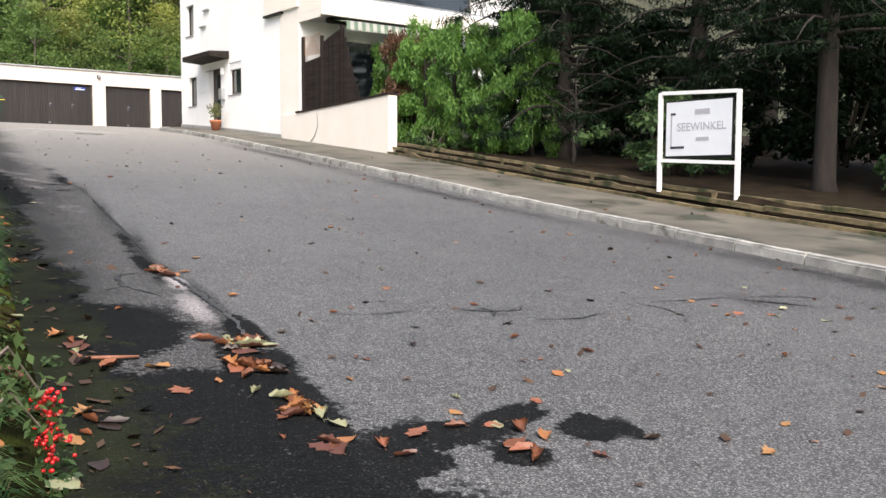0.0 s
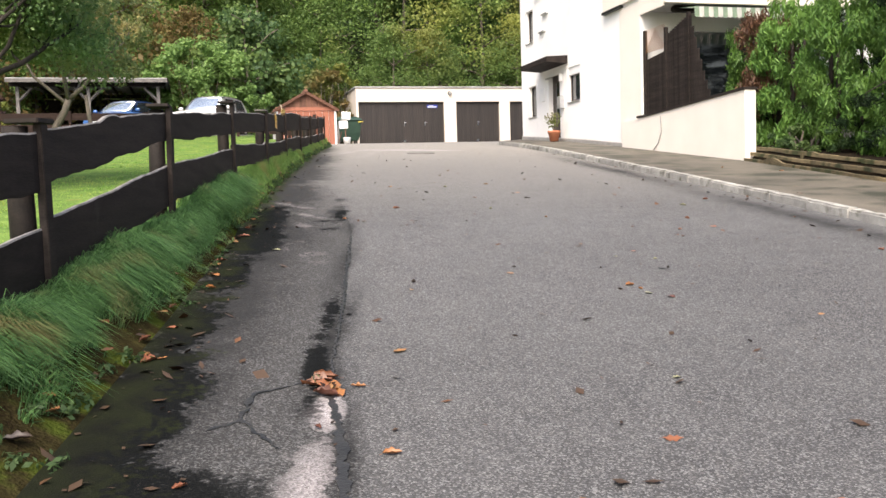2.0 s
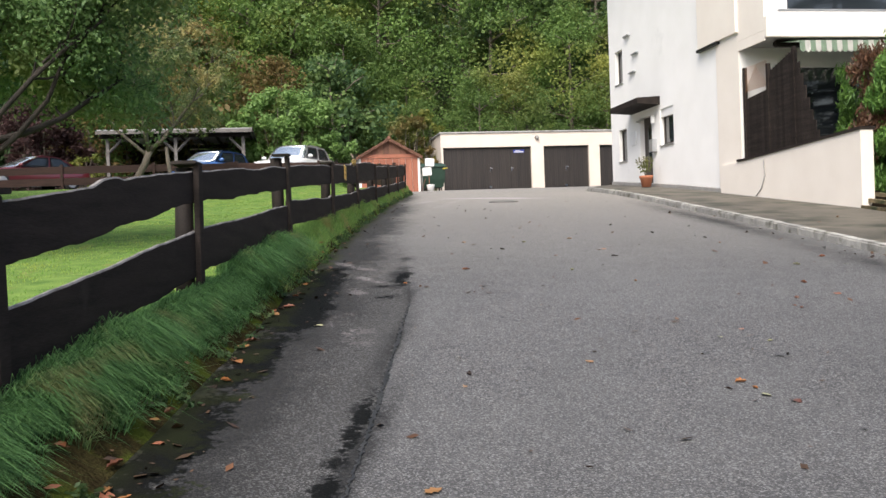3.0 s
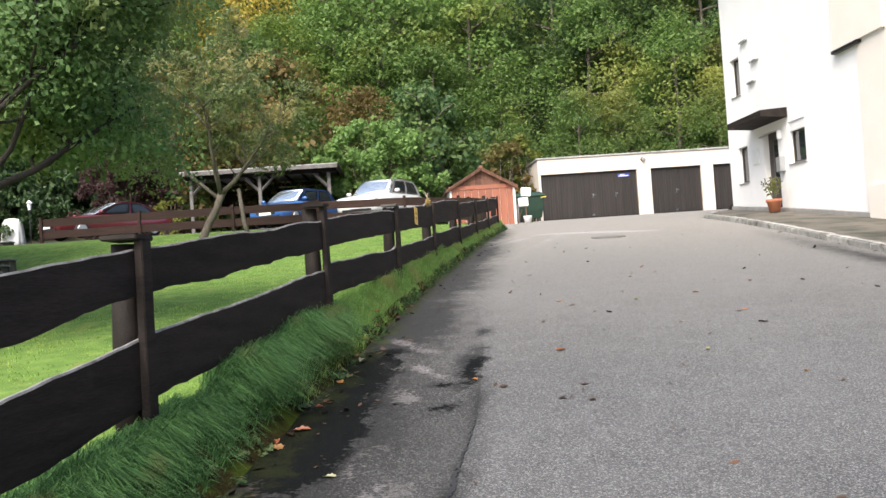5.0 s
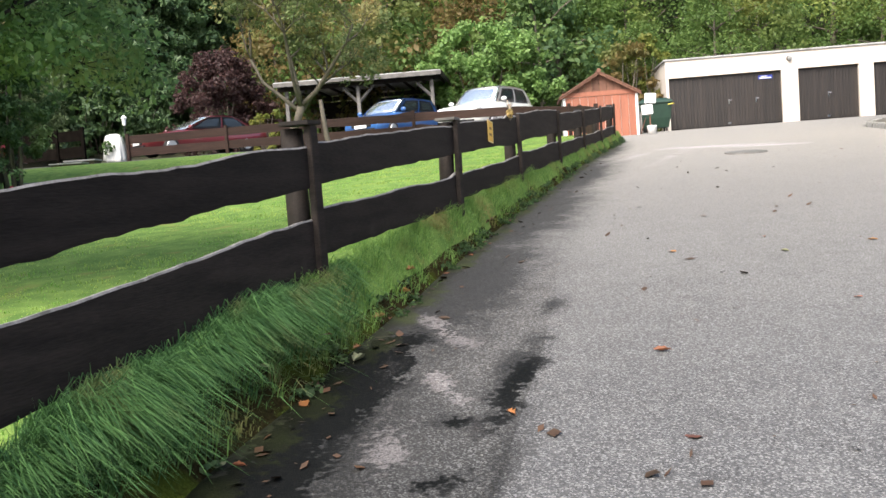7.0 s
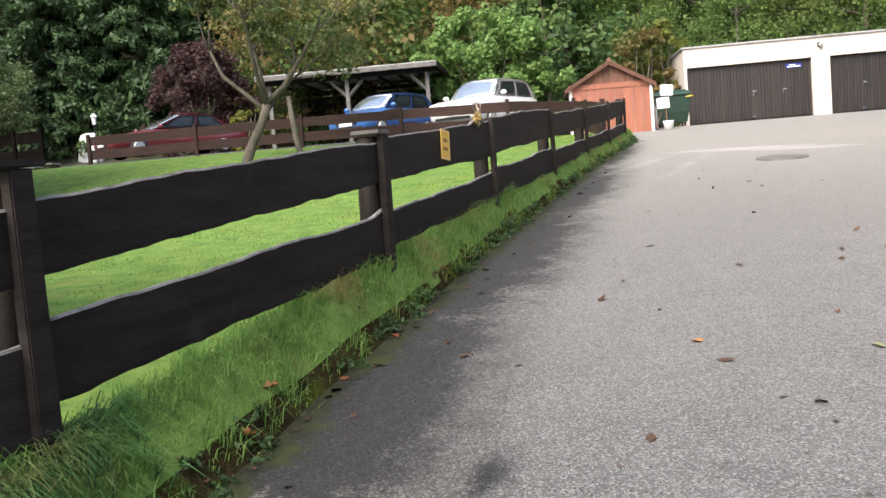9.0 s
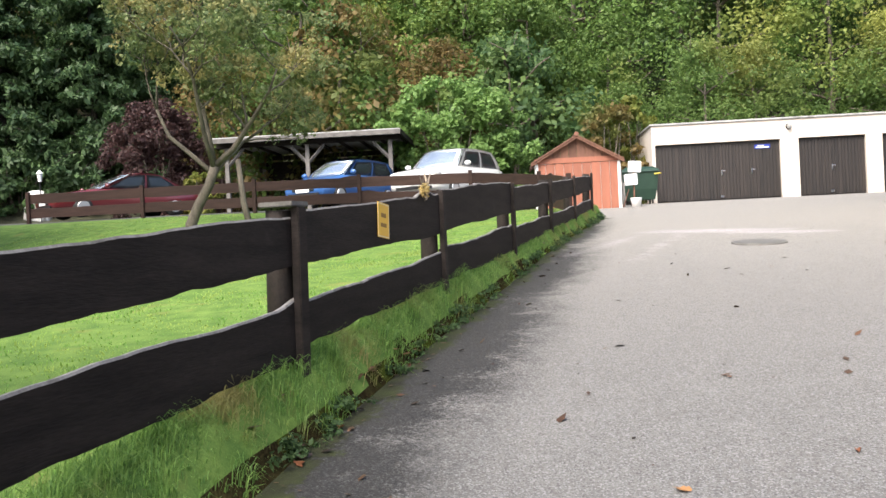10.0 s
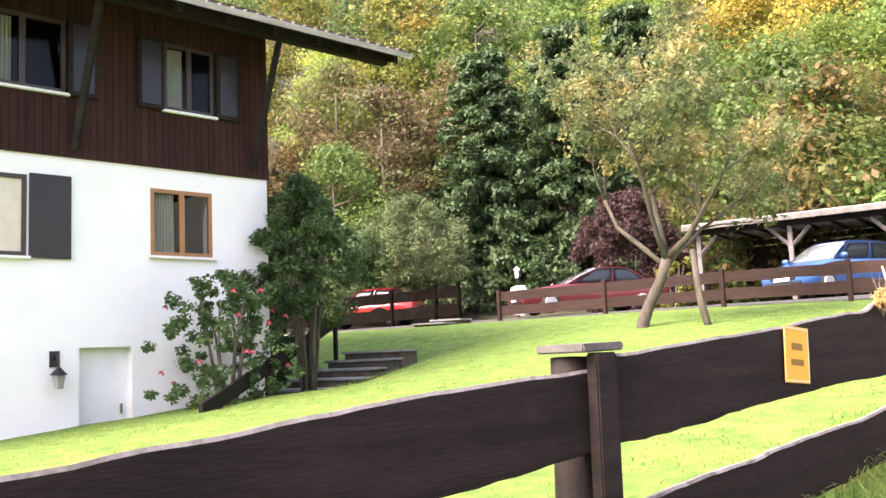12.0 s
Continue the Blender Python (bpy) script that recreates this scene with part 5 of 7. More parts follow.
shrub("bush", (2.3, 49.6, 4.4), (2.9, 2.2, 5.0), LEAF_LIGHT, "rounded light green bush behind the parked cars", 150, 110, 0.19, 21)
shrub("bush", (8.3, 48.8, 4.3), (1.5, 1.4, 3.6), LEAF_RUST, "thin brownish bush beside the garages", 50, 50, 0.2, 22)
shrub("bush", (9.2, 50.0, 4.4), (1.5, 1.2, 3.9), LEAF_YELLOW, "yellow-green bush beside the garages", 60, 55, 0.2, 23)
shrub("bush", (-8.9, 48.0, 4.4), (2.5, 2.0, 4.5), LEAF_PURPLE, "dark purple-leaved bush behind the parked car", 130, 120, 0.16, 24)
shrub("bush", (-6.6, 46.9, 4.4), (0.9, 0.8, 1.9), LEAF_YELLOW, "small yellow-green bush beside the carport", 36, 50, 0.16, 25)
shrub("bush", (-15.5, 50.5, 5.0), (2.2, 1.6, 2.4), LEAF_DEEP, "dark green bush beside the car park", 60, 60, 0.2, 26)
shrub("bush", (-17.6, 46.6, 5.0), (2.9, 2.4, 4.6), LEAF_WILLOW, "silvery green willow bush beyond the steps", 140, 130, 0.17, 27, thin=0.3)
shrub("bush", (-19.5, 44.5, 5.0), (2.4, 2.2, 3.4), LEAF_DEEP, "dense dark green bush beyond the fence", 80, 70, 0.22, 28)


def fruit_tree(at, seed, height, width, mat, count, size, label, lean=(0.5, 0, 0), bark=BARK_PALE, limbs_n=5, fork=1.3, per=26, rad=0.13, clump=0.24):
    """A leaning trunk that forks into a few crooked limbs, each branching twice more."""
    r, nr = random.Random(seed), np.random.RandomState(seed)
    t = thing("apple_tree", label, "tree", at=Matrix.Translation(at))
    bm = bmesh.new()
    f = Vector((lean[0], lean[1], fork))
    tube(bm, [(0, 0, -0.3), (0.0, 0, 0.08), f * 0.35 + Vector((-0.03, 0, 0)), f * 0.7 + Vector((0.04, 0, 0)), f], [rad * 1.4, rad * 1.1, rad * 0.95, rad * 0.9, rad * 0.85], 12)
    tips = []

    def branch(s, way, length, thick, level):
        q = [s]
        for i in range(5):
            way = (way + Vector((r.uniform(-1, 1), r.uniform(-1, 1), r.uniform(-0.55, 0.85))) * 0.36).normalized()
            q.append(q[-1] + way * length / 5)
        tube(bm, q, [thick * (1 - 0.15 * i) + 0.003 for i in range(6)], 8 - 2 * level)
        tips.extend(q[2:] if level else q[4:])
        if level == 2:
            return
        for _ in range((5, 6)[level]):
            i = r.randint(2, 5)
            off = Vector((r.uniform(-1, 1), r.uniform(-1, 1), r.uniform(-0.3, 0.9)))
            branch(q[i], (way * 0.5 + off).normalized(), length * r.uniform(0.42, 0.62), thick * (1 - 0.15 * i) * 0.62, level + 1)

    for k in range(limbs_n):
        a = k * 2.399 + 0.3
        up = r.uniform(0.6, 1.5)
        way, thick = Vector((math.cos(a), math.sin(a), up)).normalized(), rad * 0.5
        if k == 0:
            way, thick = Vector((1.0, 0.15, 0.42)).normalized(), rad * 0.62
        elif k == 1:
            way, thick = Vector((-0.25, 0.1, 1.0)).normalized(), rad * 0.6
        branch(f - Vector((0, 0, 0.05 * k)), way, min(width * 0.42 / max(0.35, math.hypot(way.x, way.y)), (height - fork) * 0.72), thick, 0)
    part("trunk", bm, bark, t, smooth=True)
    cs = [tips[r.randrange(len(tips))] + Vector((r.gauss(0, 0.16), r.gauss(0, 0.16), r.gauss(0, 0.13))) for _ in range(count)]
    rs = [(clump, clump, clump * 0.7)] * count
    new("crown", leaf_mesh("crown", leaves(nr, cs, rs, per, size, 0.25, 0.55, 0.1), mat)).parent = t
    return t


fruit_tree((-2.35, 33.8, land_z(-2.35, 33.8)), 31, 6.2, 6.0, LEAF_APPLE, 700, 0.10, "old leaning fruit tree with thin autumn leaves on the lawn", lean=(0.58, 0.0, 0), fork=1.32, rad=0.115)
fruit_tree((-1.1, 15.6, 1.88), 33, 5.0, 5.4, LEAF_APPLE_DARK, 1700, 0.062, "leafy apple tree on the lawn near the fence", lean=(0.2, -0.2, 0), bark=BARK_RED, per=58, rad=0.07, limbs_n=7, clump=0.45)


def conifer(at, height, width, seed, label, first=1.4, boughs=46, rad=0.2, per=165, mat=NEEDLE_SHADED, spray=0.15, thin=0.15):
    r, nr = random.Random(seed), np.random.RandomState(seed)
    t = thing("conifer", label, "tree", at=Matrix.Translation(at))
    bm = bmesh.new()
    tube(bm, [(0, 0, -0.4), (0, 0, 0.15), (0.05, 0, height * 0.4), (0, 0, height)], [rad * 1.6, rad, rad * 0.7, 0.03], 14)
    cs, rs = [], []
    for k in range(boughs):
        h = first + (height - first) * (k / boughs) ** 1.1 + r.uniform(-0.5, 0.5) * thin
        a = k * 2.4 + r.uniform(-0.3, 0.3)
        l = width * 0.5 * (1 - 0.75 * (h / height) ** 1.3) * r.uniform(0.75, 1.1)
        e = Vector((math.cos(a) * l, math.sin(a) * l, h - 0.22 * l))
        q = [Vector((0, 0, h)).lerp(e, i / 4) + Vector((0, 0, 0.12 * l * math.sin(i / 4 * 3.1))) for i in range(5)]
        bb = bmesh.new()
        tube(bb, q, [0.05, 0.04, 0.03, 0.02, 0.008], 5)
        part("branch", bb, BARK_RED, t, smooth=True)
        for i in range(1, 6):
            p = q[min(i, 4)] * 1.0
            side = Vector((-math.sin(a), math.cos(a), 0))
            for s in (-1, 1):
                cs.append(p + side * s * r.uniform(0.1, 0.5) * l * 0.35 + Vector((0, 0, -0.12)))
                rs.append((0.42 * width / 6.5, 0.42 * width / 6.5, 0.13 if thin < 0.2 else r.uniform(0.2, 0.42)))
    part("trunk", bm, BARK_RED, t, smooth=True)
    new("crown", leaf_mesh("crown", leaves(nr, cs, rs, max(8, per // 3), spray, 0.35, thin, 0.1), mat)).parent = t
    return t


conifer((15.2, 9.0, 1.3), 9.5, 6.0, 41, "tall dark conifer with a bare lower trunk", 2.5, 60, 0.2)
for n, (sx, sy) in enumerate(SPRUCES):
    conifer((sx, sy, hill(sx, sy) - 0.2), 11.5 + 0.8 * n, 7.0, 91 + n, "broad dark green spruce on the wooded slope", 0.3, 90, 0.2, 150, NEEDLE_GREEN, 0.26, 0.42)
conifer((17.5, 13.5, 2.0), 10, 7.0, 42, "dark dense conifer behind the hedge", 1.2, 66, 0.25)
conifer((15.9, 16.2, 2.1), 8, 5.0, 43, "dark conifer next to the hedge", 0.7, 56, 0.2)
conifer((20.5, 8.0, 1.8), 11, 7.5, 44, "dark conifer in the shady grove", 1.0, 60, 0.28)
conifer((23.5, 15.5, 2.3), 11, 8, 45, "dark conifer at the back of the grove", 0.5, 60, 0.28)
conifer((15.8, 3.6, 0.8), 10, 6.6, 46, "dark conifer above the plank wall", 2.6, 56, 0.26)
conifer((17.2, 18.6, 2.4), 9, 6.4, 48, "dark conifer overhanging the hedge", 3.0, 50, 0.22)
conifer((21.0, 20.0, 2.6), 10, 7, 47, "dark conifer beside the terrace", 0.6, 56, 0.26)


def hedge(at, size, seed, label, mat=THUJA, clumps=150, per=150):
    nr, r = np.random.RandomState(seed), random.Random(seed)
    t = thing("hedge", label, "hedge", at=Matrix.Translation(at))
    bm = bmesh.new()
    for k in range(5):
        y = -size[1] * 0.8 + size[1] * 0.4 * k
        tube(bm, [(0, y, -0.3), (0.05, y + 0.05, size[2] * 0.5), (0, y, size[2] * 0.85)], [0.07, 0.05, 0.02], 7)
    part("stem", bm, BARK_RED, t, smooth=True)
    cs, rs = [], []
    for i in range(clumps):
        u, z, w = r.uniform(-1, 1), r.random(), r.uniform(-1, 1)
        bulge = (1 - 0.35 * abs(z - 0.45)) * (1 + 0.25 * noise.noise((u * 3, z * 3, seed)))
        edge = math.sqrt(max(0.08, 1 - (u * 0.9) ** 6))
        cs.append((math.copysign(abs(w) ** 0.3, w) * size[0] * bulge * edge, u * size[1], z * size[2] * (1 + 0.12 * noise.noise((u * 4, w, seed)))))
        rs.append((0.22, 0.22, 0.34))
    new("foliage", leaf_mesh("foliage", leaves(nr, cs, rs, int(per * 2.5), 0.09, 0.8, 0.24, 0.3, 0.1), mat)).parent = t
    return t


hedge((15.15, 17.9, 2.25), (0.72, 1.75, 3.0), 51, "tall bright green conifer hedge above the plank wall", clumps=170, per=170)
hedge((15.3, 20.6, 2.6), (0.7, 1.1, 3.0), 52, "green conifer hedge beside the terrace screen", clumps=90, per=150)
hedge((15.2, 21.9, 3.0), (0.55, 0.6, 2.7), 53, "browned part of the conifer hedge", BRUSH_BROWN, 34, 130)
hedge((16.4, 23.3, 3.2), (0.7, 1.2, 2.4), 54, "green conifer hedge behind the privacy screen", clumps=80, per=140)


def bare_shrub():
    r = random.Random(61)
    t = thing("bare_shrub", "leafless twiggy shrub in the dark bed", "shrub", at=Matrix.Translation((14.6, 14.6, 1.85)))
    bm = bmesh.new()
    tips = limbs(bm, r, (0, 0, -0.2), (0.1, 0, 1.9), 0.9, 9, 0.045, 0.5, 0.12, 4, 5)
    part("stem", bm, BARK_RED, t, smooth=True)


bare_shrub()
# bushes added at the back to close the grove and darken it
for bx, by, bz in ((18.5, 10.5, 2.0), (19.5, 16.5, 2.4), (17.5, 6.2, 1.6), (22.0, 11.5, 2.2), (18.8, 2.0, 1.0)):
    shrub("bush", (bx, by, bz), (1.9, 2.2, 3.2), NEEDLE_SHADED, "dense dark evergreen bush added to darken the grove", 90, 110, 0.16, int(bx * 10 + by))
shrub("bush", (15.0, 12.2, 1.7), (1.3, 1.6, 1.5), LEAF_DEEP, "low dark bush behind the sign", 50, 80, 0.11, 62)
shrub("bush", (16.5, 6.6, 1.4), (1.3, 2.4, 1.0), LEAF_DEEP, "low dark bush under the conifers", 50, 80, 0.11, 63)
shrub("ground_cover", (14.6, 19.6, 2.3), (0.55, 1.4, 0.55), LEAF_DEEP, "low leafy ground cover at the foot of the hedge", 50, 60, 0.07, 64, "ground cover")


# ==== chalet garden ====
def rose_bush():
    t = shrub("rose_bush", (-7.3, 27.5, 2.5), (0.75, 1.25, 2.3), LEAF_ROSE, "climbing rose with pink blooms against the white wall", 120, 60, 0.085, 71, "rose bush", rough=0.8)
    r = random.Random(5)
    pink = material("pink_petals", (0.55, 0.06, 0.10), (0.72, 0.16, 0.20), 0.6, 30, 90, 0.1)
    for k in range(16):
        a = r.uniform(0, 6.28)
        c = Vector((0.75 * math.cos(a) * r.uniform(0.6, 1.1), 1.25 * math.sin(a), r.uniform(0.5, 2.1)))
        bm = bmesh.new()
        for i in range(9):
            b = i * 2.4
            rr = 0.02 + 0.006 * i
            m = Matrix.Translation(c) @ Matrix.Rotation(b, 4, "Z") @ Matrix.Rotation(radians(35 + 5 * i), 4, "Y")
            v = [bm.verts.new(m @ Vector(p)) for p in ((0, -0.02, 0), (rr, -0.03, 0.02), (rr * 1.4, 0, 0.035), (rr, 0.03, 0.02), (0, 0.02, 0))]
            bm.faces.new(v)
        part("bloom", bm, pink, t, "pink rose bloom")


rose_bush()
shrub("rowan", (-7.5, 29.7, 2.75), (0.95, 1.25, 4.0), LEAF_ROSE, "tall green shrub at the chalet's corner", 190, 110, 0.10, 72, "tree", low=0.30, rough=1.0, thin=0.42)
shrub("bush", (-9.9, 31.0, 2.4), (1.2, 1.2, 1.6), LEAF_DEEP, "dark green bush beside the garden steps", 50, 70, 0.1, 73)


# ==== kerb and plank wall ====
def kerb():
    k = tagged(new("kerb"), "worn pale granite kerb stones along the footway", "kerb", kind="structure")
    r = random.Random(8)
    shapes = []
    for n in range(6):
        bm = bmesh.new()
        box(bm, 0, 0.15, 0.006, 0.994, -0.10, 0.13)
        bmesh.ops.subdivide_edges(bm, edges=[e for e in bm.edges if abs(e.verts[0].co.y - e.verts[1].co.y) > 0.5], cuts=5)
        bmesh.ops.bevel(bm, geom=[e for e in bm.edges if e.verts[0].co.z > 0.1 and e.verts[1].co.z > 0.1 and abs(e.verts[0].co.x) < 0.01 and abs(e.verts[1].co.x) < 0.01], offset=0.025, segments=2, affect="EDGES")
        for v in bm.verts:
            v.co += Vector((noise.noise(v.co * 4 + Vector((n * 9, 0, 0))), 0, noise.noise(v.co * 5 + Vector((0, n * 7, 0))))) * 0.013
        me = bpy.data.meshes.new("stone")
        bm.to_mesh(me)
        bm.free()
        me.materials.append(KERB)
        shapes.append(me)
    y = -14.0
    while y < 34.6:
        slope = (road_z(y + 1) - road_z(y))
        o = new("stone", r.choice(shapes))
        o.parent = k
        turn = -math.atan(0.107) if y < 33.9 else -radians(35)
        o.matrix_basis = Matrix.Translation((kerb_x(y) + r.uniform(-0.006, 0.006), y, road_z(y) + r.uniform(-0.006, 0.006))) @ Matrix.Rotation(turn, 4, "Z") @ Matrix.Rotation(math.atan(slope), 4, "X")
        y += 1.0


kerb()
PLANK_OLD = material("mossy_old_planks", (0.06, 0.047, 0.024), (0.22, 0.17, 0.09), 0.9, 4, 40, 0.8, vary=0.25, depth=0.012, stretch=(1, 0.25, 1), spots=((0.035, 0.04, 0.012), 2.5, 0.48, 0.62))


def plank_wall():
    w = thing("plank_edging", "low stepped edging of weathered mossy planks", "edging")
    r = random.Random(15)
    for row in range(3):
        y = -8.0 + row * 0.9
        while y < 20.8:
            l = min(r.uniform(2.6, 3.6), 20.85 - y)
            if l < 0.4:
                break
            m0 = Vector((bank_x(y) - 0.06 + row * 0.15, y, road_z(y) + 0.13 + row * 0.125 + r.uniform(-0.012, 0.012)))
            m1 = Vector((bank_x(y + l) - 0.06 + row * 0.15, y + l - 0.02, road_z(y + l) + 0.13 + row * 0.125 + r.uniform(-0.012, 0.012)))
            part("plank", waney_board(m0, m1, 0.075, 0.06, r.uniform(0, 60), 0.014), [PLANK_OLD, PLANK_OLD], w)
            y += l
    for i in range(9):
        y = -6 + i * 3.1
        part("stake", solid(bank_x(y) + 0.22, bank_x(y) + 0.30, y, y + 0.08, road_z(y), road_z(y) + 0.44, 0.006), PLANK_OLD, w)


plank_wall()


# ==== house sign ====
def sign_board():
    s = thing("sign_board", "white notice board with faded grey lettering on white posts", "sign")
    a, b = Vector((12.75, 9.1, 1.40)), Vector((12.75, 10.68, 1.66))
    for p, top in ((a, 2.93), (b, 2.98)):
        part("post", solid(p.x - 0.035, p.x + 0.035, p.y - 0.035, p.y + 0.035, p.z - 0.4, top, 0.006), WHITE_PAINT, s)
    for z in (1.72, 2.88):
        bm = bmesh.new()
        dz = 0.06
        loft(bm, [[(12.72, y, z + q), (12.78, y, z + q), (12.78, y, z + q + 0.06), (12.72, y, z + q + 0.06)] for y, q in ((9.137, -0.0), (10.643, dz))])
        part("rail", bm, WHITE_PAINT, s)
    board = part("panel", solid(12.74, 12.76, 9.23, 10.55, 1.88, 2.80, 0.004), material("white_enamel", (0.62, 0.64, 0.68), (0.70, 0.72, 0.75), 0.35, 2, 40, 0.05), s)
    part("backing", solid(12.762, 12.775, 9.20, 10.58, 1.84, 2.83), DARK_METAL, s)
    ink, dark_ink = paint("grey_ink", (0.36, 0.36, 0.39), 0.6, 0), paint("dark_ink", (0.03, 0.03, 0.035), 0.6, 0)
    x = 12.736
    for y0, y1, z0, z1 in ((9.65, 9.95, 2.57, 2.66), (9.66, 9.92, 2.13, 2.19), (10.42, 10.45, 2.05, 2.60)):
        part("lettering", solid(x, x + 0.0035, y0, y1, z0, z1), ink, board)
    for y0, y1, z0, z1 in ((10.16, 10.45, 2.005, 2.045), (10.35, 10.45, 2.58, 2.615)):
        part("corner_mark", solid(x - 0.001, x + 0.0025, y0, y1, z0, z1), dark_ink, board)
    words = bpy.data.curves.new("lettering", "FONT")
    words.body, words.size, words.extrude, words.align_x = "SEEWINKEL", 0.19, 0.002, "CENTER"
    source = bpy.data.objects.new("lettering", words)
    me = bpy.data.meshes.new_from_object(source)
    bpy.data.objects.remove(source)
    me.transform(Matrix.Translation((x + 0.001, 9.82, 2.31)) @ Matrix(((0, 0, -1, 0), (-1, 0, 0, 0), (0, 1, 0, 0), (0, 0, 0, 1))))
    me.materials.clear()
    me.materials.append(ink)
    new("lettering", me).parent = board


sign_board()

# ==== fence sign ====
d12 = math.atan(0.205)


def fence_sign():
    y = 21.38
    c = Matrix.Translation((fence_x(y) + 0.046, y, 3.20)) @ Matrix.Rotation(-d12, 4, "Z") @ Matrix.Rotation(radians(-5), 4, "X")
    s = thing("notice", "small yellow plastic notice screwed to the fence plank", "sign", at=c)
    part("plate", solid(0, 0.004, -0.125, 0.125, -0.145, 0.125, 0.001), material("yellow_plastic", (0.62, 0.36, 0.02), (0.70, 0.42, 0.03), 0.5, 4, 50, 0.05), s)
    pale = paint("pale_edge", (0.7, 0.62, 0.4), 0.5, 0)
    for a, b, z0, z1 in ((-0.122, 0.122, 0.112, 0.119), (-0.122, 0.122, -0.139, -0.132), (-0.122, -0.116, -0.132, 0.112), (0.116, 0.122, -0.132, 0.112)):
        part("border", solid(0.0042, 0.0052, a, b, z0, z1), pale, s)
    brown = paint("brown_ink", (0.22, 0.11, 0.01), 0.6, 0)
    part("lettering", solid(0.0042, 0.005, -0.055, 0.055, 0.012, 0.045), brown, s)
    part("lettering", solid(0.0042, 0.005, -0.065, 0.065, -0.062, -0.032), brown, s)


fence_sign()


# ==== driftwood ornament on the fence ====
def ornament():
    c = Vector((fence_x(23.0) - 0.05, 22.6, 3.40))
    o = thing("driftwood", "bleached forked driftwood resting on the fence plank", "ornament", at=Matrix.Translation(c))
    bm = bmesh.new()
    tube(bm, [(0, -0.1, 0.0), (0, 0.0, 0.06), (0.0, 0.03, 0.16), (-0.03, 0.07, 0.27)], [0.015, 0.018, 0.011, 0.006], 7)
    tube(bm, [(0, 0.0, 0.06), (0.0, 0.10, 0.14), (0.02, 0.2, 0.25)], [0.015, 0.011, 0.006], 7)
    part("branch", bm, material("bleached_wood", (0.22, 0.17, 0.12), (0.36, 0.29, 0.21), 0.8, 10, 60, 0.4), o, smooth=True)

    g = thing("dried_flowers", "bunch of dried yellowish flowers on the fence plank", "dried flowers", at=Matrix.Translation(c + Vector((0, -0.22, 0.0))))
    bm = bmesh.new()
    for k in range(7):
        tube(bm, [(0, 0, -0.03), (0.02 * math.cos(k), 0.03 * math.sin(k), 0.06), (0.05 * math.cos(k * 2), 0.06 * math.sin(k * 2), 0.15 + 0.015 * k)], [0.004, 0.003, 0.002], 5)
    part("stem", bm, BARK_PALE, g)
    new("blossom", leaf_mesh("blossom", leaves(np.random.RandomState(6), [(0, 0, 0.05), (0, 0.04, 0.09), (0, -0.04, 0.08)], [(0.05, 0.07, 0.05)] * 3, 60, 0.03), leaf_material("dried_petals", (0.42, 0.30, 0.10), (0.60, 0.47, 0.20), None))).parent = g


ornament()


# ==== carport and cars ====
def carport():
    c = thing("carport", "dark timber carport with flat roof and braced posts", "carport")
    z = 4.42
    for x in (-5.35, -2.45, 0.5):
        for y in (46.1, 51.0):
            part("post", solid(x - 0.07, x + 0.07, y - 0.07, y + 0.07, z - 0.3, 6.76, 0.008), WOOD_GREY2, c)
        for s in (-1, 1):
            if -5.6 < x + s * 0.7 < 0.9:
                bm = bmesh.new()
                tube(bm, [(x + s * 0.05, 46.1, 6.15), (x + s * 0.6, 46.1, 6.72)], [0.06, 0.06], 4)
                part("brace", bm, WOOD_GREY2, c)
    for y in (46.1, 51.0):
        part("beam", solid(-5.7, 0.85, y - 0.07, y + 0.07, 6.764, 6.94, 0.006), WOOD_DARK, c)
    for i in range(9):
        x = -5.5 + i * 0.78
        part("joist", solid(x - 0.04, x + 0.04, 45.8, 51.3, 6.944, 7.03), WOOD_DARK, c)
    part("roof", solid(-5.75, 0.92, 45.62, 51.5, 7.034, 7.10, 0.01), SHEET_ROOF, c, "grey roof sheet")
    part("fascia", solid(-5.75, 0.92, 45.58, 45.615, 6.90, 7.06, 0.004), WOOD_GREY2, c)
    part("fascia", solid(0.925, 0.955, 45.62, 51.5, 6.88, 7.08, 0.004), WOOD_DARK, c)
    part("back_wall", solid(-5.6, 0.8, 51.1, 51.16, z, 6.7), WOOD_DARK, c)


carport()
RUBBER = material("tyre_rubber", (0.015, 0.015, 0.015), (0.03, 0.03, 0.03), 0.8, 10, 60, 0.2)
LAMP_GLASS = paint("lamp_glass", (0.75, 0.76, 0.78), 0.1, 1.0)
PLATE = paint("number_plate", (0.75, 0.75, 0.74), 0.4, 0.2)
BLACK = paint("black_plastic", (0.012, 0.012, 0.013), 0.5, 0.1)


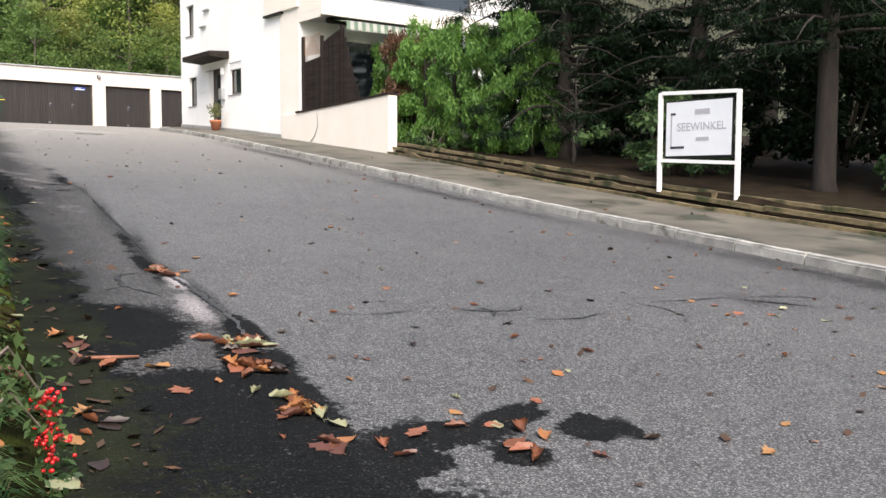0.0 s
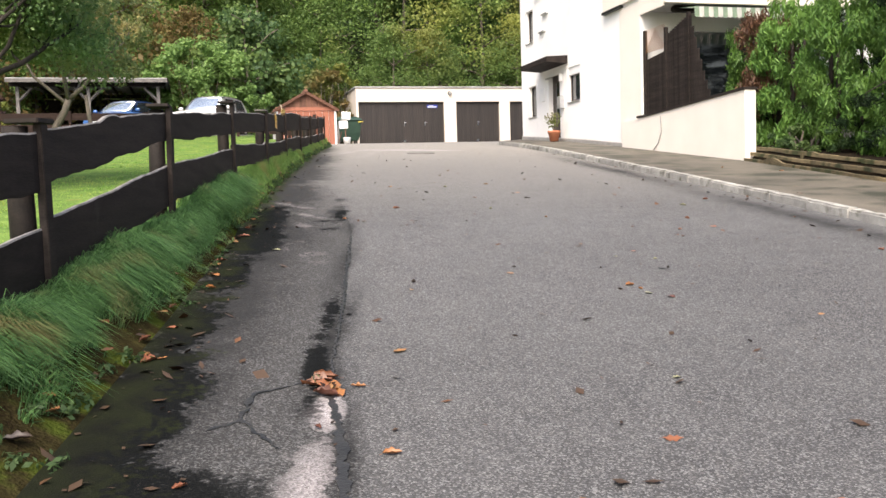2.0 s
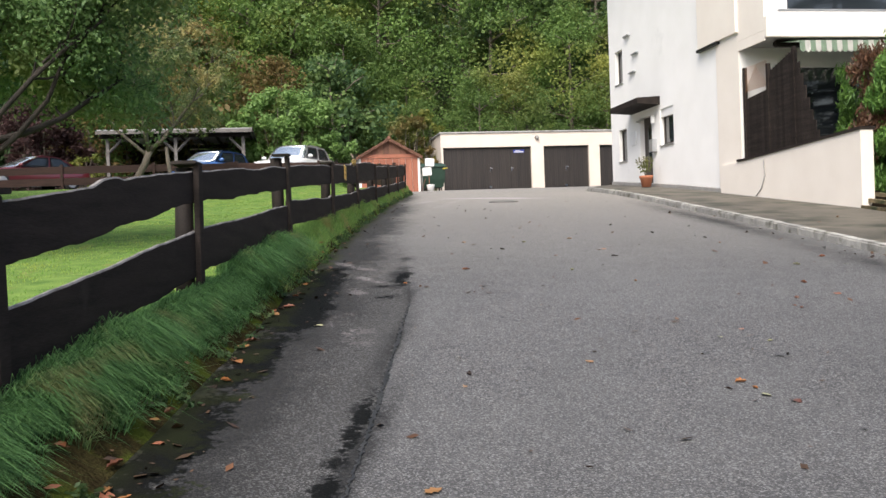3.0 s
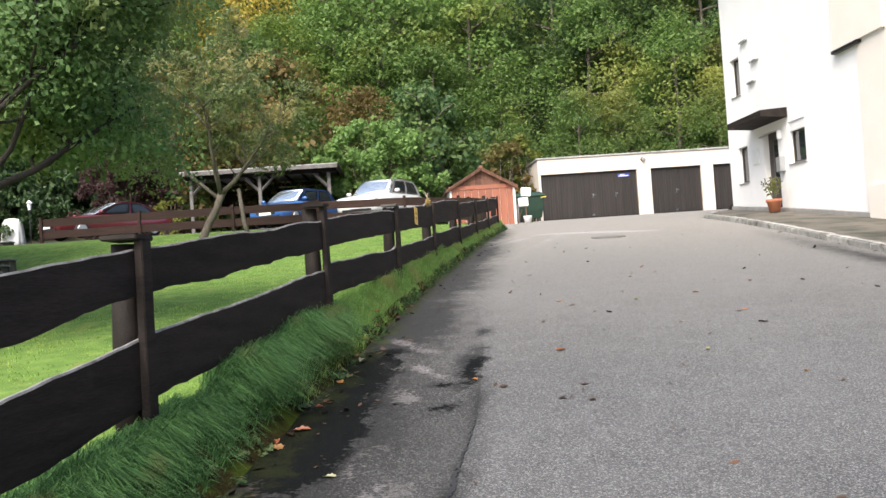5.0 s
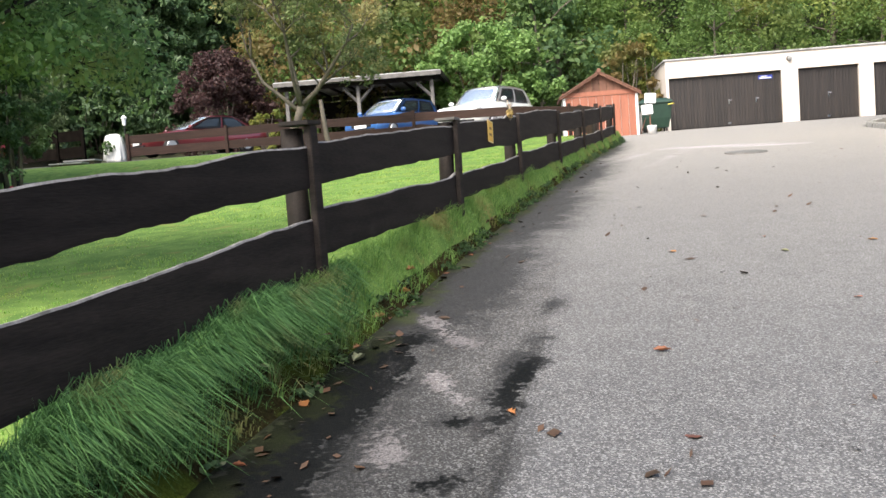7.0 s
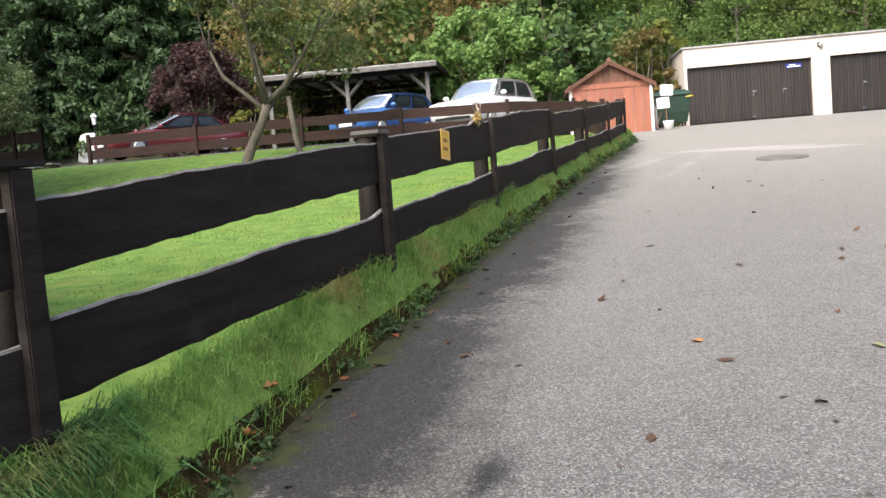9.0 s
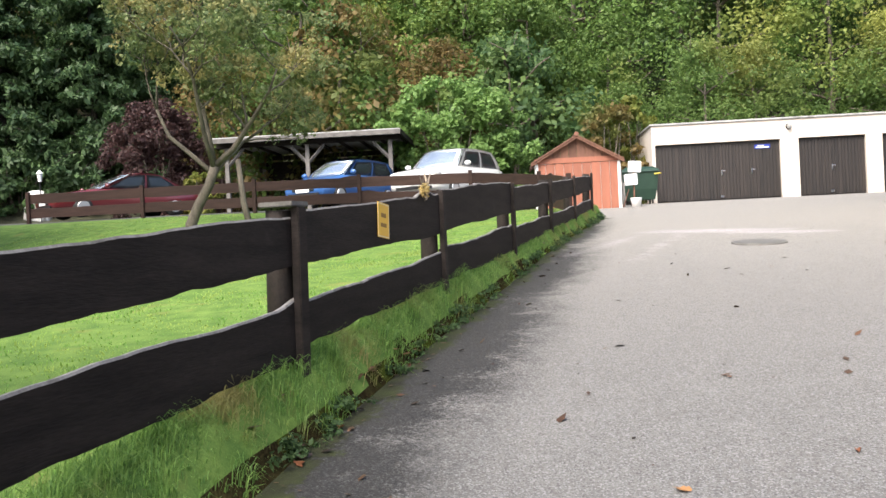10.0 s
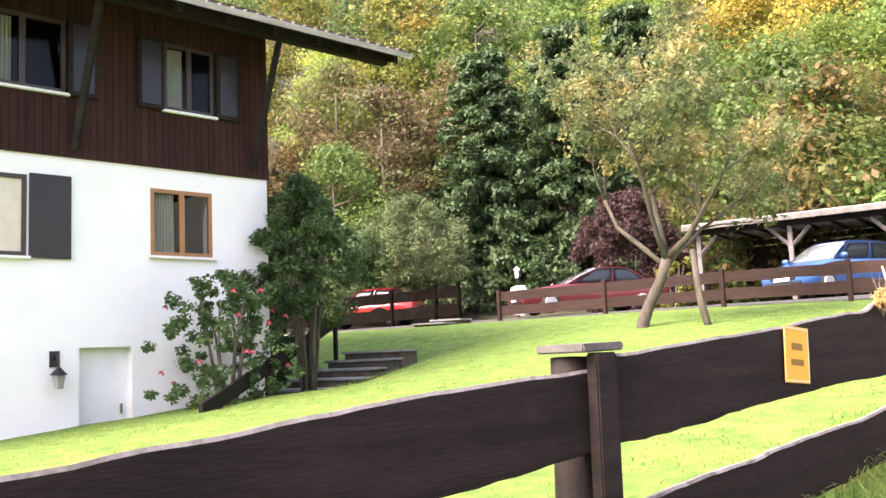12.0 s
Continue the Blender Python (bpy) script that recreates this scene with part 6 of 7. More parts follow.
def car(at, colour, label, L=4.3, W=1.76, H=1.5, hood=0.27, deck=0.9, belt=0.92, rake=0.75, rear=0.35, nose=0.62):
    """A car with its nose towards -y. hood: share of the length ahead of the windscreen's foot; deck: where the cabin ends."""
    c = thing("car", label, "car", at=at)
    p = paint("car_paint", colour, 0.28, 0.9)
    hw = W / 2
    y0, y1 = -L / 2, L / 2
    bm = bmesh.new()
    st = [(0.0, 0.80, 0.35, nose - 0.06), (0.02, 0.90, 0.26, nose), (0.08, 0.97, 0.22, nose + 0.10), (hood, 1.0, 0.20, belt), (0.5, 1.0, 0.20, belt + 0.02), (deck - 0.1, 1.0, 0.22, belt + 0.05), (0.97, 0.95, 0.26, belt + 0.02), (1.0, 0.86, 0.36, belt - 0.10)]
    secs = []
    for u, k, zb, zt in st:
        w, y = hw * k, y0 + L * u
        mid = zb + (zt - zb) * 0.55
        secs.append([(-w * 0.80, y, zt), (-w * 0.93, y, zt - 0.05), (-w, y, mid), (-w * 0.97, y, zb + 0.08), (-w * 0.88, y, zb), (w * 0.88, y, zb), (w * 0.97, y, zb + 0.08), (w, y, mid), (w * 0.93, y, zt - 0.05), (w * 0.80, y, zt), (0, y, zt + 0.035)])
    loft(bm, secs)
    part("body", bm, p, c, smooth=True)
    ya, yb = y0 + L * hood, y0 + L * deck
    yr0, yr1 = ya + rake, yb - rear
    rw, bw = hw * 0.70, hw * 0.86
    zb, zr = belt - 0.02, H

    def patch(name, f, nu, nv, mat, lab="", t=0.012):
        """A curved sheet f(u, v) with u from -1 to 1 and v from 0 to 1."""
        b = bmesh.new()
        g = [[b.verts.new(f(-1 + 2 * i / nu, j / nv)) for i in range(nu + 1)] for j in range(nv + 1)]
        for r, q in zip(g, g[1:]):
            for i in range(nu):
                b.faces.new((r[i], r[i + 1], q[i + 1], q[i]))
        bmesh.ops.solidify(b, geom=b.faces[:], thickness=t)
        return part(name, b, mat, c, lab, smooth=True)

    mix = lambda p0, p1, v: p0 + (p1 - p0) * v
    crown = lambda v: 0.07 * math.sin(math.pi * (0.1 + 0.8 * v))
    patch("windscreen", lambda u, v: (u * mix(bw - 0.03, rw - 0.01, v), mix(ya, yr0, v) + 0.12 * u * u, mix(zb, zr - 0.06, v) + 0.05 * math.sin(math.pi * v) - 0.02 * u * u), 8, 5, GLASS_SCREEN)
    patch("rear_window", lambda u, v: (u * mix(bw - 0.03, rw - 0.01, v), mix(yb, yr1, v) - 0.10 * u * u, mix(zb, zr - 0.06, v) + 0.04 * math.sin(math.pi * v) - 0.02 * u * u), 8, 5, GLASS_CAR)
    patch("roof", lambda u, v: (u * rw * (1.0 + 0.05 * math.sin(math.pi * v)), mix(yr0 - 0.03, yr1 + 0.03, v) + 0.12 * u * u * (1 - 2 * v), zr - 0.065 + crown(v) - 0.045 * u ** 4), 10, 8, p, t=0.03)
    for s in (-1, 1):
        def side(u, v, out=0.0):
            k = (u + 1) / 2
            return (s * (mix(bw, rw, v) + 0.035 * math.sin(math.pi * v) + out), mix(mix(ya + 0.10, yb - 0.06, k), mix(yr0 + 0.10, yr1 - 0.08, k), v), mix(zb, zr - 0.10 + crown(k), v))
        patch("cabin_side", side, 12, 5, p)
        for u0, u1 in ((-0.90, -0.04), (0.03, 0.80)):
            patch("side_window", lambda u, v: side(mix(u0, u1, (u + 1) / 2), mix(0.06, 0.86, v), 0.014), 6, 4, GLASS_CAR, t=0.008)
        bm = bmesh.new()
        bmesh.ops.create_uvsphere(bm, u_segments=10, v_segments=8, radius=1, matrix=Matrix.Translation((s * (hw + 0.09), ya + 0.28, belt + 0.08)) @ Matrix.Diagonal((0.11, 0.07, 0.075, 1)))
        part("mirror", bm, p, c, smooth=True)
        bm = bmesh.new()
        bmesh.ops.create_uvsphere(bm, u_segments=12, v_segments=8, radius=1, matrix=Matrix.Translation((s * hw * 0.68, y0 + 0.12, nose - 0.03)) @ Matrix.Diagonal((0.22, 0.13, 0.085, 1)))
        part("headlight", bm, LAMP_GLASS, c, "clear headlight", smooth=True)
        for y in (y0 + L * 0.18, y0 + L * 0.80):
            bm = bmesh.new()
            bmesh.ops.create_cone(bm, cap_ends=True, segments=24, radius1=0.315, radius2=0.315, depth=0.2, matrix=Matrix.Translation((s * (hw - 0.11), y, 0.315)) @ Matrix.Rotation(radians(90), 4, "Y"))
            bmesh.ops.bevel(bm, geom=[e for e in bm.edges if len(e.link_faces) == 2 and any(len(f.verts) > 4 for f in e.link_faces)], offset=0.03, segments=2, affect="EDGES")
            wh = part("wheel", bm, RUBBER, c, smooth=True)
            bm = bmesh.new()
            bmesh.ops.create_cone(bm, cap_ends=True, segments=16, radius1=0.2, radius2=0.18, depth=0.03, matrix=Matrix.Translation((s * (hw + 0.002), y, 0.315)) @ Matrix.Rotation(radians(90), 4, "Y"))
            part("rim", bm, ZINC, wh)
    part("grille", solid(-0.42, 0.42, y0 - 0.035, y0 + 0.04, nose - 0.22, nose - 0.08, 0.015), BLACK, c)
    part("bumper_intake", solid(-0.6, 0.6, y0 - 0.025, y0 + 0.04, 0.30, 0.38, 0.012), BLACK, c)
    part("number_plate", solid(-0.26, 0.26, y0 - 0.05, y0 - 0.037, 0.40, 0.51, 0.003), PLATE, c, "white number plate")
    bm = bmesh.new()
    box(bm, -bw + 0.1, bw - 0.1, ya + 0.35, yb - 0.35, 0.5, belt - 0.03)
    part("seats", bm, BLACK, c)
    return c


GLASS_SCREEN = glass("windscreen_glass", (0.80, 0.85, 0.88), 0.06)
GLASS_SCREEN.node_tree.nodes["Principled BSDF"].inputs["Metallic"].default_value = 0.85
GLASS_SCREEN.node_tree.nodes["Principled BSDF"].inputs["Coat Weight"].default_value = 1.0


def car_at(x, y, turn):
    return Matrix.Translation((x, y, land_z(x, y) + 0.01)) @ Matrix.Rotation(radians(turn), 4, "Z")


car(car_at(-0.7, 43.4, -27), (0.03, 0.105, 0.30), "blue hatchback parked facing the lawn", 4.1, 1.76, 1.52, 0.24, 0.97, 0.95, 0.8, 0.25, 0.66)
car(car_at(2.75, 42.7, -24), (0.72, 0.72, 0.70), "white estate car parked beside the shed", 4.5, 1.88, 1.64, 0.27, 0.97, 1.0, 0.7, 0.3, 0.78)
car(car_at(-7.9, 42.85, -43), (0.12, 0.012, 0.016), "dark red saloon parked behind the plank fence", 4.8, 1.84, 1.44, 0.27, 0.93, 0.88, 1.15, 0.95, 0.64)
car(car_at(-16.9, 42.9, -70), (0.34, 0.02, 0.018), "bright red small car behind the short fence", 3.9, 1.7, 1.42)
car(car_at(-1.9, 49.0, 4), (0.012, 0.012, 0.014), "black car parked under the carport", 4.5, 1.8, 1.45)


# ==== by the shed ====
def wheelie_bin():
    b = thing("waste_bin", "large dark green wheeled waste container", "bin", at=Matrix.Translation((9.0, 46.0, road_z(46.0))))
    green = material("green_plastic", (0.006, 0.026, 0.016), (0.011, 0.038, 0.022), 0.5, 5, 50, 0.1)
    bm = bmesh.new()
    loft(bm, [[(-w, -d, z), (w, -d, z), (w, d, z), (-w, d, z)] for z, w, d in ((0.14, 0.48, 0.38), (0.5, 0.55, 0.45), (1.02, 0.6, 0.5), (1.08, 0.64, 0.54))])
    part("body", bm, green, b)
    bm = bmesh.new()
    loft(bm, [[(-w, -d, z), (w, -d, z), (w, d, z), (-w, d, z)] for z, w, d in ((1.084, 0.65, 0.55), (1.16, 0.6, 0.48), (1.26, 0.45, 0.3))])
    part("lid", bm, green, b)
    for x in (-0.4, 0.4):
        for y in (-0.3, 0.3):
            bm = bmesh.new()
            bmesh.ops.create_cone(bm, cap_ends=True, segments=14, radius1=0.09, radius2=0.09, depth=0.05, matrix=Matrix.Translation((x, y, 0.09)) @ Matrix.Rotation(radians(90), 4, "Y"))
            part("wheel", bm, RUBBER, b)
    bm = bmesh.new()
    tube(bm, [(0.45, -0.56, 0.98), (0.62, -0.6, 1.0), (0.68, -0.5, 1.0)], [0.025] * 3, 6)
    part("grip", bm, paint("yellow_grip", (0.5, 0.4, 0.03), 0.5, 0), b, "yellow grip")


wheelie_bin()


def crate_stand():
    z = road_z(42.8)
    s = thing("box_stand", "white boxes fixed to a pole beside the shed", "stand", at=Matrix.Translation((8.35, 42.7, z)))
    for zz, tilt in ((1.05, 4), (0.66, -3)):
        part("box", solid(-0.19, 0.19, -0.12, 0.12, zz, zz + 0.34, 0.015, Matrix.Rotation(radians(tilt), 4, "Y")), WHITE_PAINT, s, "white plastic box")
    bm = bmesh.new()
    tube(bm, [(0.05, 0.0, 0.0), (0.05, 0.0, 1.35)], [0.022, 0.022], 8)
    part("pole", bm, SHED_OLD, s)
    bm = bmesh.new()
    tube(bm, [(-0.3, -0.1, 0.0), (-0.1, 0.05, 0.55)], [0.018, 0.018], 8)
    part("handle", bm, SHED_OLD, s)
    b = thing("bucket", "small white bucket on the asphalt", "bucket", at=Matrix.Translation((8.4, 42.35, road_z(42.35))))
    bm = bmesh.new()
    loft(bm, [[(r * math.cos(a), r * math.sin(a), zz) for a in [k * math.pi / 8 for k in range(16)]] for zz, r in ((0, 0.13), (0.26, 0.17), (0.28, 0.175))])
    part("body", bm, WHITE_PAINT, b, smooth=True)
    l = thing("plank_pile", "pale loose boards leaning against the shed", "boards", at=Matrix.Translation((8.08, 42.75, z)))
    for k in range(2):
        part("board", solid(-0.03 + 0.05 * k, 0.01 + 0.05 * k, -0.1, 0.06, 0, 1.25 - 0.5 * k, 0.004, Matrix.Rotation(radians(-3), 4, "Y")), WOOD_GREY, l)


crate_stand()


def flower_pot():
    z = road_z(31.5) + 0.15
    p = thing("flower_pot", "terracotta pot with a small dry plant by the entrance", "plant pot", at=Matrix.Translation((HX - 0.42, 31.3, z)))
    bm = bmesh.new()
    loft(bm, [[(r * math.cos(a), r * math.sin(a), zz) for a in [k * math.pi / 10 for k in range(20)]] for zz, r in ((0, 0.14), (0.26, 0.19), (0.28, 0.215), (0.35, 0.215), (0.35, 0.18), (0.30, 0.165))])
    part("pot", bm, material("terracotta", (0.30, 0.10, 0.05), (0.38, 0.15, 0.075), 0.8, 6, 50, 0.2), p, smooth=True)
    nr = np.random.RandomState(3)
    new("plant", leaf_mesh("plant", leaves(nr, [(0, 0, 0.6), (0.1, 0.1, 0.8), (-0.12, 0, 0.75)], [(0.2, 0.2, 0.2)] * 3, 70, 0.09), LEAF_RUST)).parent = p
    bm = bmesh.new()
    for k in range(6):
        tube(bm, [(0, 0, 0.3), (0.12 * math.cos(k), 0.12 * math.sin(k), 0.6), (0.2 * math.cos(k), 0.2 * math.sin(k), 0.95)], [0.01, 0.008, 0.004], 5)
    part("stem", bm, BARK, p)


flower_pot()


def manhole():
    m = thing("manhole_cover", "round cast-iron manhole cover set in the asphalt", "manhole", at=Matrix.Translation((8.26, 28.25, road_z(28.25))) @ Matrix.Rotation(math.atan(0.1), 4, "X"))
    iron = material("cast_iron", (0.12, 0.115, 0.105), (0.20, 0.19, 0.175), 0.6, 8, 60, 0.4, metal=0.4)
    bm = bmesh.new()
    bmesh.ops.create_cone(bm, cap_ends=True, segments=40, radius1=0.40, radius2=0.395, depth=0.03, matrix=Matrix.Translation((0, 0, 0.005)))
    part("frame", bm, iron, m)
    bm = bmesh.new()
    bmesh.ops.create_cone(bm, cap_ends=True, segments=36, radius1=0.33, radius2=0.325, depth=0.02, matrix=Matrix.Translation((0, 0, 0.016)))
    part("lid", bm, iron, m)


manhole()


# ==== cracks in the asphalt ====
def crack(points, width, seed):
    """A jagged, tapering crack filled with dark tar, laid on the road along a few turning points."""
    r = random.Random(seed)
    line = []
    for (x0, y0), (x1, y1) in zip(points, points[1:]):
        n = max(2, int(math.hypot(x1 - x0, y1 - y0) / 0.035))
        line += [(x0 + (x1 - x0) * i / n + r.uniform(-0.012, 0.012), y0 + (y1 - y0) * i / n + r.uniform(-0.012, 0.012)) for i in range(n)]
    line.append(points[-1])
    verts, m = [], len(line)
    for i, (x, y) in enumerate(line):
        (xa, ya), (xb, yb) = line[max(0, i - 1)], line[min(m - 1, i + 1)]
        l = math.hypot(xb - xa, yb - ya) + 1e-6
        w = width * 0.5 * r.uniform(0.25, 1.3) * (0.35 + 0.65 * math.sin(math.pi * (i + 0.5) / m))
        dx, dy = -(yb - ya) / l * w, (xb - xa) / l * w
        verts += [(x + dx, y + dy, road_z(y + dy) + 0.008), (x - dx, y - dy, road_z(y - dy) + 0.008)]
    mesh_of("crack", verts, [(2 * i, 2 * i + 1, 2 * i + 3, 2 * i + 2) for i in range(m - 1)], TAR, road)


for n, (pts, w) in enumerate((
        (((3.25, 5.88), (3.55, 5.76), (3.98, 5.72)), 0.022), (((4.15, 5.72), (4.35, 5.52), (4.62, 5.44), (4.8, 5.58)), 0.030),
        (((4.30, 5.36), (4.42, 5.50), (4.38, 5.68)), 0.026), (((4.55, 5.16), (4.9, 5.06), (5.32, 5.12)), 0.020),
        (((5.80, 5.34), (5.86, 5.02), (5.78, 4.72)), 0.024), (((5.95, 5.26), (6.4, 5.18), (6.9, 5.12)), 0.022),
        (((6.82, 5.05), (7.05, 4.82), (7.32, 4.5)), 0.045), (((6.95, 5.1), (7.4, 4.95), (7.8, 4.7)), 0.024),
        (((2.40, 5.55), (2.52, 5.95), (2.60, 6.5), (2.66, 7.0), (2.70, 7.55), (2.80, 8.2)), 0.055),
        (((2.80, 8.2), (3.08, 9.6), (3.48, 11.8), (3.78, 13.4)), 0.035),
        (((2.36, 6.9), (2.22, 7.3), (2.30, 7.7), (2.62, 7.85)), 0.035), (((2.22, 7.3), (2.05, 7.2)), 0.03))):
    crack(pts, w, 300 + n)


# ==== garden steps, handrail, lantern ====
def steps():
    s = thing("garden_steps", "grey stone garden steps climbing the lawn", "steps")
    for i in range(7):
        x, y = (-7.9 - 0.05 * i, 30.0 + 0.62 * i) if i < 5 else (-10.55 + 0.12 * (i - 5), 38.0 + 0.7 * (i - 5))
        z = 2.70 + 0.175 * i if i < 5 else land_z(x, y) + 0.10 + 0.06 * (i - 5)
        w = 0.72 if i < 5 else 0.46
        m = Matrix.Translation((x, y, 0)) @ Matrix.Rotation(radians(8), 4, "Z")
        step = part("step", solid(-w, w, -0.14, 0.6, z - 0.45, z - 0.052, 0.01, m), RISER, s, "brown stone riser")
        part("tread", solid(-w - 0.06, w + 0.06, -0.2, 0.55, z - 0.05, z, 0.012, m), CONCRETE_PALE, step, "pale stone tread")


RISER = material("earth_brown_stone", (0.06, 0.048, 0.034), (0.13, 0.105, 0.075), 0.9, 6, 50, 0.5)
steps()


def handrail():
    r = thing("handrail", "dark plank handrail descending beside the steps", "rail")
    a, b = Vector((-6.25, 26.0, 2.42)), Vector((-8.75, 32.0, 4.0))
    part("plank", waney_board(a, b, 0.26, 0.06, 90, 0.01), [WOOD_DARK, WOOD_DARK], r)
    for u in (0.05, 0.4, 0.7, 0.97):
        p = a.lerp(b, u)
        part("post", solid(p.x - 0.04, p.x + 0.04, p.y - 0.04, p.y + 0.04, land_z(p.x, p.y) - 0.3, p.z + 0.22, 0.006), WOOD_DARK, r)


handrail()


def garden_lantern():
    x, y = -11.7, 45.0
    z = land_z(x, y)
    l = thing("garden_lantern", "white lantern on a post by the car park", "lamp", at=Matrix.Translation((x, y, z)))
    bm = bmesh.new()
    tube(bm, [(0, 0, -0.2), (0, 0, 1.45)], [0.02, 0.018], 10)
    part("post", bm, DARK_METAL, l)
    bm = bmesh.new()
    bmesh.ops.create_cone(bm, cap_ends=True, segments=8, radius1=0.06, radius2=0.09, depth=0.28, matrix=Matrix.Translation((0, 0, 1.59)))
    part("glass", bm, WHITE_PAINT, l)
    bm = bmesh.new()
    bmesh.ops.create_cone(bm, cap_ends=True, segments=8, radius1=0.13, radius2=0.03, depth=0.12, matrix=Matrix.Translation((0, 0, 1.79)))
    part("cap", bm, WHITE_PAINT, l)


garden_lantern()


def covered_pile():
    """White object of unknown kind, given the made-up shape of a sheeted pile with slack folds."""
    z0 = land_z(-14.4, 49.8)
    p = thing("covered_pile", "waist-high white object of unknown kind, shaped like a sheeted pile", "covered pile", at=Matrix.Translation((-14.4, 49.8, z0)) @ Matrix.Diagonal((0.8, 0.8, 1.0, 1)))
    bm = bmesh.new()
    loft(bm, [[(w * math.copysign(abs(math.cos(k * math.pi / 16)) ** 0.6, math.cos(k * math.pi / 16)) * (1 + fold * math.sin(k * 2.1)), w * 0.8 * math.copysign(abs(math.sin(k * math.pi / 16)) ** 0.6, math.sin(k * math.pi / 16)) * (1 + fold * math.cos(k * 1.7)), z) for k in range(32)] for z, w, fold in ((-0.2, 0.62, 0.12), (0.05, 0.60, 0.10), (0.5, 0.56, 0.05), (0.9, 0.52, 0.02), (1.08, 0.42, 0.01), (1.14, 0.2, 0.0))])
    part("sheet", bm, WHITE_PAINT, p, smooth=True)


covered_pile()
bmx = bmesh.new()
tube(bmx, [(-0.95, 33.7, 3.3), (-1.15, 33.75, 4.1), (-1.25, 33.8, 5.05)], [0.075, 0.068, 0.055], 9)
tagged(part("tree_stake", bmx, BARK_PALE, smooth=True), "leaning grey wooden stake propping the fruit tree", "stake")


# ==== berry shrub beside the start ====
def berry_shrub():
    r, nr = random.Random(9), np.random.RandomState(9)
    t = thing("berry_shrub", "small-leaved shrub with clusters of red berries", "shrub", at=Matrix.Translation((-0.12, 2.5, 0.35)))
    bm = bmesh.new()
    cs, berries = [], []
    for k in range(26):
        a = r.uniform(-1.9, 1.9)
        l = r.uniform(0.25, 0.58)
        h = r.uniform(0.35, 0.95)
        q = [Vector((0, 0, 0)), Vector((l * 0.5 * math.cos(a), l * 0.5 * math.sin(a), h * 0.75)), Vector((l * 0.9 * math.cos(a), l * 0.9 * math.sin(a), h)), Vector((l * 1.05 * math.cos(a), l * 1.05 * math.sin(a), h * 0.8))]
        tube(bm, q, [0.012, 0.008, 0.005, 0.003], 5)
        cs += [q[1].lerp(q[2], 0.5), q[2], q[3], q[2].lerp(q[3], 0.6), q[3] + Vector((0, 0, -0.1))]
        if k % 2 == 0:
            berries.append(q[3] if k % 4 else q[2])
    part("stem", bm, BARK, t)
    new("foliage", leaf_mesh("foliage", leaves(nr, cs, [(0.06, 0.06, 0.07)] * len(cs), 26, 0.028, 0.2, 0.45, 0.2), LEAF_DEEP)).parent = t
    red = paint("red_berry", (0.55, 0.012, 0.012), 0.3, 0.5)
    for b in berries:
        bm = bmesh.new()
        for i in range(60):
            bmesh.ops.create_icosphere(bm, subdivisions=1, radius=0.0058, matrix=Matrix.Translation(b + Vector((r.gauss(0, 0.019), r.gauss(0, 0.019), r.gauss(0, 0.024)))))
        o = part("fruit", bm, red, t, "bright red berries", smooth=True)
        o["kind"] = "stuff"


berry_shrub()


# ==== grass ====
def blades(name, pts, heights, width, mat, label, bend, seed, clump=None):
    nr = np.random.RandomState(seed)
    n = len(pts)
    p = np.asarray(pts)
    a = nr.uniform(0, 2 * np.pi, n)
    side = np.stack([np.cos(a), np.sin(a), np.zeros(n)], 1)
    lean = np.stack([-np.sin(a), np.cos(a), np.zeros(n)], 1)
    if clump is not None:
        lean = lean * 0.45 + np.asarray(clump)
    h = np.asarray(heights)[:, None]
    up = np.array((0, 0, 1.0))
    w = width * (0.6 + 0.8 * nr.random((n, 1)))
    b = bend * (0.4 + nr.random((n, 1)))
    low = p + up * h * 0.48 + lean * h * b * 0.15
    mid = p + up * h * (0.86 - 0.24 * b) + lean * h * b * 0.52
    tip = p + up * h * (0.92 - 0.66 * b) + lean * h * b * 0.95
    v = np.stack([p - side * w, p + side * w, low - side * w * 0.9, low + side * w * 0.9, mid - side * w * 0.6, mid + side * w * 0.6, tip], 1).reshape(-1, 3)
    me = bpy.data.meshes.new(name)
    me.vertices.add(n * 7), me.loops.add(n * 11), me.polygons.add(n * 3)
    me.vertices.foreach_set("co", np.ascontiguousarray(v, dtype=np.float32).ravel())
    base = np.arange(n, dtype=np.int32)[:, None]
    me.loops.foreach_set("vertex_index", (base * 7 + np.array([0, 1, 3, 2, 2, 3, 5, 4, 4, 5, 6], dtype=np.int32)).ravel())
    me.polygons.foreach_set("loop_start", (base * 11 + np.array([0, 4, 8], dtype=np.int32)).ravel())
    me.update(calc_edges=True)
    me.materials.append(mat)
    return tagged(new(name, me), label, "grass", kind="stuff")


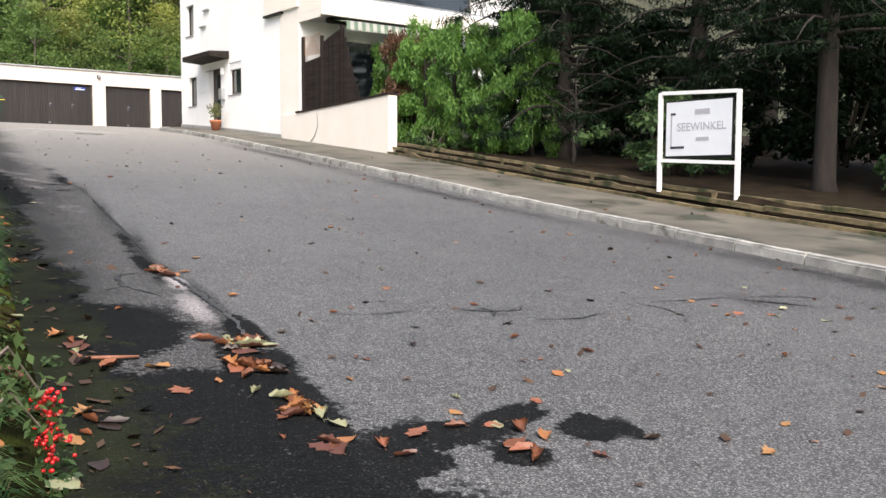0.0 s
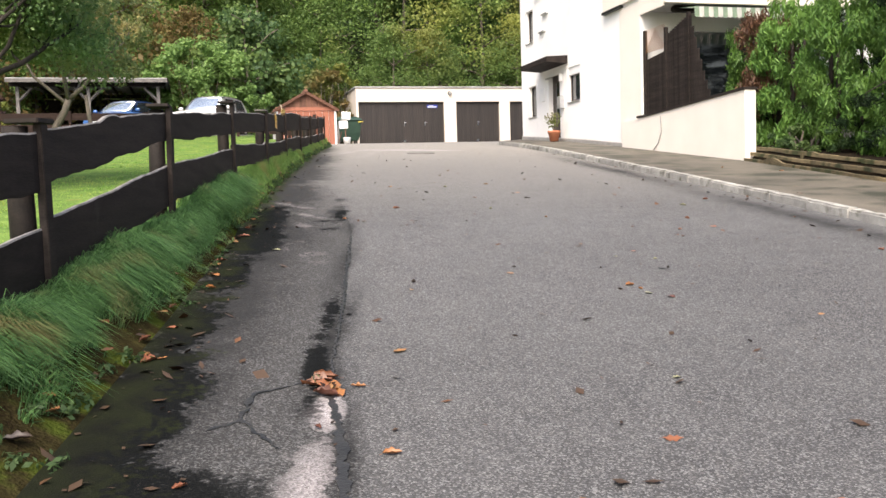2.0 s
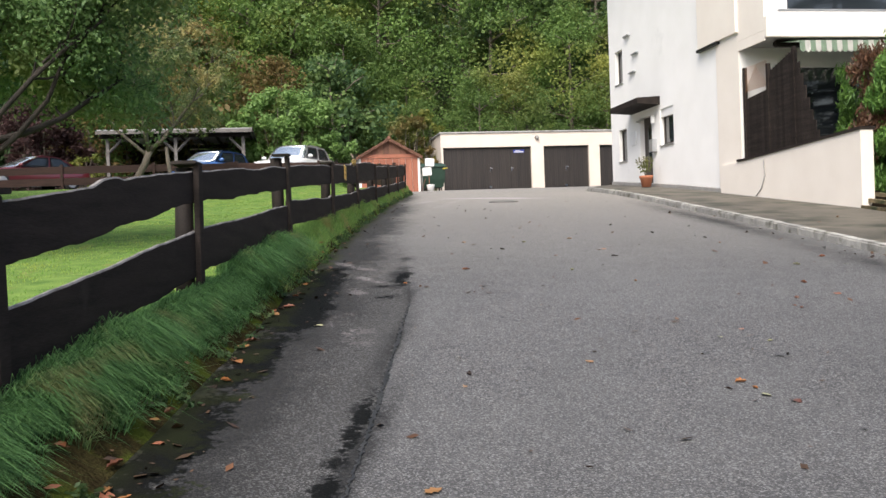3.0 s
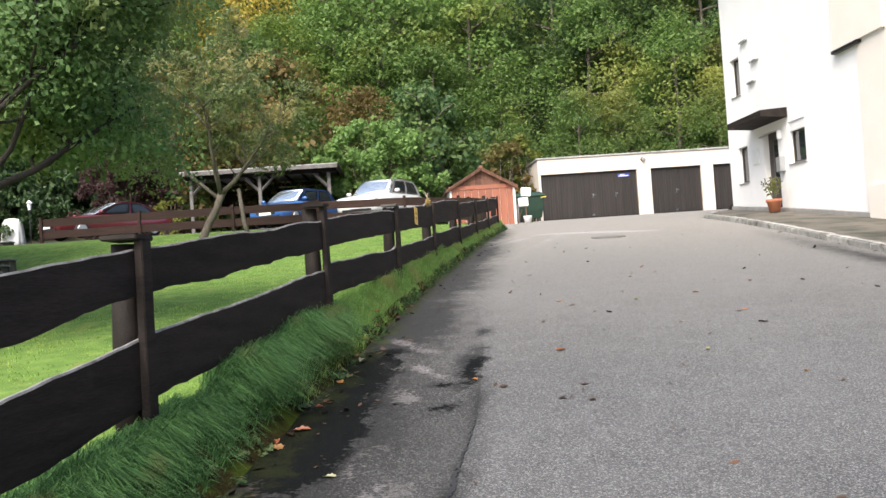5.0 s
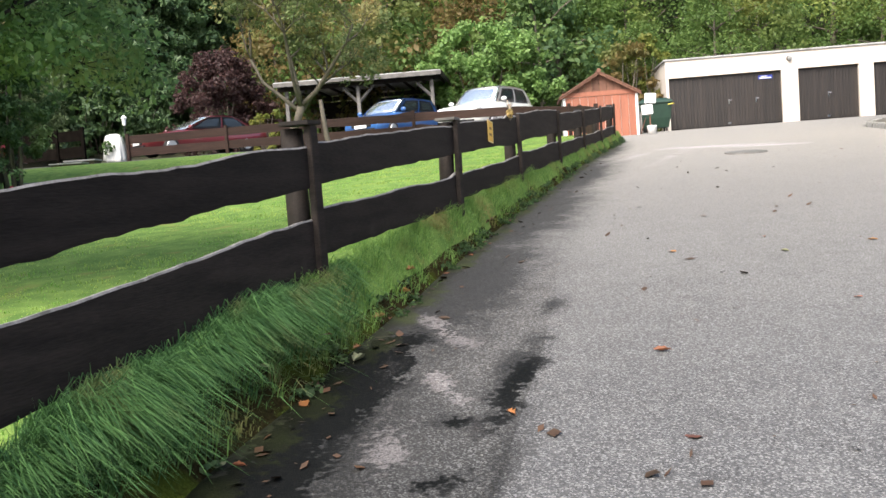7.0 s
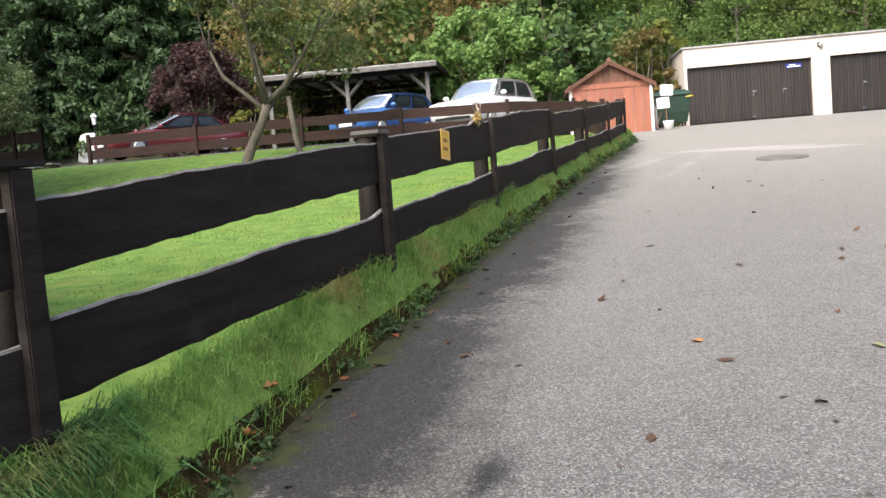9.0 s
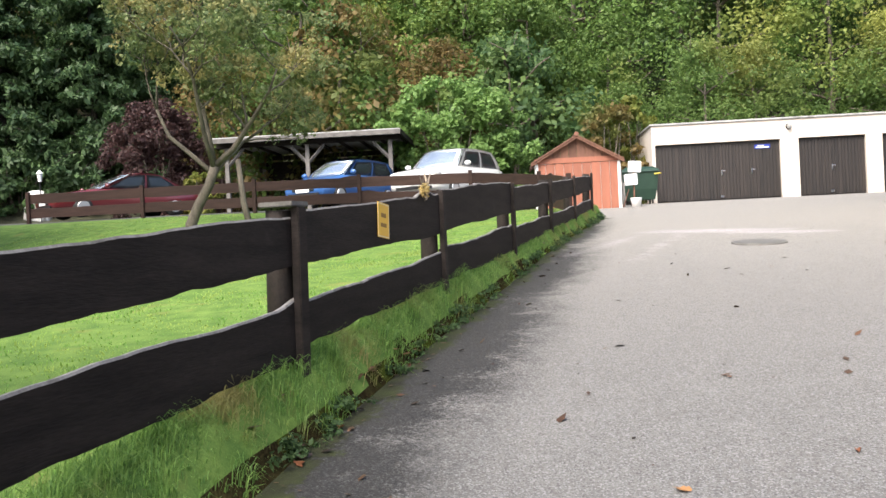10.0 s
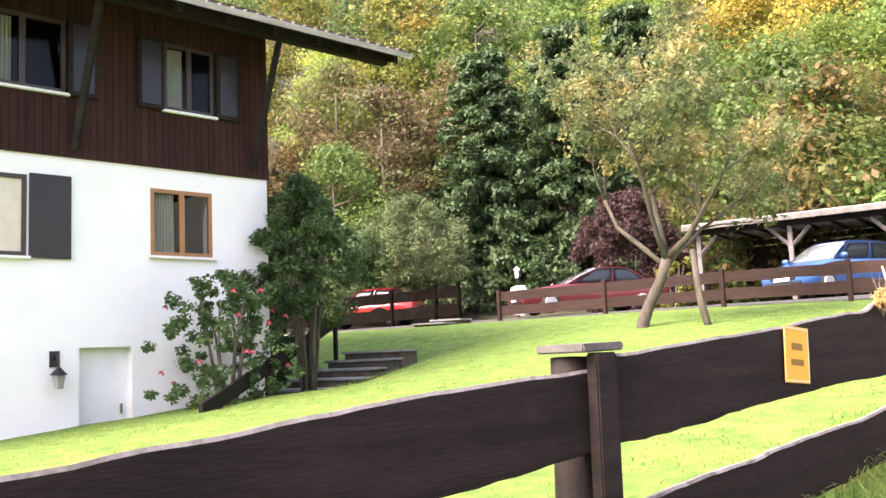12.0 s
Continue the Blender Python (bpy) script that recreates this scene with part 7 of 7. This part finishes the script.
def grass():
    r = random.Random(77)
    pts, hs = [], []
    while len(pts) < 100000:
        y = r.uniform(9, 39.4)
        d = r.random() ** 1.9 * 13
        x = fence_x(y) - d
        if noise.noise((x * 0.9, y * 0.9, 1)) < -0.45 and r.random() < 0.6:
            continue
        pts.append((x, y, land_z(x, y) - 0.01))
        hs.append(r.uniform(0.016, 0.045) * (1 + 0.6 * noise.noise((x * 2, y * 2, 8))))
    blades("lawn_grass", pts, hs, 0.0045, GRASS, "short bright green lawn grass", 0.7, 1)
    pts, hs, out = [], [], []
    while len(pts) < 110000:
        y = r.uniform(1.5, 17.5)
        if y > 14.0 and r.random() < (y - 14.0) / 3.0:
            continue
        x0, x1 = fence_x(y) - 0.16, edge_x(y)
        lush = 1 + 0.8 * noise.noise((y * 1.1, 0.3, 2))
        u = min(0.7, abs(r.gauss(0.24, 0.19)))
        cx = x0 + (x1 - x0) * u
        if y < 7.5 and r.random() < 0.7 or noise.noise((cx * 3.5, y * 2.2, 6.0)) < -0.28:
            continue
        high = r.uniform(0.19, 0.34) * lush * min(1.0, 0.5 + 1.6 * u) * (1.15 - 0.7 * u) * (0.7 if y < 8 else 1)
        for _ in range(24):
            a = r.uniform(0, 6.28)
            d = abs(r.gauss(0, 0.035))
            x, yy = cx + d * math.cos(a), y + d * math.sin(a)
            pts.append((x, yy, land_z(x, yy) - 0.015))
            hs.append(max(0.05, high * r.uniform(0.55, 1.1)))
            out.append((math.cos(a) * 0.35 + 0.8, math.sin(a) * 0.35 - 0.15, 0))
    blades("verge_grass", pts, hs, 0.0034, GRASS_LONG, "long drooping verge grass under the fence", 1.1, 2, out)
    pts, hs, out = [], [], []
    while len(pts) < 100000:
        y = r.uniform(13.5, 36.5)
        if y < 16.5 and r.random() > (y - 13.5) / 3:
            continue
        x0, x1 = fence_x(y) - 0.16, edge_x(y)
        u = min(0.8, abs(r.gauss(0.0, 0.36)))
        cx = x0 + (x1 - x0) * u
        tall = r.random() > 0.72 and y < 24
        high = (r.uniform(0.10, 0.24) if tall else r.uniform(0.03, 0.085)) * (1 + 0.7 * noise.noise((y * 1.4, cx * 2, 2)))
        for _ in range(18):
            a = r.uniform(0, 6.28)
            d = abs(r.gauss(0, 0.05))
            x, yy = cx + d * math.cos(a), y + d * math.sin(a)
            pts.append((x, yy, land_z(x, yy) - 0.012))
            hs.append(max(0.03, high * r.uniform(0.5, 1.1)))
            out.append((math.cos(a) * 0.45 + (0.55 if tall else 0.15), math.sin(a) * 0.45, 0))
    blades("verge_turf", pts, hs, 0.0026, TURF, "fresh green tufted grass under the fence", 0.8, 3, out)
    # broad-leaved weeds at the asphalt's edge
    nr = np.random.RandomState(4)
    cs = []
    for k in range(330):
        y = 3 + 33 * r.random() ** 0.8
        x = fence_x(y) + (edge_x(y) - fence_x(y)) * r.uniform(0.45 if y < 17 else 0.6, 1.0)
        if noise.noise((y * 0.7, 3.0, 1.0)) > -0.15:
            cs.append((x, y, land_z(x, y) + 0.035))
    o = new("verge_weeds", leaf_mesh("verge_weeds", leaves(nr, cs, [(0.09, 0.11, 0.045)] * len(cs), 30, 0.042, 0.1, 0.5, 0.1, 0.7), LEAF_ROSE))
    tagged(o, "small broad-leaved weeds along the asphalt edge", "weeds", kind="stuff")


grass()


# ==== fallen leaves ====
def litter_material():
    m = bpy.data.materials.new("fallen_leaf")
    m.use_nodes = True
    nt, ln = m.node_tree, m.node_tree.links.new
    b = nt.nodes["Principled BSDF"]
    b.inputs["Roughness"].default_value = 0.5
    oi = nt.nodes.new("ShaderNodeObjectInfo")
    ramp = nt.nodes.new("ShaderNodeValToRGB")
    ramp.color_ramp.interpolation = "CONSTANT"
    cols = [(0.035, 0.02, 0.014), (0.17, 0.06, 0.025), (0.36, 0.15, 0.05), (0.28, 0.10, 0.05), (0.34, 0.17, 0.06), (0.12, 0.045, 0.028), (0.26, 0.095, 0.04), (0.30, 0.30, 0.17)]
    els = ramp.color_ramp.elements
    while len(els) < len(cols):
        els.new(0.5)
    for i, c in enumerate(cols):
        els[i].position, els[i].color = i / len(cols), (*c, 1)
    n = nt.nodes.new("ShaderNodeTexNoise")
    n.inputs["Scale"].default_value = 60
    mix = nt.nodes.new("ShaderNodeMix")
    mix.data_type, mix.blend_type = "RGBA", "MULTIPLY"
    mix.inputs["Factor"].default_value = 0.6
    ln(oi.outputs["Random"], ramp.inputs[0]), ln(ramp.outputs[0], mix.inputs["A"]), ln(n.outputs["Color"], mix.inputs["B"])
    ln(mix.outputs["Result"], b.inputs["Base Color"])
    return m


def litter():
    r = random.Random(21)
    mat = litter_material()
    meshes = []
    for k in range(14):
        bm = bmesh.new()
        rows = []
        curl, twist = r.uniform(0.5, 3.2), r.uniform(-2.5, 2.5)
        for i in range(7):
            u = i / 6
            w = 0.46 * math.sin(math.pi * min(1, u * 0.95 + 0.04)) ** 0.9 * (1 + 0.45 * math.sin(u * 19 + k * 1.7) * (0.4 + 0.6 * (k % 2)))
            row = []
            for j in (-1, -0.5, 0, 0.5, 1):
                roll = min(2.2, curl * abs(j) * 0.6)
                x = w * math.copysign(math.sin(roll) / max(0.3, curl * 0.6), j) * 0.75 + 0.06 * math.sin(u * 5 + k)
                z = 0.02 + w * (1 - math.cos(roll)) * 0.5 + 0.10 * curl * (u - 0.5) ** 2 + twist * 0.08 * j * (u - 0.5) + 0.05 * noise.noise((j * 2.0, u * 4, k))
                row.append(bm.verts.new((x, u - 0.5 + 0.06 * j * math.sin(k), max(0.004, z))))
            rows.append(row)
        for a, b in zip(rows, rows[1:]):
            for j in range(4):
                bm.faces.new((a[j], a[j + 1], b[j + 1], b[j]))
        tube(bm, [(0, -0.5, 0.03), (0.04, -0.68, 0.02)], [0.012, 0.008], 4)
        me = bpy.data.meshes.new("fallen_leaf")
        bm.to_mesh(me)
        bm.free()
        me.materials.append(mat)
        me.polygons.foreach_set("use_smooth", [True] * len(me.polygons))
        meshes.append(me)
    spots = []
    for cx, cy, n, sx, sy in ((2.31, 5.4, 22, 0.07, 0.10), (2.16, 4.9, 16, 0.09, 0.07), (2.03, 4.2, 20, 0.05, 0.11), (1.93, 3.72, 4, 0.06, 0.05), (2.72, 7.75, 10, 0.05, 0.10), (1.45, 5.75, 6, 0.06, 0.12), (1.45, 5.3, 4, 0.05, 0.05), (2.45, 3.55, 8, 0.25, 0.10), (2.75, 3.2, 6, 0.3, 0.15), (1.1, 4.3, 14, 0.32, 0.6)):
        for _ in range(n):
            spots.append((r.gauss(cx, sx), r.gauss(cy, sy), r.uniform(0.09, 0.17)))
    while len(spots) < 218:
        y = 2.3 + r.random() ** 1.9 * 17
        x = r.uniform(edge_x(y) + 0.1, kerb_x(y) - 0.1)
        spots.append((x, y, r.uniform(0.045, 0.10)))
    while len(spots) < 282:
        y = r.uniform(3, 22)
        u = r.random()
        x = fence_x(y) + (edge_x(y) - fence_x(y)) * (0.45 + 0.65 * u)
        spots.append((x, y, r.uniform(0.06, 0.14)))
    while len(spots) < 298:
        y = r.uniform(5, 20)
        x = r.uniform(kerb_x(y) + 0.2, bank_x(y) - 0.1)
        spots.append((x, y, r.uniform(0.06, 0.11)))
    for x, y, s in spots:
        on_verge = x < edge_x(y)
        z = land_z(x, y) + 0.03 if on_verge else road_z(y) + (0.14 if x > kerb_x(y) + 0.14 else 0.006)
        o = new("fallen_leaf", r.choice(meshes))
        o.matrix_basis = Matrix.Translation((x, y, z)) @ Matrix.Rotation(math.atan(0.1), 4, "X") @ Matrix.Rotation(r.uniform(0, 6.28), 4, "Z") @ Matrix.Rotation(r.uniform(-0.25, 0.25), 4, "Y") @ Matrix.Diagonal((s * r.uniform(0.7, 1.2), s, s * r.uniform(0.6, 1.2), 1))
        tagged(o, "curled brown autumn leaf lying on the ground", "leaf", "fallen leaves")


def crumbs():
    """Bits of leaf and bark too small to count, flat on the asphalt and the moss."""
    nr, r = np.random.RandomState(12), random.Random(12)
    m = leaf_material("leaf_crumbs", (0.014, 0.010, 0.008), (0.12, 0.055, 0.025), (0.05, 0.03, 0.018), 0.5, 0.0, 3.0)
    cs = []
    while len(cs) < 1150:
        k = r.random()
        y = 2.2 + r.random() ** 1.6 * 26
        if k < 0.42:
            x = r.uniform(seam_x(y), kerb_x(y) - 0.1)
        elif k < 0.56:
            x = kerb_x(y) - abs(r.gauss(0, 0.3)) - 0.03
        else:
            x = edge_x(y) + r.gauss(0.05, 0.25)
        if x > edge_x(y):
            cs.append((x, y, road_z(y) + 0.012))
        elif x > fence_x(y) + 0.3 * (edge_x(y) - fence_x(y)):
            cs.append((x, y, land_z(x, y) + 0.035))
    n = len(cs)
    ang, size = nr.uniform(0, 6.283, n), 0.014 + 0.045 * nr.random(n) ** 2.2
    c = np.asarray(cs)
    a = np.stack([np.cos(ang), np.sin(ang), 0.1 + 0.25 * nr.normal(size=n)], 1) * size[:, None]
    b = np.stack([-np.sin(ang), np.cos(ang), 0.1 + 0.25 * nr.normal(size=n)], 1) * (size * nr.uniform(0.2, 0.8, n))[:, None]
    v = np.stack([c - a, c + b, c + a, c - b], 1).reshape(-1, 3)
    tagged(new("leaf_crumbs", leaf_mesh("leaf_crumbs", v, m)), "small brown leaf crumbs strewn over lane and verge", "leaf litter", kind="stuff")


litter()
crumbs()


bmx = bmesh.new()
tube(bmx, [(1.36, 5.62, road_z(5.62) + 0.012), (1.38, 5.42, road_z(5.42) + 0.02), (1.5, 5.34, road_z(5.34) + 0.03), (1.66, 5.36, road_z(5.36) + 0.012)], [0.008, 0.011, 0.012, 0.008], 6)
tagged(part("twig", bmx, material("reddish_twig", (0.16, 0.06, 0.035), (0.26, 0.11, 0.06), 0.7, 30, 90, 0.2), smooth=True), "thin curved reddish twig lying on the asphalt", "twig")


# ==== cable on the garden wall ====
def cable():
    bm = bmesh.new()
    tube(bm, [(HX - 0.12, 24.6, 3.50), (HX - 0.125, 24.55, 3.1), (HX - 0.12, 24.75, 2.8), (HX - 0.13, 25.0, road_z(25) + 0.16)], [0.012] * 4, 6)
    tagged(part("cable", bm, PLINTH, smooth=True), "thin grey cable hanging down the white wall", "cable")


cable()
